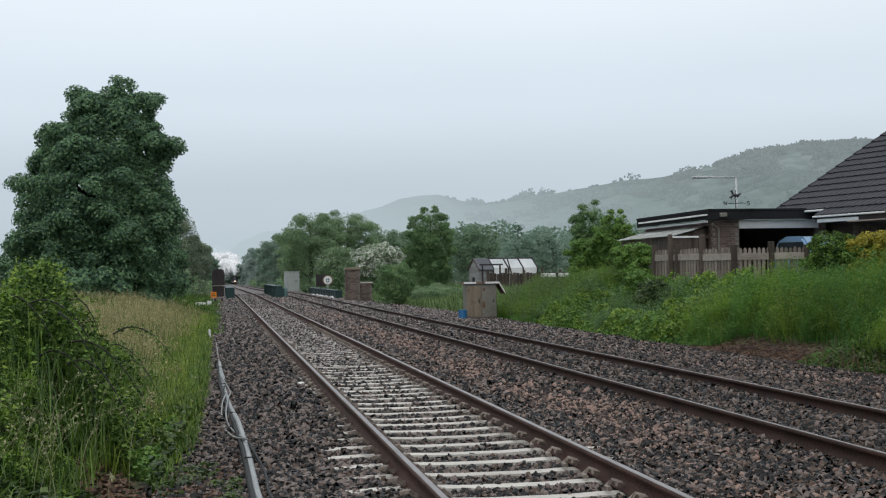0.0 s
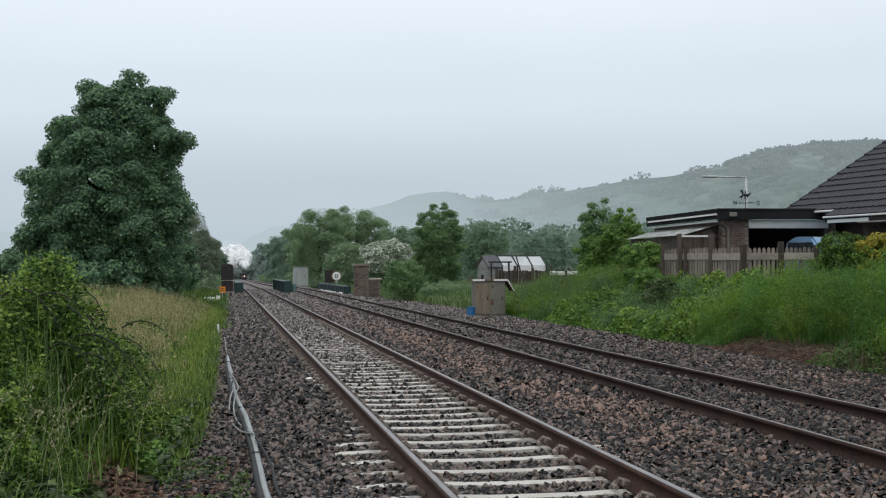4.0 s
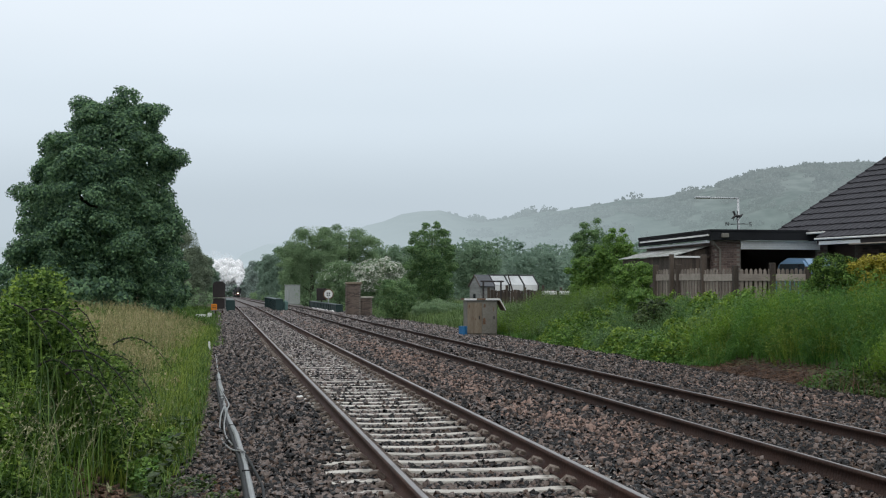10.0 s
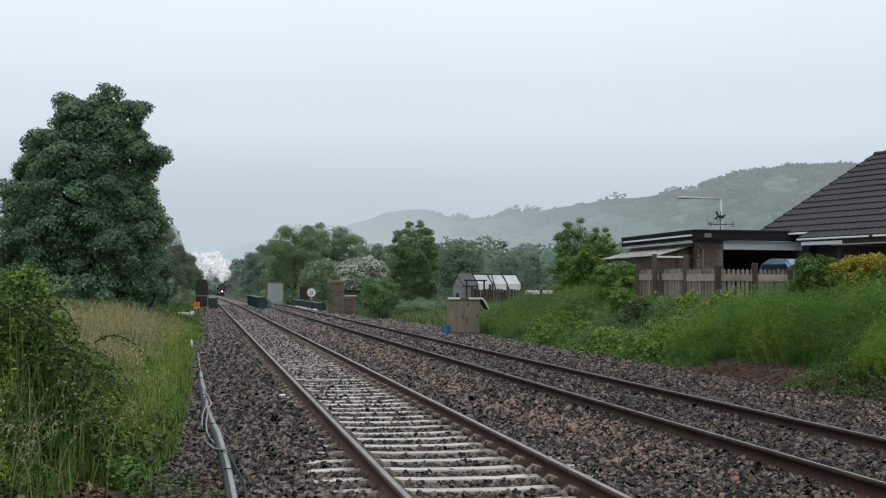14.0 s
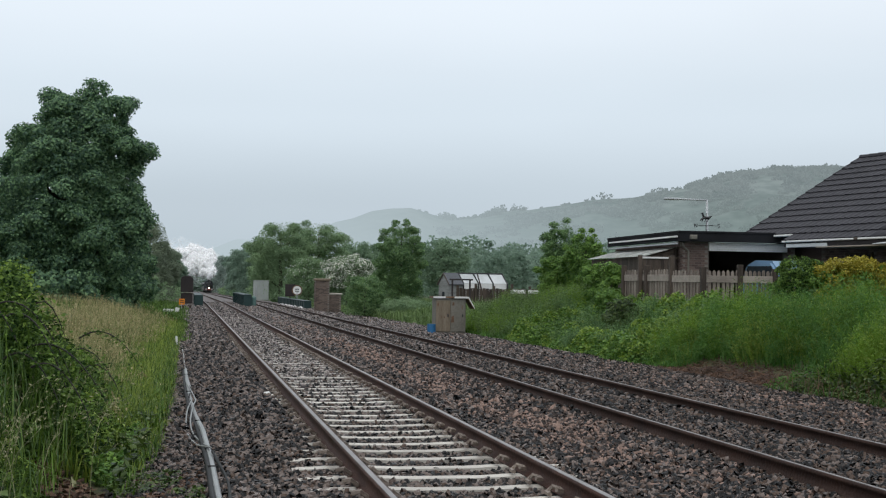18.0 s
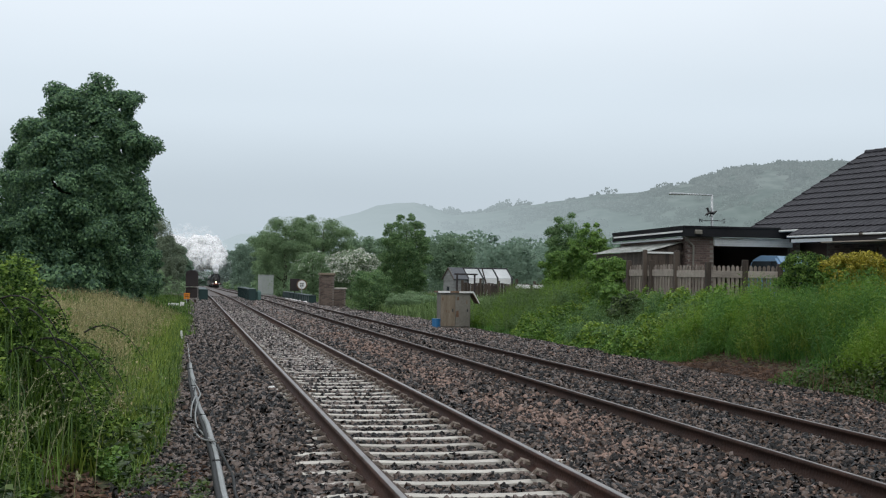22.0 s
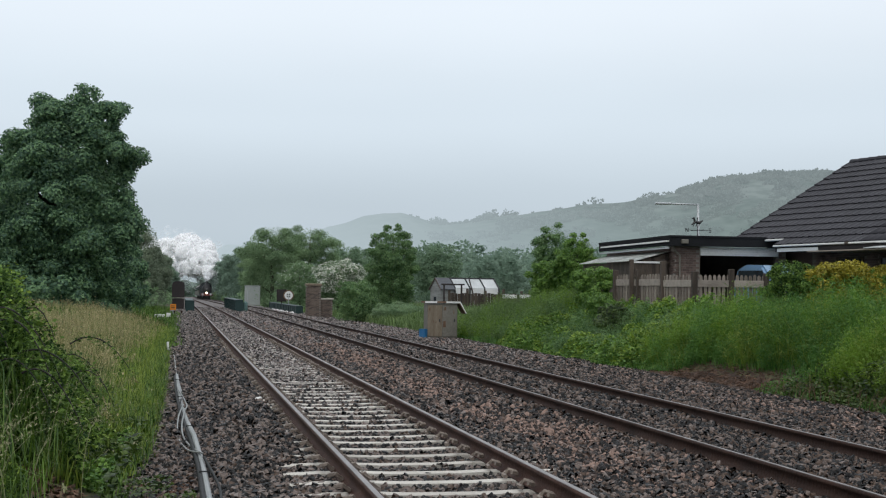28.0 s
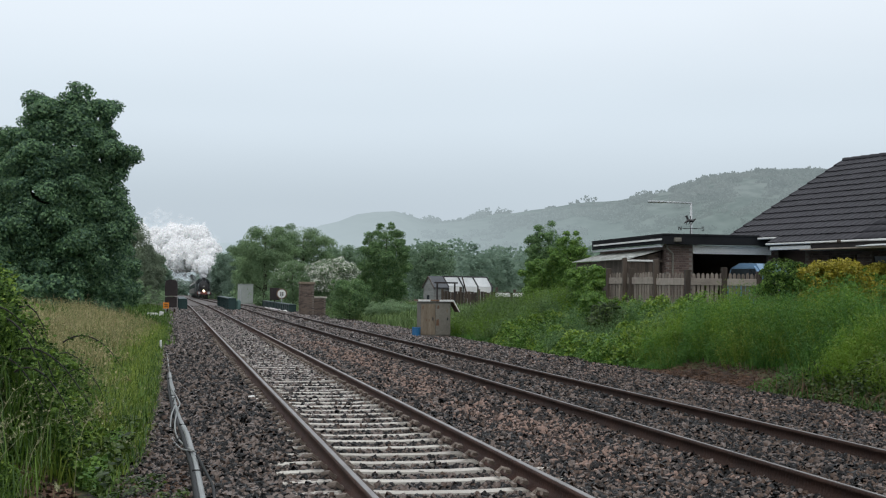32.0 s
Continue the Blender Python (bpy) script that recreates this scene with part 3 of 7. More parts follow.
def ridge(name, profile, dist, depth, material, label, rough, seed):
    """A hill whose skyline stands at (bearing, elevation) in degrees, seen from the line."""
    rng = np.random.default_rng(seed)
    az = np.arange(profile[0][0], profile[-1][0] + 0.01, 0.12)
    el = np.interp(az, [p[0] for p in profile], [p[1] for p in profile])
    rows = 26
    v = []
    for r in range(rows):
        u = r / (rows - 1)
        d = dist + depth * u
        h = np.tan(np.radians(el)) * (dist + depth * 0.85) * smooth01(u / 0.85) * (1 - 0.12 * max(u - 0.85, 0) / 0.15)
        bump = np.array([noise.fractal((a * 0.55, u * 5, seed), 1.0, 2.0, 4) for a in az]) * rough * (0.3 + u)
        v.append(np.stack([np.sin(np.radians(az)) * d, np.cos(np.radians(az)) * d, h + bump + EYE - 12 * (1 - u)], 1))
    v = np.concatenate(v)
    w = len(az)
    i = (np.arange(rows - 1)[:, None] * w + np.arange(w - 1)[None]).reshape(-1, 1)
    return tagged(raw(name, v, i + [0, 1, w + 1, w], material, smooth=True), label, "hill", kind="structure")


HILL = ((-60, 1.2), (-30, 1.3), (-10, 1.2), (3, 0.8), (5.2, 2.3), (6.2, 2.75), (7.0, 2.95), (7.8, 3.28), (8.6, 3.4), (9.4, 3.4), (10.0, 3.24), (10.6, 3.08), (11.2, 3.02), (12.2, 3.1), (13, 3.28), (14.6, 3.4), (16, 3.6), (17.3, 3.85), (19, 3.95), (19.7, 4.1), (21.6, 4.42), (23, 4.84), (24.4, 5.06), (27.4, 5.08), (31, 4.6), (38, 3.8), (60, 2.5))
FAR_HILL = ((-60, 1.6), (-30, 1.8), (-8, 1.7), (-2, 1.3), (0.5, 1.1), (1.0, 1.5), (2.0, 1.95), (3.2, 2.05), (5, 2.5), (7, 2.7), (10, 2.2), (30, 1.5), (60, 1.0))
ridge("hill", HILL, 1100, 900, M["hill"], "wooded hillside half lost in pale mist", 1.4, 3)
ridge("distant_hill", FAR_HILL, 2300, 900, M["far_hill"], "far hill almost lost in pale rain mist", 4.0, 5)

# ---- the two tracks ----
RAIL = ((-0.07, -0.159), (-0.07, -0.15), (-0.012, -0.125), (-0.009, -0.045), (-0.034, -0.034), (-0.034, -0.004), (0.034, -0.004), (0.034, -0.034), (0.009, -0.045), (0.012, -0.125), (0.07, -0.15), (0.07, -0.159))
RAIL_Y = np.concatenate([np.arange(-12, 110, 6.0), np.arange(110, 320, 6.0), np.arange(320, 900, 20)])


def swept(outline, x, ys):
    v = np.concatenate([np.column_stack([line_x(y) + x + np.array([o[0] for o in outline]), np.full(len(outline), y), float(line_z(y)) + np.array([o[1] for o in outline])]) for y in ys])
    k = len(outline)
    i = (np.arange(len(ys) - 1)[:, None] * k + np.arange(k)[None]).reshape(-1)
    j = (np.arange(len(ys) - 1)[:, None] * k + (np.arange(k)[None] + 1) % k).reshape(-1)
    return v, np.stack([i, i + k, j + k, j], 1)


NEAR_X, FAR_X, GAUGE = 1.412, 5.053, 1.505
for x in (NEAR_X, NEAR_X + GAUGE, FAR_X, FAR_X + GAUGE):
    v, f = swept(RAIL, x, RAIL_Y)
    rail = tagged(raw("rail", v, f, M["red_rust" if x < 4 else "rust"]), "rusty steel running rail with a bright worn top", "rail", "rails of the two tracks")
    w = 0.024 if x < 4 else 0.013
    v, f = swept(((-w, -0.004), (-w + 0.004, 0.0), (w - 0.004, 0.0), (w, -0.004)), x, RAIL_Y)
    raw("running_surface", v, f, M["steel"], rail, "polished steel running surface")

SLEEPER = prism(((-1.25, -0.36), (1.25, -0.36), (1.25, -0.18), (0.95, -0.168), (0.55, -0.17), (0.3, -0.18), (-0.3, -0.18), (-0.55, -0.17), (-0.95, -0.168), (-1.25, -0.18)), -0.085, 0.085)
sleeper_mesh = bpy.data.meshes.new("sleeper")
SLEEPER.to_mesh(sleeper_mesh)
SLEEPER.free()
sleeper_mesh.materials.append(M["concrete"])
SLEEPERS = []
for k in range(124):
    y = 5.1 + 0.6 * (k - 20)
    s = new("sleeper", sleeper_mesh)
    s.matrix_world = pose(NEAR_X + GAUGE / 2 + RNG.normal() * 0.01, y + RNG.normal() * 0.008, 0.006 + RNG.normal() * 0.004, 0, 0, RNG.normal() * 0.3)
    SLEEPERS.append(s)
    tagged(s, "pale concrete sleeper half sunk in ballast", "sleeper", "sleepers of the near track")


clip = tube([(-0.05, -0.05, -0.165), (-0.05, 0.05, -0.165), (0.0, 0.06, -0.12), (0.05, 0.03, -0.135), (0.05, -0.03, -0.145), (0.0, -0.05, -0.13)], 0.02, 5)
clip_mesh = bpy.data.meshes.new("rail_clip")
clip.to_mesh(clip_mesh)
clip.free()
clip_mesh.materials.append(M["clip"])
for s in SLEEPERS[20:82]:
    for x in (-GAUGE / 2 - 0.12, -GAUGE / 2 + 0.12, GAUGE / 2 - 0.12, GAUGE / 2 + 0.12):
        c = new("rail_clip", clip_mesh)
        c.parent = s
        c.matrix_local = pose(x, 0, 0.03, 0, 0, 0 if x * abs(x) > 0 else 180)
# ---- trees and hedges ----
def sycamore_half(z):
    return np.interp(z, (-1, -0.71, -0.51, -0.13, 0.02, 0.134, 0.245, 0.396, 0.62, 0.8, 0.9, 0.95, 0.98, 1), (0.8, 0.92, 0.99, 0.98, 0.97, 0.82, 0.85, 0.82, 0.66, 0.56, 0.48, 0.38, 0.22, 0.0))


def sycamore_lean(z):
    return np.interp(z, (-1, -0.51, -0.31, -0.13, 0.02, 0.134, 0.245, 0.396, 0.62, 0.8, 0.925, 1), (0.0, -0.18, -0.05, 0.0, -0.2, -0.05, 0.25, 0.65, 0.68, 0.85, 0.7, 0.4))


def oval(z):
    return np.interp(z, (-1, -0.6, -0.2, 0.3, 0.65, 0.85, 0.95, 1), (0.55, 0.9, 1.0, 0.95, 0.76, 0.54, 0.3, 0.05))


tree("sycamore_tree", -5.22, 60, 0.15, 10.28, 7.05, 0.35, M["sycamore"], 220000, 0.09, 21, "tall dark green sycamore in full leaf behind the verge", low=0.03, clumps=300, profile=sycamore_half, rough=0.8, leaning=sycamore_lean, swelling=0.3, cap=True,
     gaps=((-0.76, 5.3, 0.1, 0.17, 0.7), (-0.55, 5.06, 0.17, 0.12, 0.5), (-0.24, 4.92, 0.2, 0.07, 0.25), (-1.3, 4.9, 0.16, 0.05, 0.0), (1.9, 8.6, 0.16, 0.1, 0.4), (0.75, 8.75, 0.07, 0.07, 0.0), (2.05, 6.85, 0.1, 0.12, 0.0)))
# right of the line, from the bridge outwards
R = "trees right of the line"
tree("tree", 13.5, 85, 0.1, 5.9, 3.4, 0.14, M["leaf"], 60000, 0.06, 121, "slender green tree behind the lineside hedge", low=0.06, clumps=150, group=R, profile=oval, rough=0.6)
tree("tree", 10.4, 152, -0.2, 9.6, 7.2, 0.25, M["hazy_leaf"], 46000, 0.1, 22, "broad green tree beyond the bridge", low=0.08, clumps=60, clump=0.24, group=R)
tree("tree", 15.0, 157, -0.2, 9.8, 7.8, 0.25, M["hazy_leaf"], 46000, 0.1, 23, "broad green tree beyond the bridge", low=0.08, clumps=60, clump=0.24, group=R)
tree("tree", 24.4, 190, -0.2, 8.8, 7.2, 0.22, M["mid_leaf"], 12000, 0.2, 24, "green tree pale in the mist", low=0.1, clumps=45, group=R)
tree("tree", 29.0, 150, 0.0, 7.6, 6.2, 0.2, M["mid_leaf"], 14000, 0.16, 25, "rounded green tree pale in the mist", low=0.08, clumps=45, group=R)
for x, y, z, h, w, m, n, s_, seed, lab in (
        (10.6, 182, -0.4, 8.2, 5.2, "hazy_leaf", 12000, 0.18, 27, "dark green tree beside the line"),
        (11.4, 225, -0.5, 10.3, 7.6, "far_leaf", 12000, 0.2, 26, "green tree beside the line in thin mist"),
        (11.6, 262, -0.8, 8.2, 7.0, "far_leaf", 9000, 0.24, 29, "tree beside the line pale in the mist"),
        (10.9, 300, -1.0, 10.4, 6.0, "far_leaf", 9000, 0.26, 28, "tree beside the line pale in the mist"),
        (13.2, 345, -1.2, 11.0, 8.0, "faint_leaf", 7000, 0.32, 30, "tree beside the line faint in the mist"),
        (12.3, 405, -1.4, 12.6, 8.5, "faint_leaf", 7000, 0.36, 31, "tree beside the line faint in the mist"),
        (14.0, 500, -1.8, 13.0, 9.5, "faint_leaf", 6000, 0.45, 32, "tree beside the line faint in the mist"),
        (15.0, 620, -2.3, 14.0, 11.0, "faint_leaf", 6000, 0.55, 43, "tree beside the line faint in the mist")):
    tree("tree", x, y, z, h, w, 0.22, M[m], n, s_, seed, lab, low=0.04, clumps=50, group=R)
tree("hawthorn", 11.7, 99, -0.1, 4.1, 3.9, 0.1, M["hazy_leaf"], 20000, 0.085, 33, "hawthorn covered in white may blossom", low=0.06, clumps=50, clump=0.28, blossom=0.68)
tree("elder_bush", 10.6, 118, -0.2, 4.2, 3.9, 0.08, M["hazy_leaf"], 14000, 0.09, 34, "spreading green shrub with a few pale flowers", "bush", low=0.05, clumps=40, clump=0.3, blossom=0.04)
tree("bush", 10.2, 77, -0.35, 2.5, 2.7, 0.06, M["leaf"], 18000, 0.06, 35, "low bright green bush beside the brick pier", "bush", low=0.02, clumps=40, clump=0.3)
tree("bush", 12.2, 74, -0.1, 0.9, 3.2, 0.05, M["hazy_leaf"], 16000, 0.06, 36, "low green scrub behind the cess", "bush", low=0.02, clumps=40, clump=0.3)
tree("young_tree", 15.45, 54, 0.7, 3.9, 1.7, 0.07, M["leaf"], 34000, 0.043, 137, "young bright green tree at the garden's end", low=0.08, clumps=90, profile=oval)
tree("young_tree", 15.6, 51, 0.8, 3.2, 1.75, 0.07, M["bright_leaf"], 34000, 0.043, 138, "young bright green tree at the garden's end", low=0.08, clumps=90, profile=oval)
tree("young_tree", 14.85, 52.5, 0.75, 2.2, 1.5, 0.06, M["bright_leaf"], 14000, 0.055, 39, "low leafy tree at the garden's end", low=0.04, clumps=36, clump=0.3)
tree("ivy_hedge", 12.85, 39.5, 0.5, 1.1, 1.0, 0.06, M["bright_leaf"], 12000, 0.045, 40, "overgrown green ivy over the fence's end", "hedge", low=0.02, clumps=40, clump=0.32)
tree("ivy_hedge", 13.3, 41.6, 0.6, 1.9, 1.25, 0.06, M["bright_leaf"], 16000, 0.045, 41, "overgrown green ivy over the fence's end", "hedge", low=0.02, clumps=40, clump=0.32)
tree("garden_bush", 16.55, 34.2, 0.85, 1.75, 1.35, 0.05, M["bramble"], 16000, 0.042, 42, "rounded green garden bush by the fence", "bush", low=0.03, clumps=45, clump=0.3)
for k, (x, y, h, w) in enumerate([(17.35 + 0.62 * i, 33.6 + 0.08 * (i % 2), 1.42 + 0.04 * math.sin(i * 2.1), 1.45) for i in range(5)]):
    b = tree("broom_bush", x, y, 0.85, h, w, 0.04, M["bright_leaf"], 3500, 0.05, 50 + k, "golden yellow flowering garden shrub", "bush", low=0.03, clumps=40, clump=0.3, group="yellow shrubs")
    rng = np.random.default_rng(90 + k)
    pts = crown_points(8000, (0, 0, h * 0.56), (w / 2, w / 2, h / 2), rng, 60, 0.34)
    v, f = leaves(pts[pts[:, 2] > h * 0.25], 0.05, rng)
    raw("blossom", v, f, M["yellow"], b, "golden yellow flowers")
# left of the line
L = "trees left of the line"
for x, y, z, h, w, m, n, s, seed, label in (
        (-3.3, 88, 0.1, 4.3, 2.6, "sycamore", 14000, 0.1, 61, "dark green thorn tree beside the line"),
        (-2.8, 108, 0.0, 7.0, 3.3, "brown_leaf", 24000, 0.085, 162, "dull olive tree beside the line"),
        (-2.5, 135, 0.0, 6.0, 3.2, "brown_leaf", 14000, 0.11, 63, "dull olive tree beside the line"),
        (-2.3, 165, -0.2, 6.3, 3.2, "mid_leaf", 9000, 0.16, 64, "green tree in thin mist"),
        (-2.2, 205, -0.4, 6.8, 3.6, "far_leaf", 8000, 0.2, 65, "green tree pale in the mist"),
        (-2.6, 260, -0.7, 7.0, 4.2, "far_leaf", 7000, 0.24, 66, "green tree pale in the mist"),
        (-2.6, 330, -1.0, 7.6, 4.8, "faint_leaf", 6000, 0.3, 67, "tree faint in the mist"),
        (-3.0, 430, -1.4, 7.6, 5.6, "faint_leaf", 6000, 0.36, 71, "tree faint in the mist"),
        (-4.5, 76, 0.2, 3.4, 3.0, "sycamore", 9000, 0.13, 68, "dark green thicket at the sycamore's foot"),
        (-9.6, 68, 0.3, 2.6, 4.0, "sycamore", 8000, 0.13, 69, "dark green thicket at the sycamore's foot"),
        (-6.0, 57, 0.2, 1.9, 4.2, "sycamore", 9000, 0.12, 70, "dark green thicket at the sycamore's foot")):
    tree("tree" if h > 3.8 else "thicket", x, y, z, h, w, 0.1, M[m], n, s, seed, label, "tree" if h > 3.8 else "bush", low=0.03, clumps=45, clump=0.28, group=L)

# scrub along both sides of the line past the bridge
V, Fc, base = [], [], 0
rng = np.random.default_rng(15)
for k in range(90):
    y = 95 + 330 * rng.random() ** 1.2
    side = -1 if k % 2 else 1
    s_ = -rng.uniform(2.2, 4.6) if side < 0 else rng.uniform(9.6, 13)
    h, w = rng.uniform(1.2, 2.6), rng.uniform(2.2, 4.0)
    if side > 0 and y < 125:
        continue
    pts = crown_points(420, (s_ + float(line_x(y)), y, float(ground_z(s_ + float(line_x(y)), y)) + h * 0.35), (w / 2, w, h / 2), rng, 20, 0.35)
    v, f = leaves(pts, 0.15 + 0.0007 * y, rng)
    V.append(v)
    Fc.append(f + base)
    base += len(v)
tagged(raw("lineside_scrub", np.concatenate(V), np.concatenate(Fc), M["hazy_leaf"]), "low green scrub on both sides of the line", "scrub", kind="stuff")

# woods in the middle distance, mist haze put into their leaf colour
rng = np.random.default_rng(5)
V, Fc, base = [], [], 0
for k in range(110):
    a = radians(rng.uniform(8.5, 34))
    d = rng.uniform(250, 520)
    h, w = rng.uniform(10.5, 16) * (d / 330), rng.uniform(10, 16) * (d / 330)
    pts = crown_points(800, (math.sin(a) * d, math.cos(a) * d, h * 0.5 - 1), (w / 2, w / 2, h / 2), rng, 22, 0.32)
    v, f = leaves(pts, 0.68 * d / 330, rng)
    V.append(v)
    Fc.append(f + base)
    base += len(v)
# low tree belt added in place of grey haze at the line's end
for k in range(60):
    d = rng.uniform(640, 900)
    a = radians(rng.uniform(-4.5, 8.5))
    h, w = rng.uniform(6, 9.5), rng.uniform(12, 20)
    pts = crown_points(700, (math.sin(a) * d, math.cos(a) * d, float(line_z(d)) + h * 0.45), (w / 2, w / 2, h / 2), rng, 18, 0.34)
    v, f = leaves(pts, 1.1, rng)
    V.append(v)
    Fc.append(f + base)
    base += len(v)
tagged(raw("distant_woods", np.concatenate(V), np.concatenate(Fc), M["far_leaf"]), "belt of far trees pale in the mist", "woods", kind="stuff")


V, Fc, base = [], [], 0


def crown_at(az, u, w, h):
    """One far crown on the hill: a ragged cluster of leaf masses."""
    global base
    d = 1100 + 900 * u
    el = np.interp(az, [p[0] for p in HILL], [p[1] for p in HILL])
    z = math.tan(radians(el)) * 1865 * float(smooth01(u / 0.85)) + EYE - 12 * (1 - u)
    n = int(50 + 6 * w)
    pts = crown_points(n, (math.sin(radians(az)) * d, math.cos(radians(az)) * d, z + h * 0.3), (w, w, h * 0.8), rng, 9, 0.42, 0.2)
    v, f = leaves(pts, 0.5 * w ** 0.5 + 0.9, rng, 1.0, 1.2)
    V.append(v)
    Fc.append(f + base)
    base += len(v)


for az, w in ((17.0, 5), (17.3, 4), (17.7, 8), (17.95, 6), (9.8, 3.5), (10.1, 4.5), (10.7, 3.5), (12.95, 6), (13.2, 9), (13.5, 10), (13.8, 10), (14.1, 9), (14.35, 6), (15.1, 3), (19.9, 7), (20.3, 9), (20.8, 8), (21.3, 9), (21.8, 8)):
    crown_at(az, 0.85, w, w * (1.35 if 16.9 < az < 18 else 0.95))
for k in range(150):
    crown_at(21.6 + 10 * rng.random(), 0.82 + 0.03 * rng.random(), rng.uniform(3, 5.5), rng.uniform(2.0, 4.2))
# woods below the open field, hedges across it
for k in range(1100):
    az = 10.5 + 21 * rng.random() ** 0.8
    brow = np.interp(az, (10.5, 13, 14.5, 18, 20.5, 22.5), (0.74, 0.8, 0.66, 0.62, 0.74, 0.83))
    u = 0.34 + (brow - 0.34) * rng.random() ** 0.6
    if noise.noise((az * 0.55, u * 7, 2.0)) > (-0.25 if az > 20 else -0.05):
        crown_at(az, u, rng.uniform(8, 13), rng.uniform(4, 7))
for a0, a1, u0, u1, count in ((14.6, 20.2, 0.66, 0.72, 26), (15.5, 16.3, 0.62, 0.82, 9), (11.0, 13.0, 0.7, 0.76, 12)):
    for k in range(count):
        q = (k + rng.random()) / count
        crown_at(a0 + (a1 - a0) * q, u0 + (u1 - u0) * q, rng.uniform(2.5, 4.5), rng.uniform(2, 3.5))
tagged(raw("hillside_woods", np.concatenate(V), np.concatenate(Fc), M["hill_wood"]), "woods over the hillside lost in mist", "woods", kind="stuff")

# ---- grass, brambles and rank growth on the verges ----
def scatter(n, x0, x1, y0, y1, rng, near=1.0):
    """Places between lines x0 and x1 (numbers or functions of y), denser towards the near end."""
    y = y0 + (y1 - y0) * rng.random(n) ** near
    lo = x0(y) if callable(x0) else np.full(n, float(x0))
    hi = x1(y) if callable(x1) else np.full(n, float(x1))
    return np.column_stack([lo + (hi - lo) * rng.random(n), y])


def stuff(name, v, f, m, label, category):
    return tagged(raw(name, v, f, m), label, category, kind="stuff")


def patch(xy, scale, seed):
    return np.array([noise.noise((x * scale, y * scale, seed)) for x, y in xy])


rng = np.random.default_rng(31)
# left verge: short bright grass by the path, seeding grass behind it
edge = lambda y: np.interp(y, (6, 11, 14, 20, 38, 58), (-0.55, -0.42, -0.28, -0.2, -0.22, 0.1))
wide = lambda y: -0.175 * y - 0.4
SCAR = ((-1.5, 13.6), (-1.0, 12.2), (-0.72, 10.9), (-0.66, 9.6))


def on_scar(xy, reach=0.42):
    """Where the earth shows through in a worn streak."""
    x = np.interp(-xy[:, 1], [-p[1] for p in SCAR], [p[0] for p in SCAR])
    wob = 0.6 + 0.9 * np.abs(patch(xy, 2.0, 17.0))
    return (np.abs(xy[:, 0] - x) < reach * wob) & (xy[:, 1] < 13.7) & (xy[:, 1] > 9.4)


def trodden(xy):
    """1 where plants stand tall, less on the trodden ground before the worn earth."""
    gap = np.interp(xy[:, 0], [p[0] for p in SCAR], [p[1] for p in SCAR]) - xy[:, 1]
    inside = smooth01((xy[:, 0] + 1.75) / 0.3) * smooth01((-0.45 - xy[:, 0]) / 0.15)
    return 1 - 0.72 * inside * smooth01((gap + 0.3) / 0.3) * smooth01((2.9 - gap) / 0.6)


xy = scatter(52000, wide, edge, 7.5, 60, rng, 1.25)
xy = xy[~on_scar(xy) & (rng.random(len(xy)) < np.interp(xy[:, 1], (8, 13), (0.3, 1.0)))]
h = (0.34 + 0.3 * np.clip((edge(xy[:, 1]) - xy[:, 0]) / 1.6, 0, 1)) * trodden(xy) * np.interp(xy[:, 1], (9, 12, 16), (0.55, 0.62, 1.0))
v, f = blades(xy, ground_z(xy[:, 0], xy[:, 1]) - 0.02, h, rng, 0.007, 0.5)
stuff("verge_grass", v, f, M["grass"], "thick fresh green grass on the verge", "grass")
xy = scatter(5000, -4.0, lambda y: edge(y) + 0.0 * y, -6, 7.5, rng)
v, f = blades(xy, ground_z(xy[:, 0], xy[:, 1]) - 0.02, 0.35, rng, 0.012, 0.5)
stuff("verge_grass", v, f, M["grass"], "rough green grass beside the path", "grass")
xy = scatter(24000, lambda y: edge(y) - 0.75 - 0.01 * y, lambda y: edge(y) + 0.05 * np.sin(y * 2.3), 11, 56, rng, 1.2)
xy = xy[rng.random(len(xy)) < np.interp(xy[:, 1], (12.3, 16), (0.0, 1.0))]
v, f = blades(xy, ground_z(xy[:, 0], xy[:, 1]) - 0.02, 0.4 * np.interp(edge(xy[:, 1]) - xy[:, 0], (0, 0.5), (0.55, 1.1)), rng, 0.007, 0.5)
stuff("edge_grass", v, f, M["edge_grass"], "bright yellow-green grass along the path", "grass")
xy = scatter(12000, -9.0, -0.75, 56, 125, rng, 1.3)
v, f = blades(xy, ground_z(xy[:, 0], xy[:, 1]) - 0.02, 0.45, rng, 0.02, 0.5)
stuff("verge_grass", v, f, M["grass"], "rough green grass before the far trees", "grass")
xy = scatter(46000, lambda y: wide(y) - 1, lambda y: edge(y) - 0.75 + 0.25 * np.sin(y * 0.9), 16, 62, rng, 1.1)
keep = (patch(xy, 0.35, 2.0) > -0.25)
xy = xy[keep]
h = np.interp(xy[:, 1], (16, 24, 62), (0.7, 0.8, 0.75)) * np.interp(edge(xy[:, 1]) - xy[:, 0], (0.6, 1.8), (0.6, 1.0))
v, f = blades(xy, ground_z(xy[:, 0], xy[:, 1]) - 0.02, h, rng, 0.006, 0.3)
stuff("seeding_grass", v, f, M["tan_grass"], "tall straw-coloured seeding grass on the bank", "grass")
pick = rng.random(len(v) // 5) < 0.2
tips = v[4::5][pick]
plume_pts = np.repeat(tips, 4, 0) + rng.normal(size=(len(tips) * 4, 3)) * [0.018, 0.018, 0.06] - [0, 0, 0.04]
v, f = leaves(plume_pts, 0.024, rng, 1.0, 2.0)
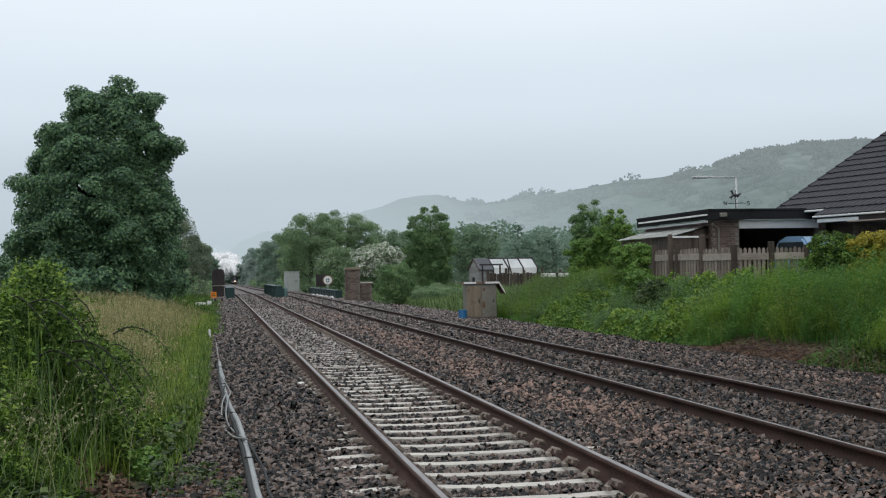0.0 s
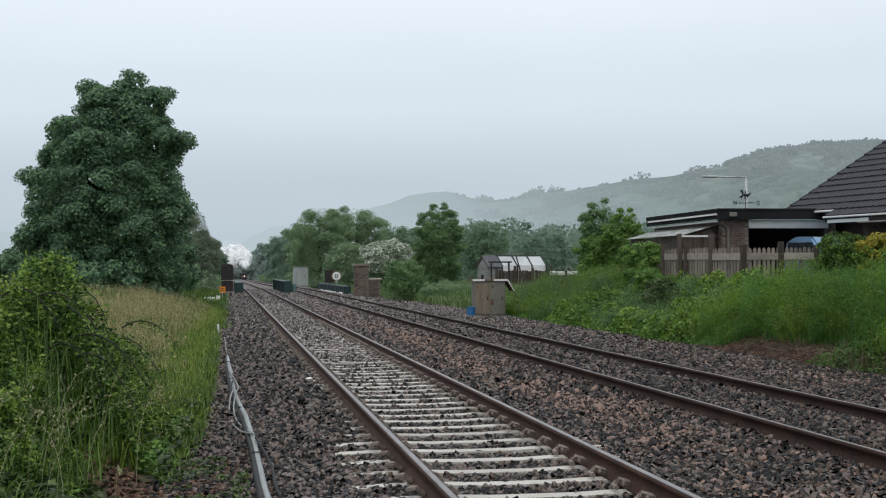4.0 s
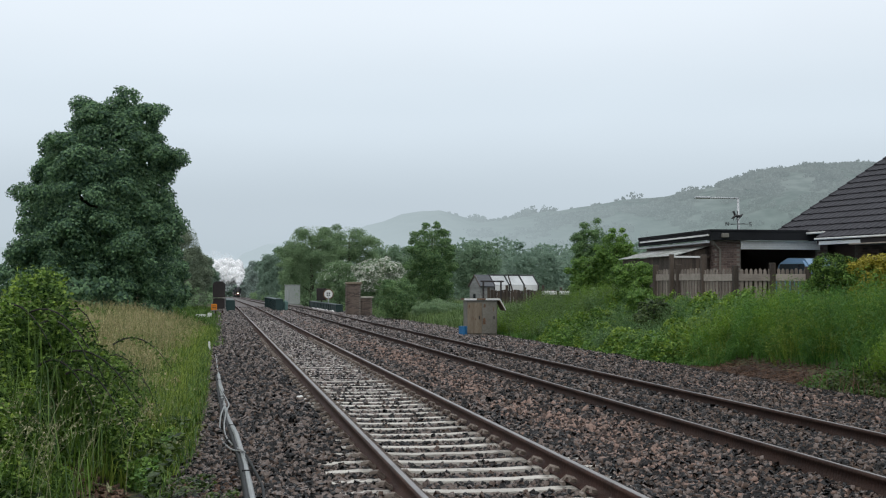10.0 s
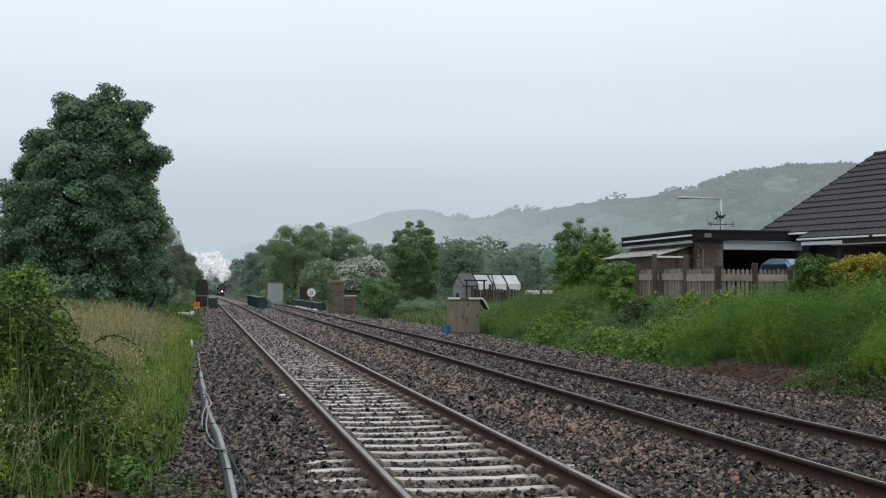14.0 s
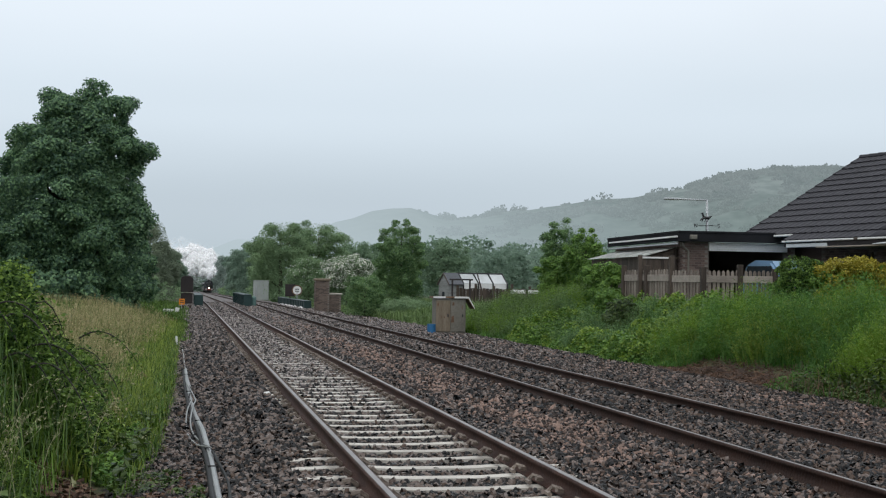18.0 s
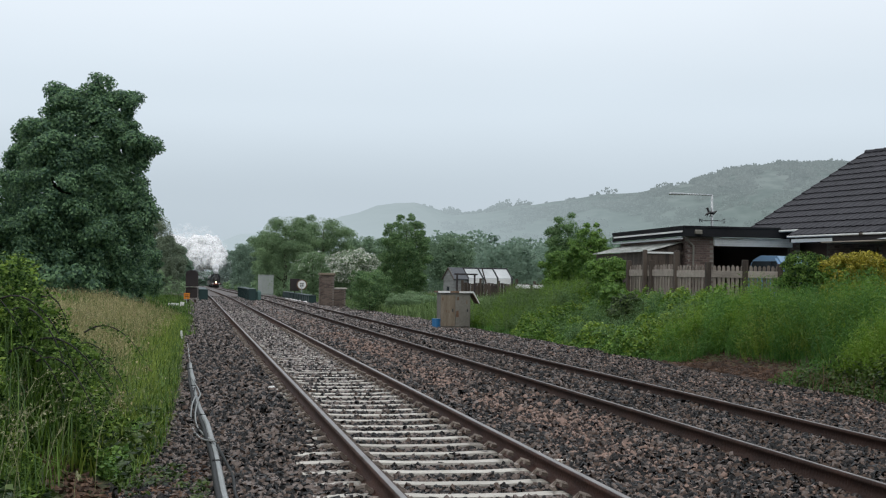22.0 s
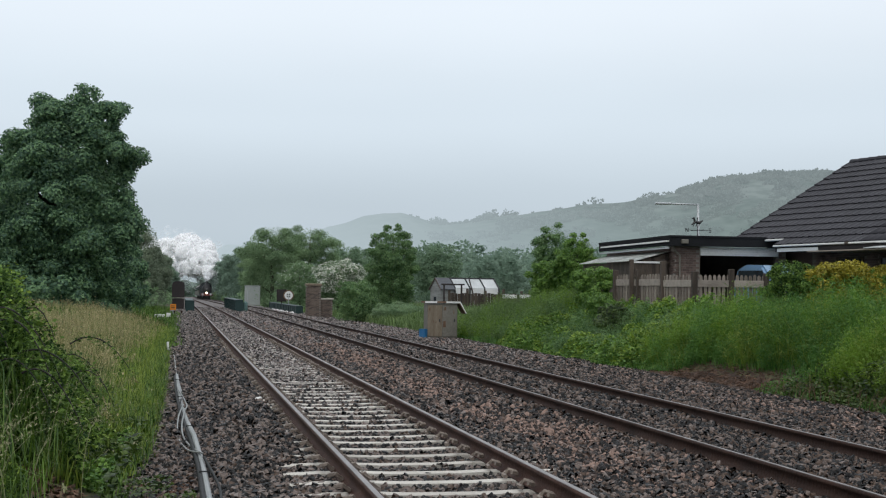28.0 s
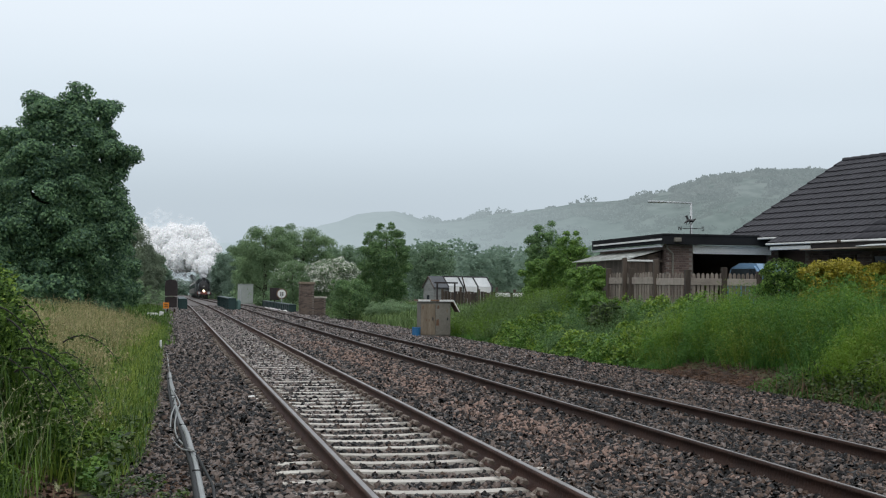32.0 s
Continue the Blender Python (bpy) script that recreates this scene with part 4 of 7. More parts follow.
stuff("grass_plumes", v, f, M["plume"], "soft brownish seed plumes over tall grass", "grass")
def arching(xy, z, height, droop, rng, width=0.003, steps=6):
    """Slender stalks that rise and nod over at the tip; returns verts, faces and the upper points for seed heads."""
    n = len(xy)
    a = rng.normal(size=n) * 0.9 + 0.5
    go = np.stack([np.cos(a), np.sin(a) * 0.6, np.zeros(n)], 1)
    side = np.stack([-np.sin(a), np.cos(a), np.zeros(n)], 1) * (width * rng.uniform(0.7, 1.3, n))[:, None]
    h, d = height * rng.uniform(0.75, 1.15, n), droop * rng.uniform(0.4, 1.5, n)
    rows = []
    for k in range(steps + 1):
        u = k / steps
        rise = u - 0.42 * np.clip(d, 0, 1.2) * u ** 4
        rows.append(np.column_stack([xy, z]) + go * (h * d * u ** 2.4 * 0.75)[:, None] + np.array([0, 0, 1.0]) * (h * rise)[:, None])
    v, top = [], []
    for k, p in enumerate(rows):
        w = 1.0 - 0.6 * k / steps
        v += [p - side * w, p + side * w]
        if k >= steps - 2:
            top.append(p)
    m = 2 * (steps + 1)
    v = np.stack(v, 1).reshape(-1, 3)
    i = np.arange(n)[:, None] * m
    f = np.concatenate([np.concatenate([i + [2 * k, 2 * k + 1, 2 * k + 3], i + [2 * k, 2 * k + 3, 2 * k + 2]], 1) for k in range(steps)], 1).reshape(-1, 3)
    return v, f, top


# nodding seed heads in the foreground
xy = np.concatenate([scatter(120, lambda y: wide(y) - 0.1, lambda y: np.interp(y, (9, 18), (-1.2, -2.0)), 8.6, 17, rng), scatter(26, -1.5, lambda y: edge(y) - 0.25, 9.5, 15, rng)])
z = ground_z(xy[:, 0], xy[:, 1])
v1, f1, top = arching(xy, z, 0.85 + 0.5 * rng.random(len(xy)), 0.7, rng, 0.0032)
V, Fc, count = [v1], [f1], len(v1)
for a, b in zip(top, top[1:]):
    u = rng.random((len(a), 7, 1))
    heads = (a[:, None] + (b - a)[:, None] * u + rng.normal(size=(len(a), 7, 3)) * [0.009, 0.009, 0.012]).reshape(-1, 3)
    v2, f2 = leaves(heads, 0.0125, rng, 1.0, 2.4)
    V.append(v2)
    Fc.append(f2 + count)
    count += len(v2)
stuff("grass_stalks", np.concatenate(V), np.concatenate(Fc), M["pale_stalk"], "pale nodding seed heads over the brambles", "grass")
# long green blades that arch over at the bank's foot
xy = scatter(650, lambda y: wide(y) - 0.2, lambda y: edge(y) - 0.45, 8.2, 13.5, rng)
xy = xy[~on_scar(xy, 0.5) & (xy[:, 0] < -1.0 - 0.12 * (12.5 - xy[:, 1]))]
v1, f1, top = arching(xy, ground_z(xy[:, 0], xy[:, 1]), 0.32 + 0.2 * rng.random(len(xy)), 0.95, rng, 0.006)
stuff("arching_grass", v1, f1, M["grass"], "long fresh grass blades arching over", "grass")


# brambles: a mound of leaves with arching stems
def mound(x, y):
    a = 1.16 * np.exp(-(((x + 3.1) / 1.5) ** 2 + ((y - 15.5) / 3.2) ** 2))
    b = 1.15 * np.exp(-(((x + 1.75) / 0.75) ** 2 + ((y - 14.5) / 2.6) ** 2))
    c = 0.5 * np.exp(-(((x + 2.0) / 0.7) ** 2 + ((y - 11.6) / 1.7) ** 2))
    d = 0.65 * np.exp(-(((x + 1.45) / 0.45) ** 2 + ((y - 18.5) / 1.1) ** 2))
    return a + b + c + d


xy = scatter(170000, lambda y: wide(y) - 0.5, lambda y: edge(y) - 0.2, 8, 20, rng)
hm = mound(xy[:, 0], xy[:, 1]) * (0.85 + 0.45 * patch(xy, 1.4, 7.0) + 0.4 * patch(xy, 3.6, 5.0)) + 0.05
hm = np.minimum(hm, 1.6 + 0.12 * patch(xy, 3.0, 9.0) - ground_z(xy[:, 0], xy[:, 1]))
keep = (hm > 0.22 + 0.12 * rng.random(len(xy))) & ~on_scar(xy)
xy, hm = xy[keep], hm[keep]
pts = np.column_stack([xy, ground_z(xy[:, 0], xy[:, 1]) + hm * trodden(xy) * (0.25 + 0.75 * rng.random(len(xy)) ** 0.35)])
v, f = leaves(pts, 0.034, rng, 0.45, 1.6)
brambles = thing("bramble_thicket", pose(0, 0, 0), "tangled green bramble thicket with arching stems", "bramble", kind="stuff")
raw("leaves", v, f, M["bramble"], brambles)
# top leaves painted lighter, as if lit from above
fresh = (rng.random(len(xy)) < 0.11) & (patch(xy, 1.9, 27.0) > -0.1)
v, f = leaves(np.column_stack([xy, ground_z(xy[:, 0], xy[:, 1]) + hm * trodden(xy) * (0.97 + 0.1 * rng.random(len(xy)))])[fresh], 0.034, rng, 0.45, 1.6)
raw("fresh_leaves", v, f, M["bramble_top"], brambles, "top leaves in a lighter, sunlit tone")
for k in range(14):
    x0, y0 = rng.uniform(-3.3, -1.3), rng.uniform(11.5, 17.5)
    a, reach = rng.uniform(-0.5, 0.9), rng.uniform(0.4, 0.85)
    z0 = float(ground_z(x0, y0)) + float(mound(x0, y0)) * 0.8
    pts = [(x0 + math.cos(a) * reach * u, y0 - abs(math.sin(a)) * reach * u, z0 + 0.34 * math.sin(u * 2.5) - 0.42 * u * u) for u in (0, 0.17, 0.33, 0.5, 0.67, 0.83, 1.0)]
    part("stem", tube(pts, [0.01, 0.0095, 0.009, 0.008, 0.0065, 0.005, 0.002], 5), M["sooty"], brambles)
    line = np.array(pts)
    c = line[rng.integers(1, 7, 90)] + rng.normal(size=(90, 3)) * [0.06, 0.06, 0.045]
    v, f = leaves(c, 0.034, rng, 0.4, 1.5)
    raw("stem_leaves", v, f, M["bramble"], brambles)
for x0, y0, z0, dx, peak, drop in ((-1.95, 13.9, 1.16, 0.85, 0.16, 0.7), (-1.75, 13.5, 1.08, 0.62, 0.12, 0.66), (-1.55, 13.7, 0.78, 0.78, 0.1, 0.5), (-2.2, 13.6, 1.2, 0.6, 0.14, 0.35), (-1.45, 13.2, 0.62, 0.6, 0.1, 0.55), (-1.35, 17.6, 0.72, 0.75, 0.14, 0.3), (-1.7, 13.1, 0.7, 0.55, 0.12, 0.4)):
    line = np.array([(x0 + dx * u, y0 - 0.25 * u, z0 + 4 * peak * u * (1 - u) - drop * u * u) for u in np.linspace(0, 1, 11)])
    part("cane", tube([tuple(p) for p in line], list(np.linspace(0.012, 0.004, 11)), 6), M["sooty"], brambles, "long dark arching bramble cane")
    c = line[rng.integers(1, 11, 110)] + rng.normal(size=(110, 3)) * [0.035, 0.035, 0.03]
    v, f = leaves(c, 0.03, rng, 0.4, 1.5)
    raw("stem_leaves", v, f, M["bramble"], brambles)
xy = scatter(2600, lambda y: wide(y) - 0.3, lambda y: edge(y) - 0.6, 9, 19, rng)
up = mound(xy[:, 0], xy[:, 1])
xy, up = xy[up > 0.2], up[up > 0.2]
v, f = blades(xy, ground_z(xy[:, 0], xy[:, 1]) + up * 0.45, 0.35 + 0.45 * up, rng, 0.0045, 0.7)
stuff("bramble_grass", v, f, M["grass"], "green grass blades grown up through the brambles", "grass")
# nettles and docks at the bramble's foot, shade put into their dark colour
xy = scatter(15000, lambda y: wide(y), lambda y: edge(y) - 0.12, 8, 17, rng)
keep = (patch(xy, 0.9, 13.0) > -0.1) & ~on_scar(xy)
xy = xy[keep]
pts = np.column_stack([xy, ground_z(xy[:, 0], xy[:, 1]) + 0.03 + 0.26 * trodden(xy) * rng.random(len(xy))])
v, f = leaves(pts, 0.05, rng, 0.35, 1.7)
stuff("nettles", v, f, M["dark_growth"], "nettles and docks low on the verge, shade put into their green", "weeds")
xy = scatter(16000, -1.55, lambda y: edge(y) - 0.22, 10.6, 15, rng)
xy = xy[(patch(xy, 1.6, 19.0) > -0.05) & ~on_scar(xy)]
pts = np.column_stack([xy, ground_z(xy[:, 0], xy[:, 1]) + 0.42 * trodden(xy) * (0.6 + patch(xy, 1.8, 23.0)) * rng.random(len(xy)) ** 0.5])
v, f = leaves(pts, 0.032, rng, 0.4, 1.7)
stuff("nettles", v, f, M["bright_leaf"], "fresh green nettles at the bramble's foot", "weeds")
xy = np.array([(np.interp(-y, [-p[1] for p in SCAR], [p[0] for p in SCAR]) + rng.normal() * 0.12, y) for y in rng.uniform(9.5, 13.6, 900)])
pts = np.column_stack([xy, ground_z(xy[:, 0], xy[:, 1]) + 0.02 + 0.03 * rng.random(len(xy))])
v, f = leaves(pts, 0.045, rng, 0.2, 1.6)
stuff("dead_leaves", v, f, M["straw"], "dead brown leaves over the worn earth", "litter")
xy = np.column_stack([rng.uniform(-0.55, 0.16, 3200), rng.uniform(7.6, 12.5, 3200)])
low = np.maximum(ground_z(xy[:, 0], xy[:, 1]), bed_z(xy[:, 0], xy[:, 1]))
weedy = (patch(xy, 2.2, 29.0) > 0.05)
v, f = leaves(np.column_stack([xy, low + 0.03 + 0.05 * rng.random(len(xy))])[weedy], 0.03, rng, 0.3, 1.6)
stuff("path_weeds", v, f, M["dark_growth"], "small dark weeds between the stones", "weeds")
v, f = leaves(np.column_stack([xy, low + 0.035])[~weedy][:1100], 0.035, rng, 0.2, 1.8)
stuff("dead_leaves", v, f, M["straw"], "dead brown leaves over the path's stones", "litter")
# small tufts further on along the path
xy = scatter(2600, -0.75, lambda y: -0.1 + 0.25 * np.sin(y * 1.7), 40, 100, rng)
v, f = blades(xy, ground_z(xy[:, 0], xy[:, 1]), 0.3, rng, 0.02, 0.5)
stuff("path_tufts", v, f, M["grass"], "grass tufts along the path's edge", "grass")

# right bank
foot = lambda y: np.interp(y, (15, 20, 24, 30, 41, 50, 60, 76), (10.9, 10.75, 10.8, 10.75, 10.8, 10.75, 10.9, 10.6)) + 0.16 * np.sin(np.asarray(y) * 1.3)
xy = scatter(30000, foot, lambda y: 14.6 + 0 * y, 16, 58, rng, 1.15)
xy = xy[~((xy[:, 0] < 11.75) & (xy[:, 1] > 23.2) & (xy[:, 1] < 29))]
h = (0.24 + 0.2 * np.clip((xy[:, 0] - foot(xy[:, 1])) / 1.2, 0, 1)) * (1 + 0.5 * patch(xy, 0.5, 4.0))
v, f = blades(xy, ground_z(xy[:, 0], xy[:, 1]) - 0.02, h, rng, 0.01, 0.7)
stuff("bank_grass", v, f, M["rank"], "thick green undergrowth over the railway bank", "grass")


def clumps(name, count, y0, y1, per, tall, m, label, category, lean, leaf, seed, x0=0.35, x1=13.5):
    """Plants in hummocks that lean outwards, each a stem with small leaflets up it."""
    r = np.random.default_rng(seed)
    cy = r.uniform(y0, y1, count)
    cx = foot(cy) + x0 + np.interp(cy, (16, 23, 25), (0.4, 0.4, 0.0)) + (x1 - 11.2 - x0) * r.random(count)
    bad = (cx < 12.0) & (cy > 22.9) & (cy < 29.2)
    cx[bad] = r.uniform(12.1, 13.2, bad.sum())
    rad = r.uniform(0.22, 0.5, count)
    top = tall * r.uniform(0.55, 1.4, count) * np.interp(cx, (11, 11.8, 12.8, 13.6), (0.7, 1.0, 1.0, 0.85))
    w = np.repeat(np.arange(count), per)
    a, q = r.uniform(0, 2 * np.pi, len(w)), np.sqrt(r.random(len(w)))
    out = np.column_stack([np.cos(a), np.sin(a)]) * (q * rad[w])[:, None]
    base = np.column_stack([cx[w], cy[w]]) + out
    z = ground_z(base[:, 0], base[:, 1])
    h = top[w] * (1 - 0.35 * q ** 2) * r.uniform(0.7, 1.15, len(w))
    tip = np.column_stack([base + out * lean * h[:, None] + r.normal(size=(len(w), 2)) * 0.05, z + h])
    root = np.column_stack([base, z])
    s = r.normal(size=(len(w), 3)) * [1, 1, 0.1]
    s /= np.linalg.norm(s, axis=1)[:, None]
    v1 = np.stack([root - s * 0.005, root + s * 0.005, tip], 1).reshape(-1, 3)
    f1 = np.arange(len(w) * 3).reshape(-1, 3)
    n = 13
    u = r.uniform(0.3, 1.03, (len(w), n))[..., None]
    c = (root[:, None] + (tip - root)[:, None] * u + r.normal(size=(len(w), n, 3)) * 0.035).reshape(-1, 3)
    v2, f2 = leaves(c, leaf * 0.6, r, 0.8, 7.0)
    return stuff(name, np.concatenate([v1, v2]), np.concatenate([f1, f2 + len(v1)]), m, label, category)


clumps("horsetail", 85, 16.5, 31, 95, 1.0, M["rank"], "feathery blue-green horsetail standing on the bank", "weeds", 0.9, 0.021, 1)
clumps("horsetail", 75, 16.5, 31.5, 95, 1.0, M["fresh_rank"], "feathery yellow-green horsetail standing on the bank", "weeds", 0.9, 0.021, 11)
clumps("tall_grass", 22, 17, 33, 80, 0.9, M["edge_grass"], "yellow-green tall grass among the horsetail", "grass", 1.1, 0.02, 2)
clumps("horsetail", 45, 44, 55, 85, 0.85, M["fresh_rank"], "feathery fresh green horsetail by the cabinet", "weeds", 0.9, 0.021, 3, x1=14.0)
clumps("horsetail", 45, 44, 55, 85, 0.9, M["hazy_grass"], "feathery pale green horsetail by the cabinet", "weeds", 0.9, 0.024, 13, x1=14.0)
clumps("bank_weeds", 40, 29, 46, 60, 0.7, M["leaf"], "mixed green weeds among the brambles", "weeds", 1.2, 0.025, 4)
xy = scatter(7000, lambda y: foot(y) + np.interp(y, (16, 23, 25), (0.75, 0.75, 0.35)), 13.6, 16, 33, rng, 1.1)
xy = xy[~((xy[:, 0] < 12.0) & (xy[:, 1] > 22.9) & (xy[:, 1] < 29.2)) & (patch(xy, 0.5, 21.0) > -0.2)]
h = 0.75 * (1 + 0.7 * patch(xy, 0.45, 8.0)) * np.interp(xy[:, 0], (11, 11.8, 12.8, 13.6), (0.7, 1.1, 0.95, 0.6))
v, f = blades(xy, ground_z(xy[:, 0], xy[:, 1]), h, rng, 0.0065, 0.75)
stuff("bank_blades", v, f, M["edge_grass"], "long arching yellow-green grass over the bank", "grass")
# tangle of weeds and twigs at the bank's near foot, shade painted into leaves
xy = scatter(9000, lambda y: foot(y) - 0.05, lambda y: foot(y) + 0.75, 15.5, 23.4, rng)
hh = (0.12 + 0.42 * np.clip((xy[:, 0] - foot(xy[:, 1])) / 0.6, 0, 1)) * (1 + 0.8 * patch(xy, 0.9, 33.0))
pts = np.column_stack([xy, ground_z(xy[:, 0], xy[:, 1]) + hh * rng.random(len(xy))])
dark = xy[:, 1] + 1.2 * patch(xy, 0.7, 41.0) < 22.3
v, f = leaves(pts[dark], 0.045, rng, 0.4, 1.7)
stuff("foot_weeds", v, f, M["dark_growth"], "weeds at the bank's foot, hollow shade put into their colour", "weeds")
pts[:, 2] -= np.where(dark, 0, 0.3 * hh)
v, f = leaves(pts[~dark], 0.035, rng, 0.5, 2.6)
stuff("foot_weeds", v, f, M["rank"], "green weeds along the bank's foot", "weeds")
xy = scatter(500, lambda y: foot(y) - 0.1, lambda y: foot(y) + 0.5, 16, 24, rng)
v, f, top = arching(xy, ground_z(xy[:, 0], xy[:, 1]), 0.3 + 0.3 * rng.random(len(xy)), 1.1, rng, 0.004)
stuff("dead_stalks", v, f, M["straw"], "dead brown stalks hanging at the bank's foot", "stalks")
# brambles and creeper on the bank's middle stretch
xy = scatter(60000, lambda y: foot(y) - 0.1, 13.6, 29.5, 46, rng)
hb = 0.38 + 0.75 * patch(xy, 0.6, 9.0) + 0.4 * patch(xy, 1.7, 3.0)
hb *= np.clip((xy[:, 0] - foot(xy[:, 1]) + 0.15) / 0.5, 0, 1) * np.interp(xy[:, 1], (29.5, 31.5, 44, 46), (0, 1, 1, 0.3))
keep = hb > 0.1
xy, hb = xy[keep], hb[keep]
pts = np.column_stack([xy, ground_z(xy[:, 0], xy[:, 1]) + hb * (0.45 + 0.6 * rng.random(len(xy)))])
v, f = leaves(pts, 0.062, rng, 0.4, 1.3)
stuff("bank_brambles", v, f, M["bright_leaf"], "trailing green brambles spread over the bank", "bramble")
# leaves on the ridges take the lit colour
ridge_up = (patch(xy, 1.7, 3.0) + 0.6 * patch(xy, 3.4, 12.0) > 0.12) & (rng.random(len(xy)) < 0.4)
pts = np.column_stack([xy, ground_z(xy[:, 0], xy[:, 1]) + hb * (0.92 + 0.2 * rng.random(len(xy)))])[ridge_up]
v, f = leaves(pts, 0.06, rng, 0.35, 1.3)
stuff("bramble_tips", v, f, M["bramble_top"], "bramble leaves over the bank in a sunlit tone", "bramble")
tree("dark_bush", 12.45, 37.2, 0.0, 1.3, 1.0, 0.04, M["dark_growth"], 5000, 0.05, 77, "small dark green bush among the brambles", "bush", low=0.02, clumps=36, clump=0.32)
# grass past the cabinet and beside the far cess
xy = scatter(42000, lambda y: np.interp(y, (54, 60, 76, 110, 160), (11.2, 10.9, 10.3, 9.6, 10.5)), lambda y: 16 + 0.05 * y, 55, 160, rng, 1.6)
v, f = blades(xy, ground_z(xy[:, 0], xy[:, 1]) - 0.02, np.interp(xy[:, 1], (55, 80, 100), (0.75, 0.7, 0.5)) + 0.35 * patch(xy, 0.3, 1.0), rng, 0.0125, 0.7)
stuff("field_edge_grass", v, f, M["hazy_grass"], "long green grass behind the far cess", "grass")
# bare soil with dead stalks at the bank's foot
gx, gy = np.meshgrid(np.linspace(0, 1, 24), np.linspace(0, 1, 40))
px_, py_ = 10.55 + gx * 1.25 * np.sin(np.pi * np.clip(gy, 0.03, 0.97)) ** 0.5, 23.2 + gy * 6.0
pz = np.maximum(ground_z(px_, py_), bed_z(px_, py_)) + 0.03 + 0.05 * RNG.random(gx.shape)
i = (np.arange(39)[:, None] * 24 + np.arange(23)[None]).reshape(-1, 1)
tagged(raw("bare_soil", np.stack([px_, py_, pz], -1).reshape(-1, 3), i + [0, 1, 25, 24], M["dirt"], smooth=True), "bare reddish soil at the bank's foot", "soil", kind="structure")
xy = np.column_stack([10.6 + 1.3 * rng.random(2200), 23.3 + 5.8 * rng.random(2200)])
v, f = leaves(np.column_stack([xy, np.maximum(ground_z(xy[:, 0], xy[:, 1]), bed_z(xy[:, 0], xy[:, 1])) + 0.06 + 0.05 * rng.random(len(xy))]), 0.018, rng, 0.25, 9.0)
stuff("dead_stalks", v, f, M["straw"], "dead brown stalks strewn over bare soil", "stalks")

# ---- bungalow, garage, fence and garden ----
FLOOR = 0.6


def brick_face(parent, x0, x1, z0, z1, y, skip=(), limit=300, course=0.075, long=0.225, face="y", sign=-1, m="brick"):
    """Bricks proud of a wall's face; along x at depth y, or along y at x = y when face is x."""
    mesh = bpy.data.meshes.get(m + "_block")
    if mesh is None:
        mesh = bpy.data.meshes.new(m + "_block")
        b = block(-0.107, 0.107, -0.012, 0.012, -0.0325, 0.0325, 0.004)
        b.to_mesh(mesh)
        b.free()
        mesh.materials.append(M[m])
    n, z, row = 0, z0 + course / 2, 0
    while z < z1:
        x = x0 + long * (0.5 if row % 2 else 1.0) - long / 2
        while x < x1 and n < limit:
            if not any(a < x < b and c < z < d for a, b, c, d in skip):
                o = new("brick", mesh)
                o.parent = parent
                o.matrix_local = pose(x, y + sign * 0.004, z) if face == "y" else pose(y + sign * 0.004, x, z, 0, 0, 90)
                n += 1
            x += long
        z += course
        row += 1


garage = thing("garage", pose(0, 0, 0), "brick garage with a flat felt roof and an open white door", "garage")
part("floor_slab", block(15.4, 19.6, 39.9, 47, FLOOR - 0.4, FLOOR), M["concrete"], garage)
part("front_pier", block(15.45, 16.3, 40.0, 40.3, FLOOR, 3.0), M["mortar"], garage)
part("front_pier", block(18.97, 19.25, 40.0, 40.3, FLOOR, 3.0), M["mortar"], garage)
part("side_wall", block(15.45, 15.68, 40.3, 46.8, FLOOR, 3.0), M["brick"], garage)
part("side_wall", block(19.02, 19.25, 40.3, 46.8, FLOOR, 3.0), M["brick"], garage)
part("rear_wall", block(15.68, 19.02, 46.55, 46.8, FLOOR, 3.0), M["brick"], garage)
brick_face(garage, 15.5, 16.2, FLOOR + 0.7, 2.98, 40.0, limit=110)
brick_face(garage, 19.0, 19.2, FLOOR + 0.7, 2.98, 40.0, limit=60)
brick_face(garage, 40.1, 43.2, 2.1, 2.98, 15.45, limit=130, face="x")
part("door_panel", block(16.3, 18.97, 39.93, 40.0, 2.71, 2.985, 0.008), M["white"], garage, "white up-and-over door, raised")
for k in range(3):
    part("door_groove", block(16.32, 18.95, 39.925, 39.93, 2.76 + 0.075 * k, 2.764 + 0.075 * k), M["galv"], garage)
part("fascia", block(15.2, 19.33, 39.72, 39.8, 2.99, 3.27, 0.006), M["felt"], garage, "black painted fascia board")
part("fascia", block(15.2, 15.27, 39.8, 47.0, 3.0, 3.26, 0.006), M["felt"], garage, "black painted fascia board")
part("flat_roof", block(15.18, 19.35, 39.7, 47.0, 3.26, 3.33, 0.01), M["felt"], garage, "flat roof of dark felt")
part("trim_strip", block(15.12, 15.19, 39.8, 46.6, 3.12, 3.17), M["white"], garage, "pale gutter along the side")
part("trim_strip", block(15.1, 15.2, 39.8, 46.6, 2.9, 2.95), M["galv"], garage, "grey gutter along the side")
part("bracket_lamp", block(15.55, 15.78, 39.62, 39.73, 3.06, 3.2, 0.02), M["grey_steel"], garage, "grey bulkhead lamp on the corner")
part("downpipe", tube([(15.4, 39.94, 3.0), (15.42, 39.94, 2.85), (15.6, 39.93, 2.7), (15.6, 39.93, FLOOR)], 0.035, 8), M["grey_steel"], garage)

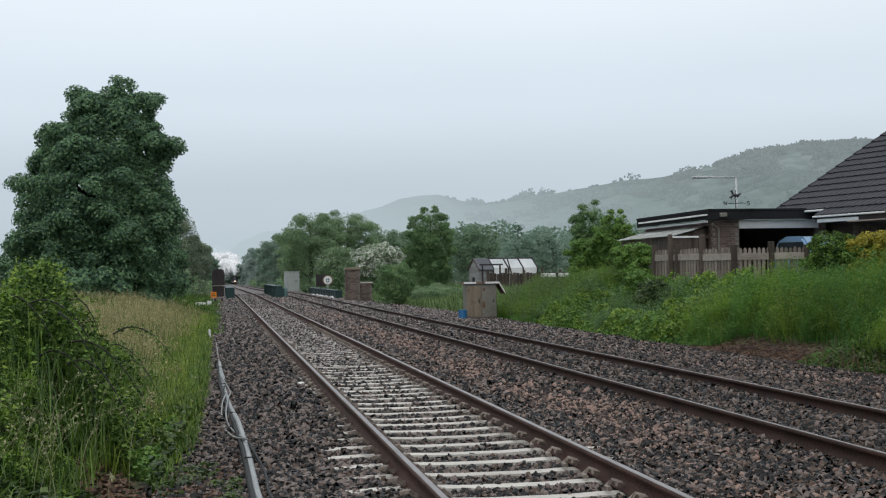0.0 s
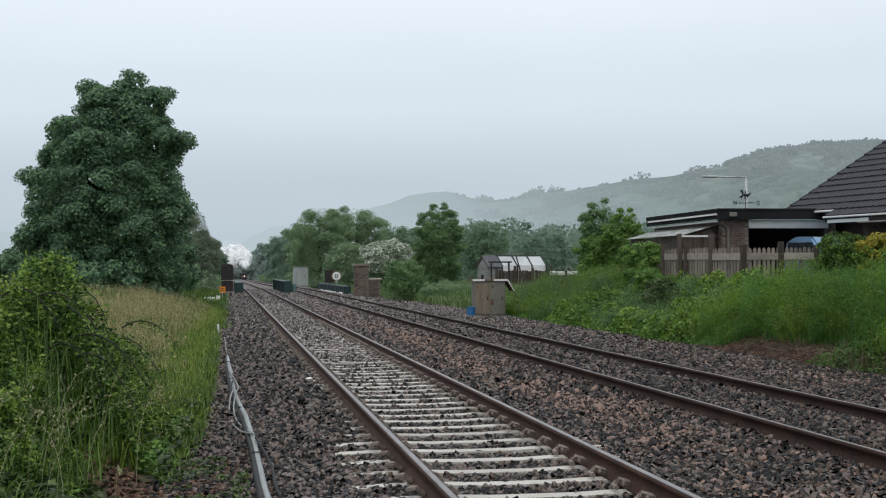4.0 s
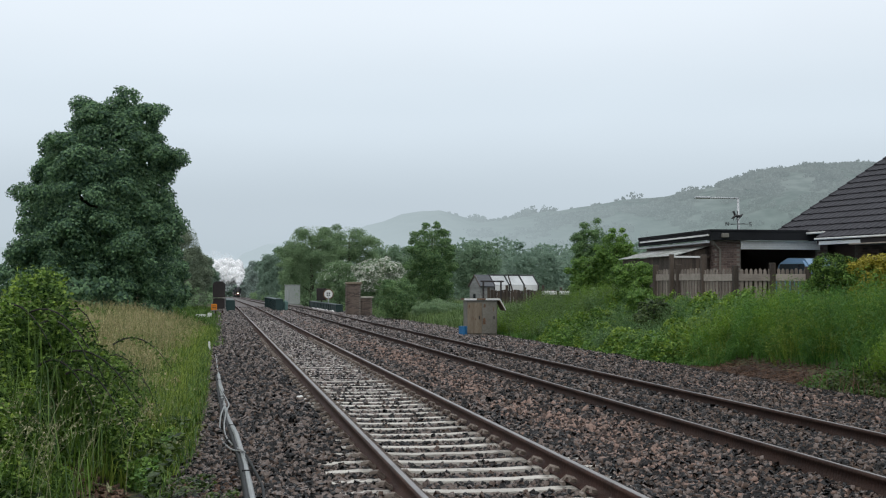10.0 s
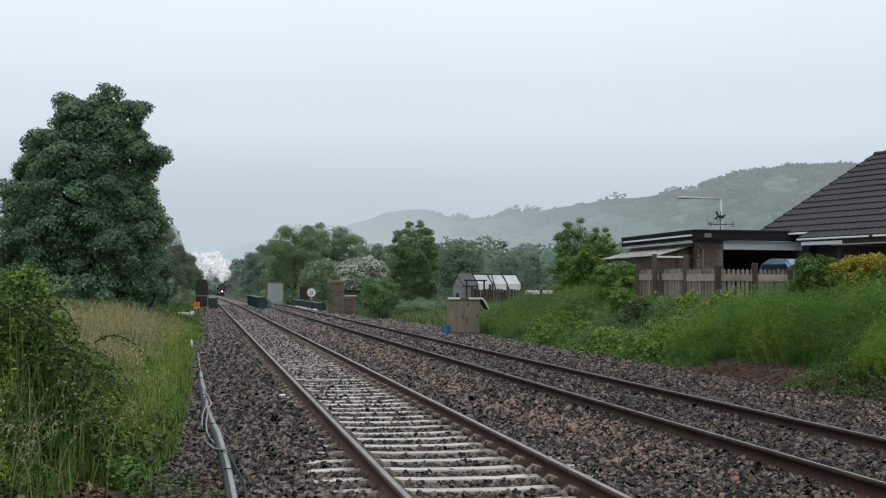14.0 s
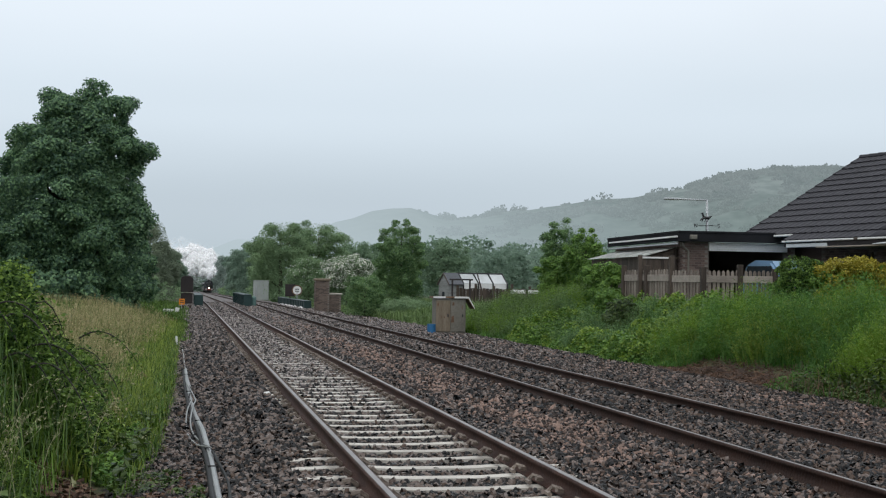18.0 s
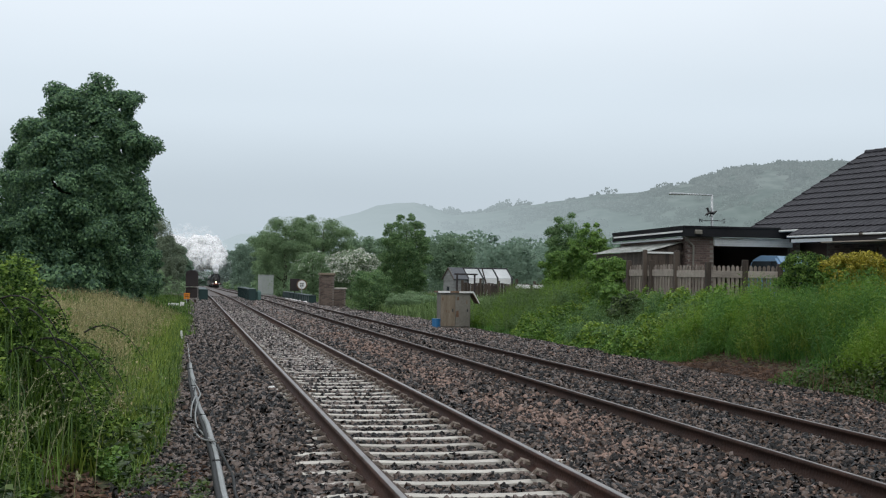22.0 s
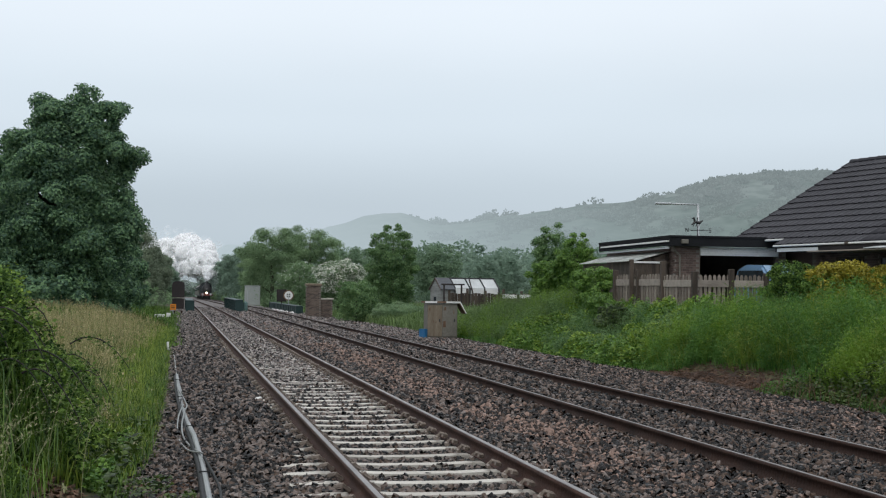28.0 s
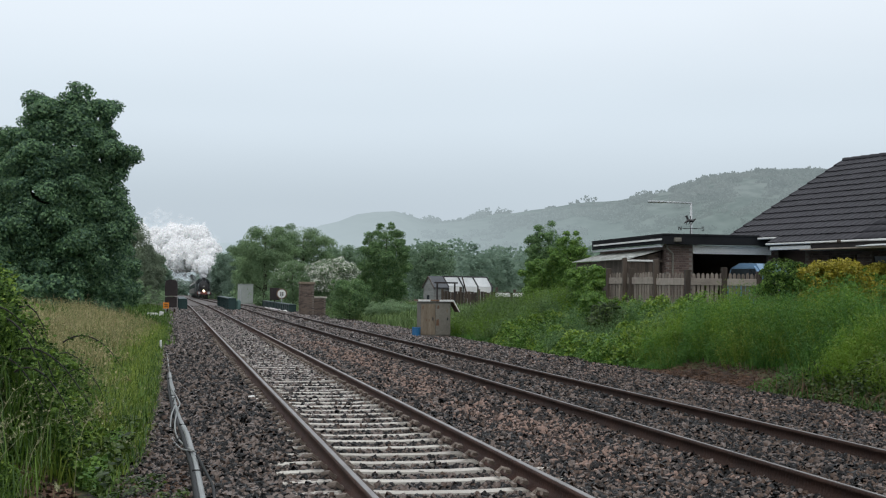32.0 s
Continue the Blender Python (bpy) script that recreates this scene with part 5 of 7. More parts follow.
lean = thing("lean_to", pose(0, 0, 0), "timber lean-to with a pale corrugated sheet roof", "lean-to")
ripple = []
for k in range(61):
    u = k / 60
    ripple.append((40.3 + 6.2 * u, 0.014 * math.sin(k * math.pi / 1.0 + 0.8)))
bm = bmesh.new()
lo, hi = [], []
for y, dz in ripple:
    lo.append(bm.verts.new((14.28, y, 2.52 + dz)))
    hi.append(bm.verts.new((15.42, y, 2.83 + dz)))
for k in range(60):
    bm.faces.new((lo[k], lo[k + 1], hi[k + 1], hi[k]))
bmesh.ops.solidify(bm, geom=bm.faces[:], thickness=0.012)
part("sheet_roof", bm, M["mossy_sheet"], lean, "pale mossy corrugated plastic roof sheet")
for k in range(8):
    part("wall_board", block(14.47 + 0.118 * k, 14.58 + 0.118 * k, 40.42, 40.45, FLOOR, 2.52 + 0.033 * k), M["dark_timber"], lean)
for k in range(28):
    part("wall_board", block(14.43, 14.46, 40.45 + 0.215 * k, 40.655 + 0.215 * k, FLOOR, 2.5), M["dark_timber"], lean)
part("ridge_batten", block(14.35, 15.4, 40.26, 40.3, 2.44, 2.5), M["dark_timber"], lean)

# the bungalow stands right of the garage, its ridge nearly along the line; local y runs away along the ridge, x goes up the slope
EAVE, RIDGE_X, RIDGE_Z, STEP_Y, STEP_X, END, WALL = 3.25, 4.94, 6.12, -2.75, -0.37, -13.0, 1.05
house = thing("bungalow", pose(18.1, 41.5, 0, 0, 0, 12), "brick bungalow under a dark tiled gabled roof", "house")
pitch = math.atan2(RIDGE_Z - EAVE, RIDGE_X)
STEP_Z = EAVE + STEP_X * math.tan(pitch)
part("side_wall", block(1.25, 1.5, STEP_Y, -0.15, FLOOR - 0.2, 3.2), M["brick"], house)
part("side_wall", block(WALL, WALL + 0.25, END + 0.3, STEP_Y, FLOOR - 0.2, 3.1), M["mortar"], house)
part("rear_wall", block(9.1, 9.35, END + 0.3, -0.15, FLOOR - 0.2, 3.2), M["brick"], house)
part("gable_wall", prism(((1.5, FLOOR - 0.2), (9.1, FLOOR - 0.2), (9.1, 3.3), (RIDGE_X, RIDGE_Z - 0.15), (1.5, 3.3)), -0.4, -0.15), M["brick"], house)
part("gable_wall", prism(((WALL + 0.25, FLOOR - 0.2), (9.1, FLOOR - 0.2), (9.1, 3.3), (RIDGE_X, RIDGE_Z - 0.15), (WALL + 0.25, 3.3)), END + 0.3, END + 0.55), M["brick"], house)
WINDOWS = ((-5.1, -4.0), (-7.4, -5.9), (-10.6, -9.0))
brick_face(house, -8.2, STEP_Y - 0.1, 2.0, 3.08, WALL, skip=tuple((a - 0.1, b + 0.1, 0, 2.68) for a, b in WINDOWS), limit=290, face="x")
for y0, y1 in WINDOWS:
    w = part("window", block(WALL - 0.03, WALL + 0.02, y0, y1, 1.5, 2.62), M["glass"], house, "dark window pane")
    for a, b, z0, z1 in ((y0 - 0.05, y0 + 0.03, 1.45, 2.67), (y1 - 0.03, y1 + 0.05, 1.45, 2.67), ((y0 + y1) / 2 - 0.03, (y0 + y1) / 2 + 0.03, 1.5, 2.62), (y0 + 0.03, y1 - 0.03, 2.6, 2.67)):
        part("frame", block(WALL - 0.06, WALL - 0.01, a, b, z0, z1), M["dark_timber"], w)
    part("sill", block(WALL - 0.12, WALL - 0.01, y0 - 0.1, y1 + 0.1, 1.38, 1.45, 0.01), M["concrete"], w)
# roof deck: the slope towards the line, with its lower eave over the near end, and the far slope
roof = part("roof", prism(((0, EAVE), (RIDGE_X, RIDGE_Z), (2 * RIDGE_X, EAVE), (2 * RIDGE_X, EAVE - 0.04), (RIDGE_X, RIDGE_Z - 0.05), (0, EAVE - 0.04)), END, 0.0), M["tile"], house, "gabled roof of dark grey-brown tiles")
part("roof_skirt", prism(((STEP_X, STEP_Z), (0, EAVE), (0, EAVE - 0.04), (STEP_X, STEP_Z - 0.04)), END, STEP_Y), M["tile"], roof)
ROWS_N = 13
gauge = math.hypot(RIDGE_X, RIDGE_Z - EAVE) / ROWS_N
bm = bmesh.new()
cols = [(-0.15, 0.0), (-0.105, 0.02), (-0.05, 0.023), (0.0, 0.008), (0.06, 0.0), (0.15, 0.003)]
v0 = [bm.verts.new((x, -0.045, 0.048 + z)) for x, z in cols]
v1 = [bm.verts.new((x, gauge + 0.02, 0.008 + z)) for x, z in cols]
vb = [bm.verts.new((x, -0.035, 0.008)) for x, z in cols]
for k in range(5):
    bm.faces.new((v0[k], v0[k + 1], v1[k + 1], v1[k]))
    bm.faces.new((vb[k], vb[k + 1], v0[k + 1], v0[k]))
tile_mesh = bpy.data.meshes.new("roof_tile_piece")
bm.to_mesh(tile_mesh)
bm.free()
tile_mesh.materials.append(M["tile"])
rest_v, rest_f = [], []
tv = np.array([v.co[:] for v in tile_mesh.vertices])
tf = np.array([p.vertices[:] for p in tile_mesh.polygons])
up_slope, out_slope = Vector((math.cos(pitch), 0, math.sin(pitch))), Vector((-math.sin(pitch), 0, math.cos(pitch)))
for r in range(-1, ROWS_N):
    y = -0.16 if r >= 0 else STEP_Y - 0.15
    while y > END + 0.2:
        at = Vector((0, y + RNG.normal() * 0.004, EAVE + 0.01)) + up_slope * (r * gauge + RNG.normal() * 0.004)
        m = Matrix.Translation(at) @ Matrix(((0, up_slope.x, out_slope.x, 0), (-1, 0, 0, 0), (0, up_slope.z, out_slope.z, 0), (0, 0, 0, 1))) @ pose(0, 0, 0, RNG.normal() * 0.35, RNG.normal() * 0.3, 0)
        if y > -6.7:
            o = new("tile", tile_mesh)
            o.parent = roof
            o.matrix_local = m
        else:
            rest_f.append(tf + len(tv) * len(rest_v))
            rest_v.append(tv @ np.array(m.to_3x3()).T + np.array(m.translation))
        y -= 0.3
tagged(raw("far_tiles", np.concatenate(rest_v), np.concatenate(rest_f), M["tile"], roof), kind="stuff")
for k in range(28):
    part("ridge_tile", tube([(RIDGE_X, 0.02 - 0.45 * k, RIDGE_Z + 0.03), (RIDGE_X, -0.45 - 0.45 * k, RIDGE_Z + 0.02)], [0.1, 0.09], 8), M["tile"], roof)
for k in range(13):
    a = Vector((0, 0.02, EAVE + 0.02)) + up_slope * (k * gauge - 0.03)
    part("verge_tile", tube([a + out_slope * 0.03, a + up_slope * (gauge + 0.03) + out_slope * 0.005], [0.045, 0.04], 6), M["tile"], roof)
part("far_gutter", tube([(-0.06, -0.05, EAVE - 0.03), (-0.06, STEP_Y, EAVE - 0.03)], 0.035, 8), M["white"], house, "white plastic gutter")
part("gutter", tube([(STEP_X - 0.06, STEP_Y + 0.05, STEP_Z - 0.03), (STEP_X - 0.06, END, STEP_Z - 0.03)], 0.03, 8), M["white"], house, "white plastic gutter")
part("gutter_joint", tube([(STEP_X - 0.06, -6.05, STEP_Z - 0.03), (STEP_X - 0.06, -6.2, STEP_Z - 0.03)], 0.045, 8), M["dark_timber"], house)
part("fascia", block(STEP_X + 0.02, STEP_X + 0.05, END, STEP_Y - 0.02, STEP_Z - 0.2, STEP_Z - 0.03), M["sooty"], house, "dark fascia board")
part("bargeboard", prism(((STEP_X, STEP_Z - 0.2), (STEP_X, STEP_Z - 0.03), (0.0, EAVE - 0.05), (0.0, STEP_Z - 0.2)), STEP_Y - 0.02, STEP_Y + 0.02), M["sooty"], house)
part("soffit", block(STEP_X + 0.05, WALL, END, STEP_Y - 0.05, STEP_Z - 0.2, STEP_Z - 0.17), M["dark_timber"], house)
part("light_strip", block(STEP_X + 0.0, STEP_X + 0.06, -4.75, STEP_Y - 0.05, 2.82, 2.93, 0.01), M["white"], house, "white board under the gutter")
part("porch_roof", block(-0.85, WALL - 0.02, -9.5, -4.9, 2.76, 2.79, 0.01), M["grey_steel"], house, "flat grey porch canopy")
part("porch_edge", block(-0.9, -0.85, -9.5, -4.9, 2.755, 2.795, 0.008), M["timber"], house, "weathered canopy edge")
part("canopy_sheet", prism(((-0.95, 2.81), (-0.2, 2.9), (-0.2, 2.915), (-0.95, 2.825)), -8.7, -7.4), M["sheet"], house, "loose pale sheet on the canopy")
part("porch_post", block(-0.84, -0.74, -9.4, -9.3, FLOOR, 2.76), M["dark_timber"], house)

# picket fence
def fence_run(fence, a, b, n, top, tall=1.15, board=0.092):
    a, b = Vector(a), Vector(b)
    run = b - a
    yaw = math.degrees(math.atan2(run.y, run.x))
    for h in (top - 0.25, top - 0.95):
        o = part("rail_board", block(0, run.length, -0.045, -0.02, h - 0.1, h + 0.1, 0.004), M["pale_timber"], fence)
        o.matrix_local = pose(a.x, a.y, 0, 0, 0, yaw)
    for k in range(n):
        p = a + run * ((k + 0.5) / n)
        o = part("picket", prism(((-board / 2, -tall), (board / 2, -tall), (board / 2, -0.05), (board * 0.2, 0), (-board * 0.2, 0), (-board / 2, -0.05)), -0.012, 0.012), M["timber"], fence)
        o.matrix_local = pose(p.x, p.y, top + RNG.normal() * 0.01, 0, RNG.normal() * 0.8, yaw)


fence = thing("picket_fence", pose(0, 0, 0), "weathered wooden picket fence along the garden", "fence")
POSTS = ((13.55, 40.2, 2.2), (13.85, 38.9, 2.2), (14.15, 37.6, 2.44), (14.5, 36.0, 2.12), (15.62, 36.0, 2.2), (16.7, 36.0, 2.1), (17.8, 36.0, 2.1), (18.9, 36.0, 2.1))
for x, y, z in POSTS:
    part("post", block(x - 0.075, x + 0.075, y - 0.11, y + 0.04, 0.55, z, 0.012), M["dark_timber"], fence, "square dark fence post")
for (x0, y0, z0), (x1, y1, z1), n in zip(POSTS, POSTS[1:], (9, 9, 10, 8, 8, 8, 8)):
    fence_run(fence, (x0, y0, 0), (x1, y1, 0), n, 2.03 if y1 < 37 else 2.06)

gate = thing("garden_gate", pose(13.78, 39.1, 0), "dark boarded side gate with a pale top strip", "gate")
for k in range(8):
    part("board", block(0.02 + 0.115 * k, 0.125 + 0.115 * k, 0.0, 0.025, FLOOR, 2.4), M["dark_timber"], gate)
part("top_strip", block(-0.04, 0.98, -0.04, 0.03, 2.41, 2.465, 0.005), M["white"], gate, "pale pinkish top strip")
for x in (-0.08, 0.98):
    part("gate_post", block(x - 0.06, x + 0.06, -0.06, 0.06, FLOOR - 0.2, 2.52, 0.01), M["dark_timber"], gate)

# street lamp and weather vane
lamp = thing("street_lamp", pose(22.34, 55, 0.6), "grey steel street lamp with a long arm", "street lamp")
part("pole", tube([(0, 0, 0), (0, 0, 3.2), (-0.02, 0, 4.8)], [0.09, 0.065, 0.05], 10), M["galv"], lamp, smooth=True)
part("arm", tube([(0.02, 0, 4.82), (-1.35, 0, 4.83)], 0.035, 8), M["galv"], lamp, smooth=True)
part("lantern", block(-2.0, -1.3, -0.12, 0.12, 4.78, 4.88, 0.03), M["galv"], lamp, "flat lamp head")

vane = thing("weather_vane", pose(17.43, 43, 3.33), "black iron weather vane on the flat roof", "weather vane")
part("spindle", tube([(0, 0, 0), (0, 0, 0.78)], 0.014, 6), M["black"], vane)
part("cross_arm", tube([(-0.3, 0, 0.34), (0.4, 0, 0.34)], 0.011, 6), M["black"], vane)
part("cross_arm", tube([(0.12, -0.3, 0.34), (-0.12, 0.3, 0.34)], 0.011, 6), M["black"], vane)
letter = bmesh.new()
for p in (((-0.42, 0, 0.28), (-0.42, 0, 0.4)), ((-0.42, 0, 0.4), (-0.33, 0, 0.28)), ((-0.33, 0, 0.28), (-0.33, 0, 0.4))):
    tube(p, 0.015, 5, letter)
part("letter_n", letter, M["black"], vane, "letter N")
letter = tube([(0.5, 0, 0.4), (0.42, 0, 0.4), (0.42, 0, 0.345), (0.5, 0, 0.335), (0.5, 0, 0.28), (0.42, 0, 0.28)], 0.015, 5)
part("letter_s", letter, M["black"], vane, "letter S")
fig = bmesh.new()
tube([(-0.22, 0, 0.52), (-0.08, 0, 0.62), (0.08, 0, 0.6), (0.2, 0, 0.68)], [0.02, 0.055, 0.06, 0.015], 6, fig)
tube([(-0.08, 0, 0.6), (-0.14, 0, 0.78), (-0.2, 0, 0.74)], [0.04, 0.035, 0.015], 6, fig)
for x in (-0.1, 0.0, 0.09):
    tube([(x, 0, 0.6), (x - 0.06, 0, 0.46)], [0.02, 0.01], 5, fig)
part("running_figure", fig, M["black"], vane, "running animal cut-out")

# car behind the fence
car = thing("car", pose(18.32, 38.3, FLOOR + 0.02, 0, 0, 90), "pale blue hatchback parked before the garage door", "car")
side = ((-1.9, 0.32), (-1.95, 0.75), (-1.8, 0.98), (-1.0, 1.08), (-0.55, 1.6), (-0.3, 1.76), (0.9, 1.8), (1.5, 1.66), (1.85, 1.1), (1.95, 0.8), (1.92, 0.32))
b = prism(side, -0.84, 0.84)
bmesh.ops.bevel(b, geom=[e for e in b.edges if abs(e.verts[0].co.y - e.verts[1].co.y) < 0.01], offset=0.07, segments=2, affect="EDGES")
part("body", b, M["car_blue"], car, smooth=False)
part("windscreen", prism(((-0.97, 1.1), (-0.56, 1.58), (-0.5, 1.58), (-0.9, 1.1)), -0.7, 0.7), M["glass"], car)
for sy in (-1, 1):
    part("side_window", prism(((-0.75, 1.12), (-0.4, 1.6), (1.35, 1.62), (1.6, 1.14)), sy * 0.835, sy * 0.845), M["glass"], car)
    for x in (-1.25, 1.25):
        w = part("wheel", tube([(x, sy * 0.66, 0.31), (x, sy * 0.85, 0.31)], 0.31, 16), M["black"], car)
        part("rim", tube([(x, sy * 0.84, 0.31), (x, sy * 0.86, 0.31)], 0.19, 12), M["galv"], w)

# greenhouse and shed in the allotment
shed = thing("garden_shed", pose(15.5, 78.6, 0.4, 0, 0, 18), "grey weathered wooden garden shed with a pitched roof", "shed")
part("walls", prism(((0, -0.7), (1.3, -0.7), (1.3, 1.28), (0.65, 1.88), (0, 1.28)), 0.0, 0.95, "x"), M["grey_timber"], shed)
for k in range(14):
    w0 = 0.0 if 0.13 * k < 1.28 else 0.0 + (0.13 * k - 1.28) * 1.08
    part("board", block(-0.02, 0.0, w0, 1.3 - w0, 0.0 + 0.13 * k, 0.12 + 0.13 * k), M["grey_timber"], shed)
part("roof_panel", prism(((-0.1, 1.17), (0.65, 1.87), (0.65, 1.92), (-0.12, 1.22)), -0.06, 0.96, "x"), M["slate_felt"], shed, "grey felted roof slope")
part("roof_panel", prism(((1.4, 1.17), (0.65, 1.87), (0.65, 1.92), (1.42, 1.22)), -0.06, 0.96, "x"), M["slate_felt"], shed, "grey felted roof slope")
part("bargeboard", prism(((-0.1, 1.14), (0.65, 1.84), (0.65, 1.92), (-0.12, 1.22)), -0.09, -0.06, "x"), M["dark_timber"], shed)
part("bargeboard", prism(((1.4, 1.14), (0.65, 1.84), (0.65, 1.92), (1.42, 1.22)), -0.09, -0.06, "x"), M["dark_timber"], shed)
part("shed_window", block(-0.03, -0.021, 0.55, 0.85, 0.35, 0.75), M["glass"], shed)

glass_house = thing("greenhouse", pose(16.42, 78.9, 0.4, 0, 0, 18), "white-washed greenhouse with dark frames", "greenhouse")
for k in range(3):
    x = 1.05 * k
    part("roof_pane", prism(((0, 1.3), (0, 1.27), (0.65, 1.85), (0.65, 1.88)), x + 0.05, x + 1.0, "x"), M["sheet"], glass_house, "whitewashed glass pane")
    part("wall_pane", block(x + 0.05, x + 1.0, 0.0, 0.03, -0.2, 1.28), M["white"], glass_house, "whitewashed glass pane")
    part("rafter", tube([(x, -0.03, 0.1), (x, -0.03, 1.3), (x, 0.63, 1.9)], 0.045, 6), M["black"], glass_house)
    # shade inside the opening put on as a dark block
    part("vent", block(x + 0.5, x + 0.98, -0.03, -0.004, 0.35, 0.85), M["dark_timber"], glass_house, "dark panel in place of an opening in the side")
part("rafter", tube([(3.12, -0.03, -0.5), (3.12, -0.03, 1.3), (3.12, 0.63, 1.9)], 0.045, 6), M["black"], glass_house)
part("brace", tube([(0.95, -0.06, 1.85), (1.6, -0.06, -0.1)], 0.04, 6), M["dark_timber"], glass_house, "leaning dark pole")
part("ridge_bar", tube([(-0.05, 0.65, 1.9), (3.15, 0.65, 1.9)], 0.045, 6), M["black"], glass_house)
part("gable", prism(((0, -0.3), (1.3, -0.3), (1.3, 1.3), (0.65, 1.86), (0, 1.3)), 3.06, 3.1, "x"), M["sheet"], glass_house)
part("frame_base", block(-0.02, 3.1, 0.04, 1.3, -0.75, -0.2), M["mortar"], glass_house)
screen = thing("board_fence", pose(15.6, 77.0, 0.1), "dark board fence across the allotment", "fence")
for k in range(34):
    h = 1.28 + 0.03 * math.sin(k * 1.7)
    part("board", block(0.2 * k, 0.2 * k + 0.185, -0.02, 0.0, -0.4, h), M["dark_timber"], screen)
for k in range(7):
    part("post", block(1.1 * k, 1.1 * k + 0.13, -0.16, -0.03, -0.4, 1.45 + 0.12 * (k % 2)), M["dark_timber"], screen)
frame_ = thing("timber_frame", pose(15.2, 76.4, 0.1), "dark timber arch in the allotment", "frame")
for x in (0.0, 1.05):
    part("upright", block(x, x + 0.09, -0.05, 0.05, -0.4, 1.75), M["sooty"], frame_)
part("crossbar", block(-0.12, 1.27, -0.05, 0.05, 1.75, 1.84), M["sooty"], frame_)
for k, (x, y, dx) in enumerate(((17.8, 66, 0.42), (18.5, 66, 0.03), (17.72, 66.4, 0.25))):
    o = part("white_post", tube([(-0.12 * (dx > 0.1), 0, -0.75), (dx, 0, 0.72)], 0.055, 8), M["white"])
    o.matrix_world = pose(x, y, 0.98)
    tagged(o, "white painted post leaning in the grass", "post", "white posts")
for x, w in ((17.2, 0.8), (18.2, 0.7)):
    o = part("planter", block(-w / 2, w / 2, -0.2, 0.2, 0.0, 0.22, 0.02), M["white"])
    o.matrix_world = pose(x + 1.4, 74, 1.12)
    tagged(o, "white planter trough on the board fence", "planter", "planters")
stand = part("planter_stand", block(17.9, 20.2, 73.7, 74.3, 0.0, 1.12, 0.02), M["dark_timber"])
tagged(stand, "dark timber stand carrying white troughs", "stand")

# ---- lineside: cabinets, bridge, signs, cables ----
cab = thing("location_cabinet", pose(10.03, 50.9, -0.42), "grey lineside equipment cabinet with rust stains", "cabinet")
part("plinth", block(-0.56, 0.56, -0.32, 0.32, -0.05, 0.08), M["concrete"], cab)
body = part("body", block(-0.6, 0.6, -0.36, 0.36, 0.08, 1.42, 0.015), M["grey_steel"], cab)
for x0, x1 in ((-0.57, -0.01), (0.01, 0.57)):
    d = part("door", block(x0, x1, -0.385, -0.362, 0.14, 1.34, 0.008), M["tan_steel" if x0 < -0.1 else "grey_steel"], cab)
    part("handle", block((x0 + x1) / 2 + 0.16, (x0 + x1) / 2 + 0.2, -0.41, -0.386, 0.7, 0.82), M["black"], d)
for x, z, w, h in ((-0.35, 0.72, 0.03, 0.09), (-0.25, 0.7, 0.03, 0.1), (0.08, 0.62, 0.12, 0.26), (0.45, 1.08, 0.03, 0.16), (-0.5, 1.2, 0.06, 0.12), (0.1, 1.22, 0.08, 0.14)):
    part("rust_patch", prism(((x - w / 2, z - h / 2), (x + w / 2, z - h * 0.45), (x + w * 0.4, z + h / 2), (x - w * 0.35, z + h * 0.4)), -0.3895, -0.386), M["rusty"], cab)
part("roof_cap", prism(((-0.7, 1.44), (0.66, 1.44), (0.92, 1.02), (0.95, 1.05), (0.7, 1.5), (-0.7, 1.5)), -0.42, 0.42), M["rusty"], cab)
part("cap_edge", block(-0.7, -0.22, -0.435, -0.42, 1.43, 1.5), M["white"], cab, "cream cap edge")
part("cap_edge", block(0.14, 0.68, -0.435, -0.42, 1.43, 1.5), M["white"], cab, "cream cap edge")
part("cap_edge", prism(((0.675, 1.46), (0.7, 1.5), (0.95, 1.05), (0.925, 1.035)), -0.435, -0.42), M["white"], cab, "cream cap edge")
drum = thing("plastic_drum", pose(9.22, 50.2, -0.42), "blue plastic drum beside the cabinet", "drum")
part("shell", tube([(0, 0, 0), (0, 0, 0.03), (0, 0, 0.4), (0, 0, 0.42)], [0.15, 0.165, 0.165, 0.15], 16), M["blue"], drum, smooth=False)
part("rim", tube([(0, 0, 0.4), (0, 0, 0.44)], 0.172, 16), M["blue"], drum)


def girder(x0, x1, y0, y1, z0, z1, m, label):
    g = thing("bridge_girder", pose((x0 + x1) / 2, y0, z0), label, "girder", "girders of the bridge")
    w, ln, h = (x1 - x0) / 2, y1 - y0, z1 - z0
    part("web", block(-w * 0.8, w * 0.8, 0, ln, 0, h - 0.04), m, g)
    part("top_flange", block(-w, w, -0.03, ln, h - 0.06, h, 0.008), m, g)
    part("bottom_flange", block(-w, w, -0.03, ln, 0, 0.05, 0.008), m, g)
    n = max(int(ln / 1.6), 2)
    for k in range(n + 1):
        for s in (-1, 1):
            part("stiffener", block(s * w * 0.8 - 0.02, s * w * 0.98 + 0.02 if s > 0 else s * w * 0.8 + 0.02, ln * k / n - 0.02, ln * k / n + 0.02, 0.05, h - 0.06) if s > 0 else block(-w * 0.98, -w * 0.8 + 0.02, ln * k / n - 0.02, ln * k / n + 0.02, 0.05, h - 0.06), m, g)
    return g


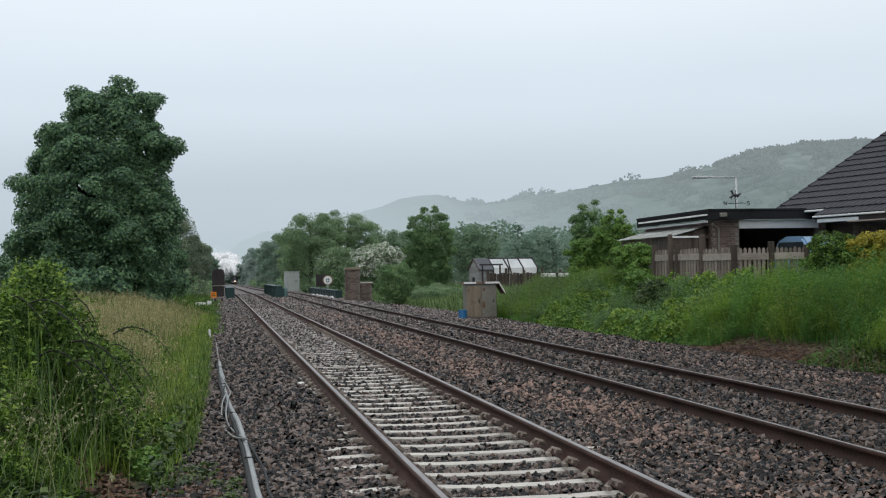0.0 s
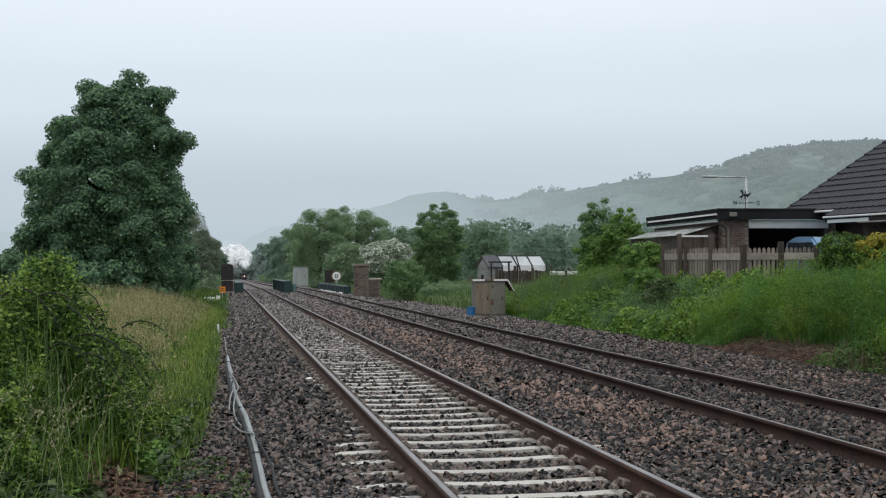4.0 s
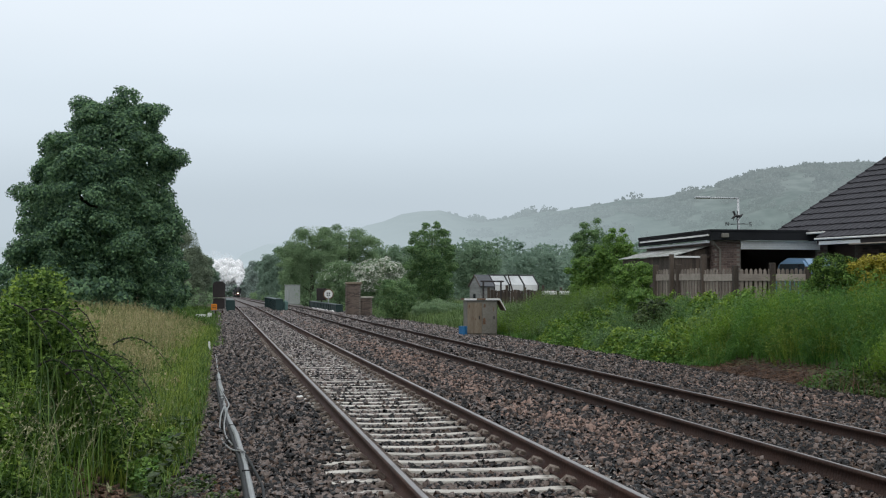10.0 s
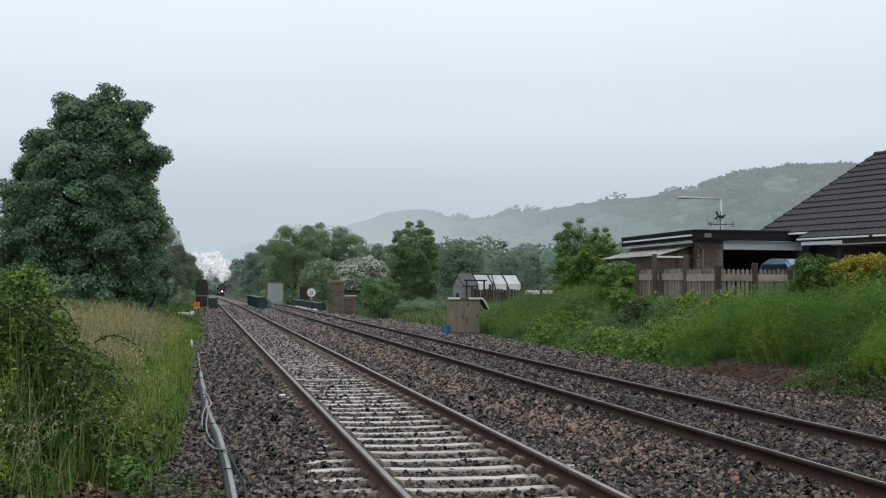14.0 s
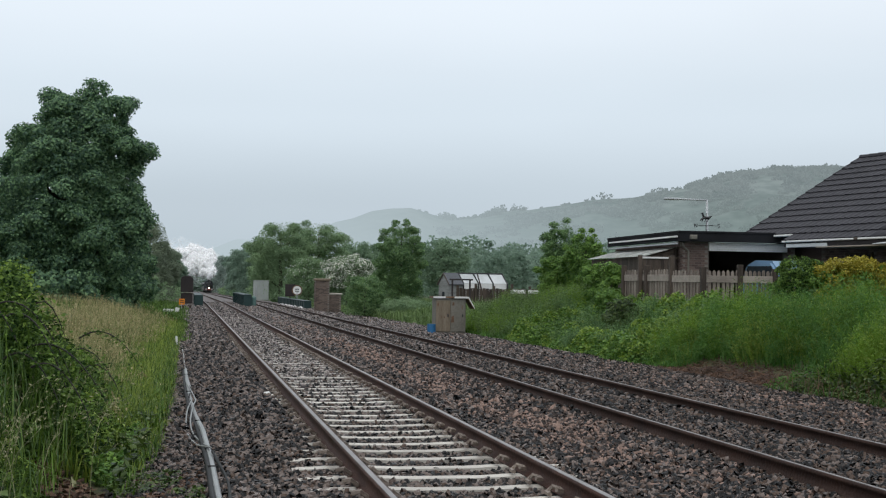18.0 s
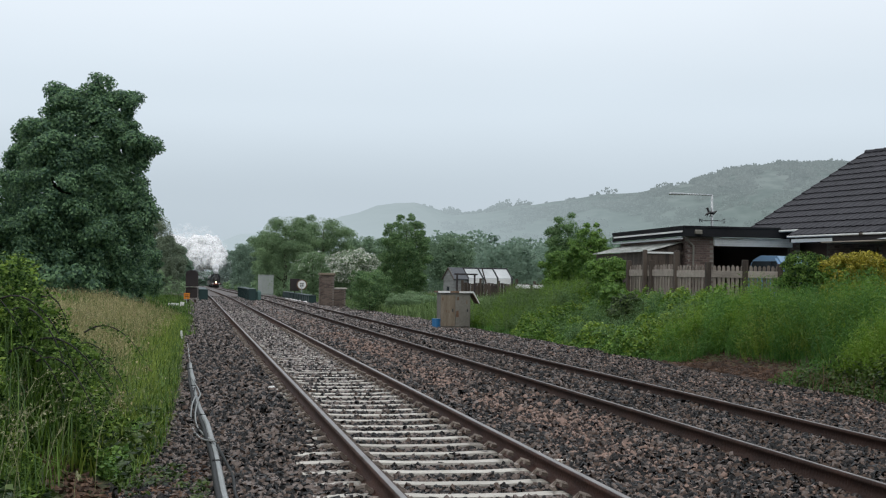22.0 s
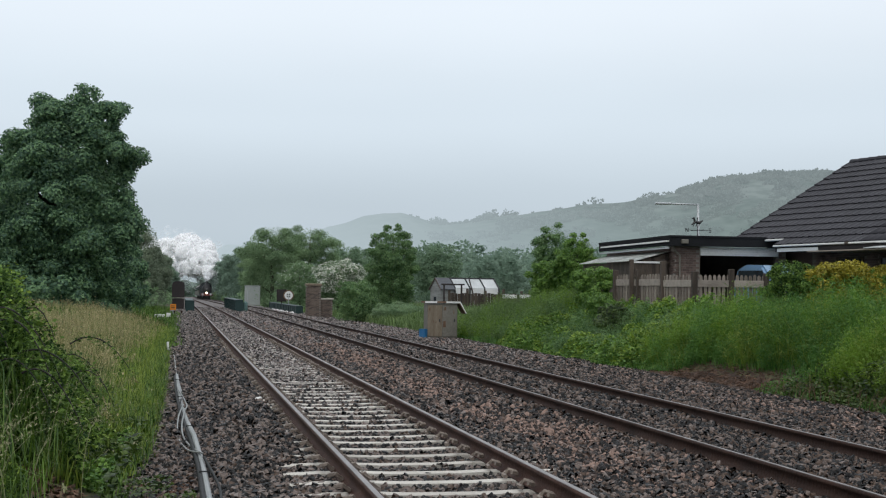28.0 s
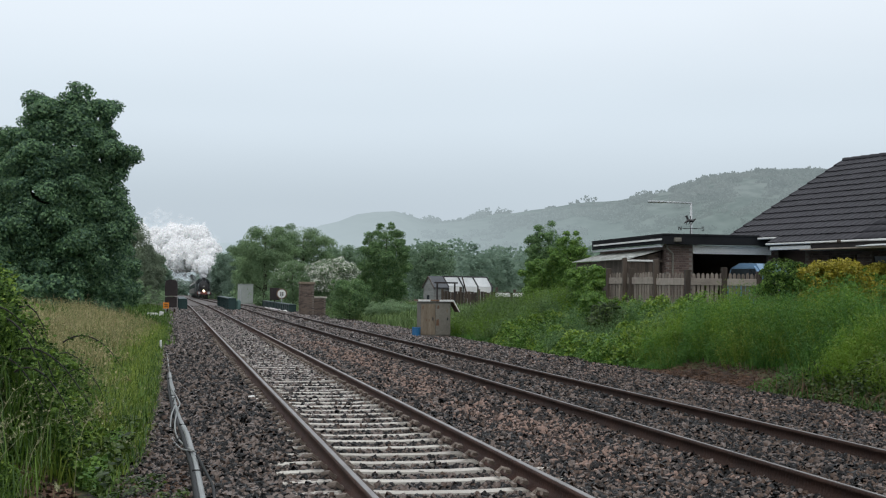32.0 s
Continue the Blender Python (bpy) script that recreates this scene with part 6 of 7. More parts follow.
girder(0.52, 1.1, 98, 122, -0.22, 0.62, M["teal"], "dark teal steel bridge girder beside the near track")
girder(4.05, 4.6, 98, 122, -0.22, 0.7, M["teal"], "dark teal steel bridge girder between the tracks")
girder(8.1, 8.6, 94, 122, -0.24, 0.34, M["teal"], "dark teal steel bridge girder beside the far track")
o = part("end_plate", block(4.62, 4.96, 98.1, 98.6, -0.2, 0.6, 0.12), M["pale_teal"])
tagged(o, "paler teal rounded block at the girder's end", "cover")

pier = thing("brick_pier", pose(8.55, 86, -0.45), "weathered brick end pier of the bridge parapet", "pier")
part("core", block(-0.44, 0.44, -0.4, 0.4, -0.1, 2.18), M["mortar"], pier)
brick_face(pier, -0.45, 0.45, 0.0, 2.18, -0.4, limit=130, m="pier_brick")
brick_face(pier, -0.4, 0.4, 0.0, 2.18, -0.44, limit=110, face="x", m="pier_brick")
part("coping", block(-0.52, 0.52, -0.48, 0.48, 2.18, 2.34, 0.03), M["tan_steel"], pier, "worn stone coping")
wall = thing("parapet_wall", pose(9.15, 86.1, -0.45), "low brick wall stepping down from the pier", "wall")
part("core", block(-0.16, 0.62, -0.3, 0.3, -0.1, 1.3), M["mortar"], wall)
brick_face(wall, -0.16, 0.62, 0.0, 1.3, -0.3, limit=80, m="pier_brick")
part("coping", block(-0.16, 0.7, -0.36, 0.36, 1.3, 1.4, 0.02), M["concrete"], wall)

sign = thing("speed_sign", pose(8.72, 108, -0.35), "round white speed sign with a dark rim", "sign")
part("post", tube([(0, 0, 0), (0, 0, 1.2)], 0.04, 8), M["galv"], sign)
part("rim", tube([(0, 0.02, 1.37), (0, -0.01, 1.37)], 0.43, 28), M["rusty"], sign, "dark brownish rim")
part("face", tube([(0, -0.012, 1.37), (0, -0.022, 1.37)], 0.34, 28), M["white"], sign, "white face")
for z in (1.44, 1.27):
    for x in (-0.14, 0.02):
        part("marking", block(x, x + 0.11, -0.03, -0.023, z - 0.05, z + 0.06), M["black"], sign)

o = thing("old_sign", pose(8.2, 108.6, -0.35), "dark rusty sign board standing edge-on by the girder", "sign")
part("post", tube([(0, 0, 0), (0, 0, 0.9)], 0.04, 8), M["rust"], o)
part("board", block(-0.4, 0.4, -0.03, 0.0, 0.85, 1.85, 0.02), M["sooty"], o)

rubble = np.random.default_rng(4)
for k in range(26):
    y = 93.5 + 20 * (k / 26) ** 1.3
    r = rubble.uniform(0.06, 0.14)
    b = bmesh.new()
    bmesh.ops.create_icosphere(b, subdivisions=1, radius=r)
    for v in b.verts:
        v.co *= rubble.uniform(0.7, 1.2)
    o = part("pale_rubble", b, M["white"])
    o.matrix_world = pose(7.72 + rubble.uniform(-0.12, 0.15), y, float(bed_z(np.array(7.8), np.array(y))) + r * 0.4)
    tagged(o, "pale lump of stone at the girder's foot", "stone", "pale stones by the girder")

pale_cab = thing("pale_cabinet", pose(8.07, 150, -0.3), "pale grey lineside cabinet beyond the bridge", "cabinet")
part("body", block(-0.85, 0.85, -0.4, 0.4, 0, 2.15, 0.02), M["pale_steel"], pale_cab)
part("door", block(-0.35, 0.8, -0.42, -0.402, 0.12, 2.0, 0.01), M["pale_steel"], pale_cab)
part("cap", block(-0.9, 0.9, -0.45, 0.45, 2.15, 2.22, 0.015), M["pale_steel"], pale_cab)
part("conduit", tube([(-0.55, -0.43, 0), (-0.55, -0.43, 1.6)], 0.04, 6), M["galv"], pale_cab)

sig = thing("signal_housing", pose(-0.04, 92, -0.35), "dark rusty signal housing seen from behind", "signal")
part("lower_box", block(-0.4, 0.4, -0.25, 0.25, 0.45, 1.15, 0.03), M["sooty"], sig)
part("upper_box", prism(((-0.42, 1.2), (0.42, 1.2), (0.42, 2.05), (0.36, 2.22), (0.2, 2.3), (-0.2, 2.3), (-0.36, 2.22), (-0.42, 2.05)), -0.25, 0.25), M["sooty"], sig, "dark upper box with a peaked top")
part("band", tube([(-0.45, -0.26, 1.12), (0, -0.3, 1.2), (0.45, -0.26, 1.12)], 0.025, 6), M["grey_steel"], sig)
part("leg", block(-0.3, -0.18, -0.1, 0.1, -0.1, 0.3), M["rust"], sig)
part("leg", block(0.18, 0.3, -0.1, 0.1, -0.1, 0.3), M["rust"], sig)
tag = thing("orange_tag", pose(-0.36, 90.5, -0.4), "small orange lineside notice on a post", "sign")
part("post", tube([(0, 0, 0), (0, 0, 0.6)], 0.025, 6), M["galv"], tag)
part("plate", block(-0.19, 0.19, -0.02, 0.0, 0.42, 0.82, 0.01), M["orange"], tag)
for z in (0.7, 0.58):
    part("marking", block(-0.12, 0.12, -0.026, -0.021, z - 0.03, z + 0.02), M["black"], tag)
for k, (x, y, w, h) in enumerate(((-0.62, 80, 0.24, 0.4), (-0.95, 80.5, 0.3, 0.3), (-1.25, 81, 0.3, 0.26), (-0.26, 38.2, 0.06, 0.34), (-0.3, 31.5, 0.12, 0.05))):
    o = part("marker", block(-w / 2, w / 2, -0.05, 0.05, 0, h, 0.012), M["white"])
    o.matrix_world = pose(x, y, float(ground_z(x, y)) + 0.03, 0, 8 - 4 * k, 0)
    tagged(o, "small white marker block at the path's edge", "marker", "white markers")

# pale ducting and loose cables along the path
duct_path = [(0.36, 4.0), (0.33, 7.5), (0.27, 10.5), (0.25, 13), (0.2, 15.4), (0.12, 17.6), (0.07, 19.8), (0.02, 23.5), (-0.01, 26.8)]
duct = thing("cable_duct", pose(0, 0, 0), "pale flat cable duct lying on the ballast edge", "cable")
bm = bmesh.new()
ring = []
for i_, (x, y) in enumerate(duct_path):
    z = float(bed_z(np.array(x), np.array(y))) + 0.035 + 0.012 * math.sin(i_ * 1.9)
    ring.append([bm.verts.new((x + a, y, z + b)) for a, b in ((-0.03, -0.05), (0.03, -0.05), (0.032, 0.0), (0.028, 0.032), (0.017, 0.046), (0.0, 0.049), (-0.017, 0.046), (-0.028, 0.032), (-0.032, 0.0))])
for a, b in zip(ring, ring[1:]):
    for k in range(9):
        bm.faces.new((a[k], a[(k + 1) % 9], b[(k + 1) % 9], b[k]))
bm.faces.new(ring[0])
bm.faces.new(ring[-1])
bmesh.ops.recalc_face_normals(bm, faces=bm.faces)
part("duct", bm, M["cable"], duct)
for y in (9.2, 12.2, 16.4, 21.0, 25.0):
    x = float(np.interp(y, [p[1] for p in duct_path], [p[0] for p in duct_path]))
    z = float(bed_z(np.array(x), np.array(y))) + 0.035
    part("strap", tube([(x - 0.05, y, z - 0.03), (x - 0.042, y, z + 0.055), (x + 0.042, y, z + 0.055), (x + 0.05, y, z - 0.03)], 0.009, 5), M["cable_dark"], duct)


def duct_x(y):
    return float(np.interp(y, [p[1] for p in duct_path], [p[0] for p in duct_path]))


def loose(points, r, m, label):
    """A cable through (offset from the duct, y, height over the ground), smoothly bent."""
    knots = [Vector((duct_x(y) + 0.75 * dx, y, max(float(bed_z(np.array(duct_x(y) + dx), np.array(y))), float(ground_z(duct_x(y) + dx, y))) + r + 0.017 + 0.9 * h)) for dx, y, h in points]
    pts = []
    for k in range(len(knots) - 1):
        p0, p1, p2, p3 = knots[max(k - 1, 0)], knots[k], knots[k + 1], knots[min(k + 2, len(knots) - 1)]
        for q in range(7):
            u = q / 7
            pts.append(0.5 * (2 * p1 + (p2 - p0) * u + (2 * p0 - 5 * p1 + 4 * p2 - p3) * u * u + (3 * p1 - p0 - 3 * p2 + p3) * u ** 3))
    o = part("cable", tube(pts + [knots[-1]], r, 8), m, smooth=True)
    return tagged(o, label, "cable", "loose cables")


# dark tube added for the shadow gap along the duct's left side
loose([(-0.055, 26.5, 0.02), (-0.055, 23, 0.02), (-0.055, 19.5, 0.02), (-0.056, 16, 0.02), (-0.056, 13, 0.02), (-0.056, 10.5, 0.02), (-0.056, 8, 0.02), (-0.056, 5, 0.02)], 0.026, M["cable_dark"], "dark tube standing for the shadow gap beside the duct")
loose([(0.0, 24.5, 0.09), (-0.03, 22.6, 0.1), (0.06, 20.8, 0.05), (0.09, 19.6, 0.03), (0.0, 18.2, 0.1), (-0.11, 16.8, 0.05), (-0.14, 15.6, 0.02), (-0.07, 14.4, 0.04), (0.02, 13.4, 0.09)], 0.0105, M["cable"], "pale cable curling over the duct")
loose([(0.01, 19.2, 0.1), (-0.11, 18.0, 0.06), (-0.19, 16.6, 0.02), (-0.21, 15.4, 0.01), (-0.13, 14.3, 0.03), (-0.02, 13.5, 0.09)], 0.0105, M["cable"], "pale cable looping beside the duct")
loose([(0.0, 20.2, 0.1), (-0.09, 18.9, 0.04), (-0.11, 17.4, 0.02), (-0.06, 15.9, 0.05), (-0.07, 14.6, 0.03)], 0.011, M["cable_dark"], "dark cable looping beside the duct")
loose([(0.03, 13.2, 0.07), (0.09, 12.4, 0.03), (0.14, 11.4, 0.01), (0.12, 10.4, 0.01), (0.17, 9.4, 0.0), (0.15, 8.4, 0.0)], 0.014, M["cable_dark"], "dark cable trailing off onto the stones")
loose([(-0.18, 39.7, 0.0), (-0.08, 33, 0.02), (0.0, 27, 0.02), (0.05, 22, 0.04)], 0.013, M["cable"], "thin pale cable running on along the path")

# ---- ballast stones ----
CORNERS = np.array([(x, y, z) for x in (-1, 1) for y in (-1, 1) for z in (-1, 1)], float)
QUADS = np.array([(0, 1, 3, 2), (4, 6, 7, 5), (0, 4, 5, 1), (2, 3, 7, 6), (1, 5, 7, 3)])


def stones(name, xy, z, size, rng, material, label):
    n = len(xy)
    c = CORNERS[None] * rng.uniform(0.6, 1.0, (n, 8, 3))
    turn, tip = rng.uniform(0, np.pi, n), rng.normal(size=(n, 2)) * 0.55
    q = np.column_stack([np.cos(turn), tip, np.sin(turn)])
    q /= np.linalg.norm(q, axis=1)[:, None]
    w, x, y, zz = q.T
    R = np.stack([1 - 2 * (y * y + zz * zz), 2 * (x * y - w * zz), 2 * (x * zz + w * y), 2 * (x * y + w * zz), 1 - 2 * (x * x + zz * zz), 2 * (y * zz - w * x), 2 * (x * zz - w * y), 2 * (y * zz + w * x), 1 - 2 * (x * x + y * y)], 1).reshape(n, 3, 3)
    s = (size * rng.uniform(0.55, 1.6, n))[:, None] * np.array([1.5, 1.0, 0.6]) / 2
    v = np.einsum("nij,nkj->nki", R, c * s[:, None]) + np.column_stack([xy, z])[:, None]
    f = (np.arange(n)[:, None, None] * 8 + QUADS[None]).reshape(-1, 4)
    return tagged(raw(name, v.reshape(-1, 3), f, material), label, "ballast", kind="stuff")


rng = np.random.default_rng(12)


def spread_stones(n, y0, y1, size, least=0.0):
    y = y0 + (y1 - y0) * rng.random(n)
    right = np.clip(0.56 * y + 0.6, least, 11.2)
    s = -0.62 + (right + 0.62) * rng.random(n)
    k = np.round((y - 5.1) / 0.6)
    on_sleeper = (np.abs(y - 5.1 - 0.6 * k) < 0.08) & (s > 0.93) & (s < 3.4) & (y < 66)
    covered = np.where((s > 1.4) & (s < 2.95), 0.985, np.where((s > 1.05) & (s < 3.25), 0.9, 0.1)) * np.interp(y, (12, 22, 40, 66), (1, 0.9, 0.7, 0.45))
    on_rail = np.zeros(n, bool)
    for x in (NEAR_X, NEAR_X + GAUGE, FAR_X, FAR_X + GAUGE):
        on_rail |= np.abs(s - x) < 0.075
    keep = ~on_rail & ~(on_sleeper & (rng.random(n) < covered)) & (rng.random(n) < np.interp(s, (-0.62, -0.1), (0.35, 1)))
    s, y = s[keep], y[keep]
    band = np.exp(-((s - 4.15) / 0.55) ** 2) * np.interp(y, (8, 18, 60), (0.8, 1.0, 1.0)) + 0.35 * np.exp(-((s - 9.3) / 0.9) ** 2)
    pat = np.array([noise.noise((a * 0.8, b * 0.35, 4.0)) for a, b in zip(s, y)])
    pink = rng.random(len(s)) < np.clip(band * (0.75 + 0.9 * pat), 0, 0.9)
    z = bed_z(s, y) + size * rng.uniform(-0.15, 0.75, len(s))
    z -= np.where((s > NEAR_X) & (s < NEAR_X + GAUGE), 0.012, 0.0)
    xy = np.column_stack([s + line_x(y), y])
    brown = ~pink & (rng.random(len(s)) < np.interp(s, (2.6, 4.8, 7.5), (0.25, 0.6, 0.75)) * np.interp(y, (18, 34), (1.0, 0.4)))
    # pale share: dust between the near rails, elsewhere simply rising with distance
    pale_ones = ((s > NEAR_X) & (s < NEAR_X + GAUGE) & (rng.random(len(s)) < np.interp(y, (14, 26, 60), (0.0, 0.55, 0.75)))) | (rng.random(len(s)) < np.interp(y, (28, 70), (0.0, 0.75)))
    pink, brown = pink & ~pale_ones, brown & ~pale_ones
    for mask, m, lab in ((pale_ones, "grey_stone", "pale grey ballast stones"), (~pink & ~brown & ~pale_ones, "stone", "loose grey granite ballast stones"), (brown, "brown_stone", "loose dark brown ballast stones"), (pink, "pink_stone", "pinkish ballast stones between the tracks")):
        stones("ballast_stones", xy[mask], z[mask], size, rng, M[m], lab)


spread_stones(64000, 7.2, 16, 0.038)
spread_stones(56000, 16, 30, 0.047)
spread_stones(50000, 30, 62, 0.052)
spread_stones(18000, 62, 125, 0.07)
spread_stones(26000, -5, 7.2, 0.062, 11.2)
# the stones nearest the path, one by one
near_meshes = []
for k in range(6):
    b = block(-0.5, 0.5, -0.36, 0.36, -0.26, 0.26)
    for v in b.verts:
        v.co *= rng.uniform(0.62, 1.05)
    me = bpy.data.meshes.new("ballast_piece")
    b.to_mesh(me)
    b.free()
    me.materials.append(M["loose_stone"])
    near_meshes.append(me)
for k in range(300):
    s, y = rng.uniform(0.45, 1.2), rng.uniform(8.0, 11.5)
    o = new("stone", near_meshes[k % 6])
    o.parent = bed
    size = rng.uniform(0.04, 0.07)
    o.matrix_local = pose(s, y, float(bed_z(np.array(s), np.array(y))) + 0.035, rng.normal() * 14, rng.normal() * 14, rng.uniform(0, 360)) @ Matrix.Diagonal((size, size, size, 1))
pale = block(-0.05, 0.05, -0.03, 0.03, -0.03, 0.035, 0.015)
o = part("pale_stone", pale, M["white"])
o.matrix_world = pose(1.17, 19.6, -0.16, 8, -6, 20)
tagged(o, "single white stone lying on the ballast", "stone")

# ---- the steam train ----
CENTRE = FAR_X + GAUGE / 2


def axle(name, x, y, z, r, w, parent, m):
    return part(name, tube([(x - w / 2, y, z), (x + w / 2, y, z)], r, 20), m, parent)


loco = thing("steam_locomotive", pose(0, 0, 0), "dark steam locomotive with a lit head lamp", "locomotive")
part("buffer_beam", block(-1.25, 1.25, 0.0, 0.12, 0.78, 1.28, 0.01), M["red"], loco, "red buffer beam")
for x in (-0.87, 0.87):
    b = part("buffer", tube([(x, 0.0, 1.06), (x, -0.42, 1.06)], [0.11, 0.09], 12), M["black"], loco)
    part("buffer_head", tube([(x, -0.42, 1.06), (x, -0.48, 1.06)], [0.24, 0.22], 16), M["galv"], b)
    part("cylinder", tube([(x * 1.3, 0.9, 0.95), (x * 1.3, 2.2, 0.95)], 0.32, 14), M["loco"], loco)
    part("smoke_deflector", block(x * 1.25 - 0.03, x * 1.25 + 0.03, 0.7, 2.6, 1.55, 3.2, 0.01), M["loco"], loco)
    part("running_plate", block(min(x * 0.7, x * 1.5), max(x * 0.7, x * 1.5), 0.1, 10.5, 1.38, 1.44), M["black"], loco)
part("frame", block(-0.6, 0.6, 0.1, 11.5, 0.6, 1.4), M["black"], loco)
part("smokebox", tube([(0, 0.7, 2.3), (0, 0.75, 2.3), (0, 2.6, 2.3)], [0.86, 0.93, 0.93], 28), M["black"], loco, smooth=False)
door = part("smokebox_door", tube([(0, 0.55, 2.3), (0, 0.62, 2.3), (0, 0.7, 2.3)], [0.35, 0.66, 0.74], 24), M["black"], loco)
part("door_handle", tube([(-0.22, 0.53, 2.3), (0.22, 0.53, 2.3)], 0.03, 6), M["galv"], door)
part("boiler", tube([(0, 2.6, 2.3), (0, 6.5, 2.36), (0, 8.8, 2.42)], [0.88, 0.92, 0.98], 24), M["loco"], loco)
part("chimney", tube([(0, 1.6, 3.1), (0, 1.6, 3.45), (0, 1.6, 3.85), (0, 1.6, 3.92)], [0.34, 0.27, 0.3, 0.36], 16), M["black"], loco)
part("dome", tube([(0, 4.6, 3.1), (0, 4.6, 3.5), (0, 4.6, 3.72)], [0.42, 0.38, 0.12], 16), M["loco"], loco)
part("cab", prism(((-1.3, 1.4), (1.3, 1.4), (1.3, 3.1), (0.9, 3.7), (0, 3.9), (-0.9, 3.7), (-1.3, 3.1)), 8.8, 10.9), M["loco"], loco)
for x in (-0.95, 0.95):
    part("cab_window", block(x - 0.22, x + 0.22, 8.77, 8.8, 2.7, 3.25), M["glass"], loco)
part("head_lamp", tube([(0.0, -0.12, 1.42), (0.0, 0.1, 1.42)], [0.2, 0.16], 16), M["lamp"], loco, "bright lit head lamp")
part("lamp_bracket", block(-0.1, 0.1, 0.0, 0.12, 1.26, 1.36), M["black"], loco)
for x in (-0.72, 0.72):
    for y in (1.4, 3.0):
        axle("bogie_wheel", x, y, 0.46, 0.46, 0.13, loco, M["black"])
WHEELS = []
for y in (4.6, 6.6, 8.6):
    for x in (-0.72, 0.72):
        w = part("driving_wheel", tube([(-0.07, 0, 0), (0.07, 0, 0)], 0.92, 24), M["black"], loco)
        part("crank_boss", tube([(math.copysign(0.07, x), 0.3, 0), (math.copysign(0.13, x), 0.3, 0)], 0.12, 10), M["galv"], w)
        WHEELS.append((w, x, y))

tender = thing("tender", pose(0, 0, 0), "dark tender coupled behind the locomotive", "tender")
part("tank", block(-1.28, 1.28, 0.2, 7.2, 1.2, 3.3, 0.08), M["loco"], tender)
part("coal", prism(((-1.1, 3.2), (1.1, 3.2), (0.7, 3.7), (0.1, 3.85), (-0.7, 3.6)), 1.5, 6.0), M["black"], tender)
part("underframe", block(-1.1, 1.1, 0.2, 7.2, 0.75, 1.2), M["black"], tender)
for y in (1.3, 3.6, 5.9):
    for x in (-0.72, 0.72):
        axle("wheel", x, y, 0.6, 0.6, 0.13, tender, M["black"])


def coach():
    c = thing("railway_coach", pose(0, 0, 0), "maroon passenger coach in the train", "coach", "coaches of the train")
    part("body", prism(((-1.38, 1.0), (1.38, 1.0), (1.42, 1.9), (1.34, 3.05), (0.95, 3.6), (0, 3.85), (-0.95, 3.6), (-1.34, 3.05), (-1.42, 1.9)), 0.3, 19.5), M["maroon"], c)
    part("roof", prism(((-1.3, 3.12), (1.3, 3.12), (0.95, 3.64), (0, 3.89), (-0.95, 3.64)), 0.28, 19.52), M["grey_steel"], c)
    part("underframe", block(-1.2, 1.2, 0.4, 19.4, 0.7, 1.0), M["black"], c)
    for x in (-1.4, 1.4):
        for k in range(8):
            part("window", block(x - 0.03, x + 0.03, 1.4 + 2.25 * k, 2.7 + 2.25 * k, 2.05, 2.9), M["glass"], c)
    for y in (2.2, 4.8, 15.0, 17.6):
        for x in (-0.72, 0.72):
            axle("wheel", x, y, 0.46, 0.46, 0.13, c, M["black"])
    return c


COACHES = [coach()]
for k in range(5):
    COACHES.append(copy_thing(COACHES[0], pose(0, 0, 0)))

# steam, in lumps that roll as they trail back
plume = thing("steam_plume", pose(0, 0, 0), "billowing white steam trailing from the chimney", "steam")
PUFFS = ((0.0, 1.8, 4.6, 0.75, "smoke"), (0.1, 2.6, 5.8, 1.1, "smoke"), (0.5, 5.0, 7.2, 1.7, "steam"), (1.0, 7.5, 9.4, 2.3, "steam"), (0.6, 11, 12.2, 2.8, "steam"), (-1.0, 8.0, 7.6, 1.8, "steam"),
         (-1.9, 13, 9.6, 3.0, "steam"), (-0.8, 15, 14.8, 2.9, "steam"), (-4.2, 15, 8.0, 2.4, "steam"), (-4.4, 19, 12.4, 3.4, "steam"), (-2.9, 22, 16.6, 2.7, "steam"), (-6.6, 22, 9.6, 2.8, "steam"),
         (-7.4, 28, 14.2, 3.4, "steam"), (-5.6, 33, 17.6, 2.4, "steam"), (-9.8, 30, 11.6, 2.9, "steam"), (-10.8, 38, 15.6, 3.1, "steam"), (-13.4, 44, 13.4, 3.0, "steam"), (-14.4, 50, 17.2, 2.7, "steam"), (-0.2, 9, 10.4, 2.5, "steam"), (-2.5, 11, 11.8, 2.8, "steam"), (-5.2, 17, 10.2, 3.0, "steam"), (0.9, 6.4, 7.6, 1.7, "steam"), (-3.2, 12, 7.4, 1.5, "steam"), (-1.8, 15, 8.2, 2.0, "steam"), (-4.0, 20, 9.0, 2.2, "steam"), (-0.6, 18, 11.0, 2.8, "steam"), (-3.0, 24, 12.6, 3.2, "steam"), (0.9, 9.6, 11.6, 1.9, "steam"), (-2.2, 9, 9.2, 1.8, "steam"), (-6.2, 24, 16.0, 2.6, "steam"),
         (-3.4, 22, 17.4, 3.8, "wisp"), (-9.5, 34, 18.2, 4.4, "wisp"), (-16.5, 52, 17.4, 5.0, "wisp"), (-4.6, 16, 5.6, 2.6, "murk"), (-2.4, 12, 5.0, 1.8, "murk"), (-6.4, 24, 5.6, 2.8, "murk"), (-4.2, 30, 4.2, 3.0, "murk"), (1.4, 9, 10.0, 2.4, "wisp"), (0.4, 14, 14.0, 2.8, "wisp"), (-11.0, 30, 8.0, 3.4, "wisp"))
PUFF_OBS = []
rng = np.random.default_rng(77)
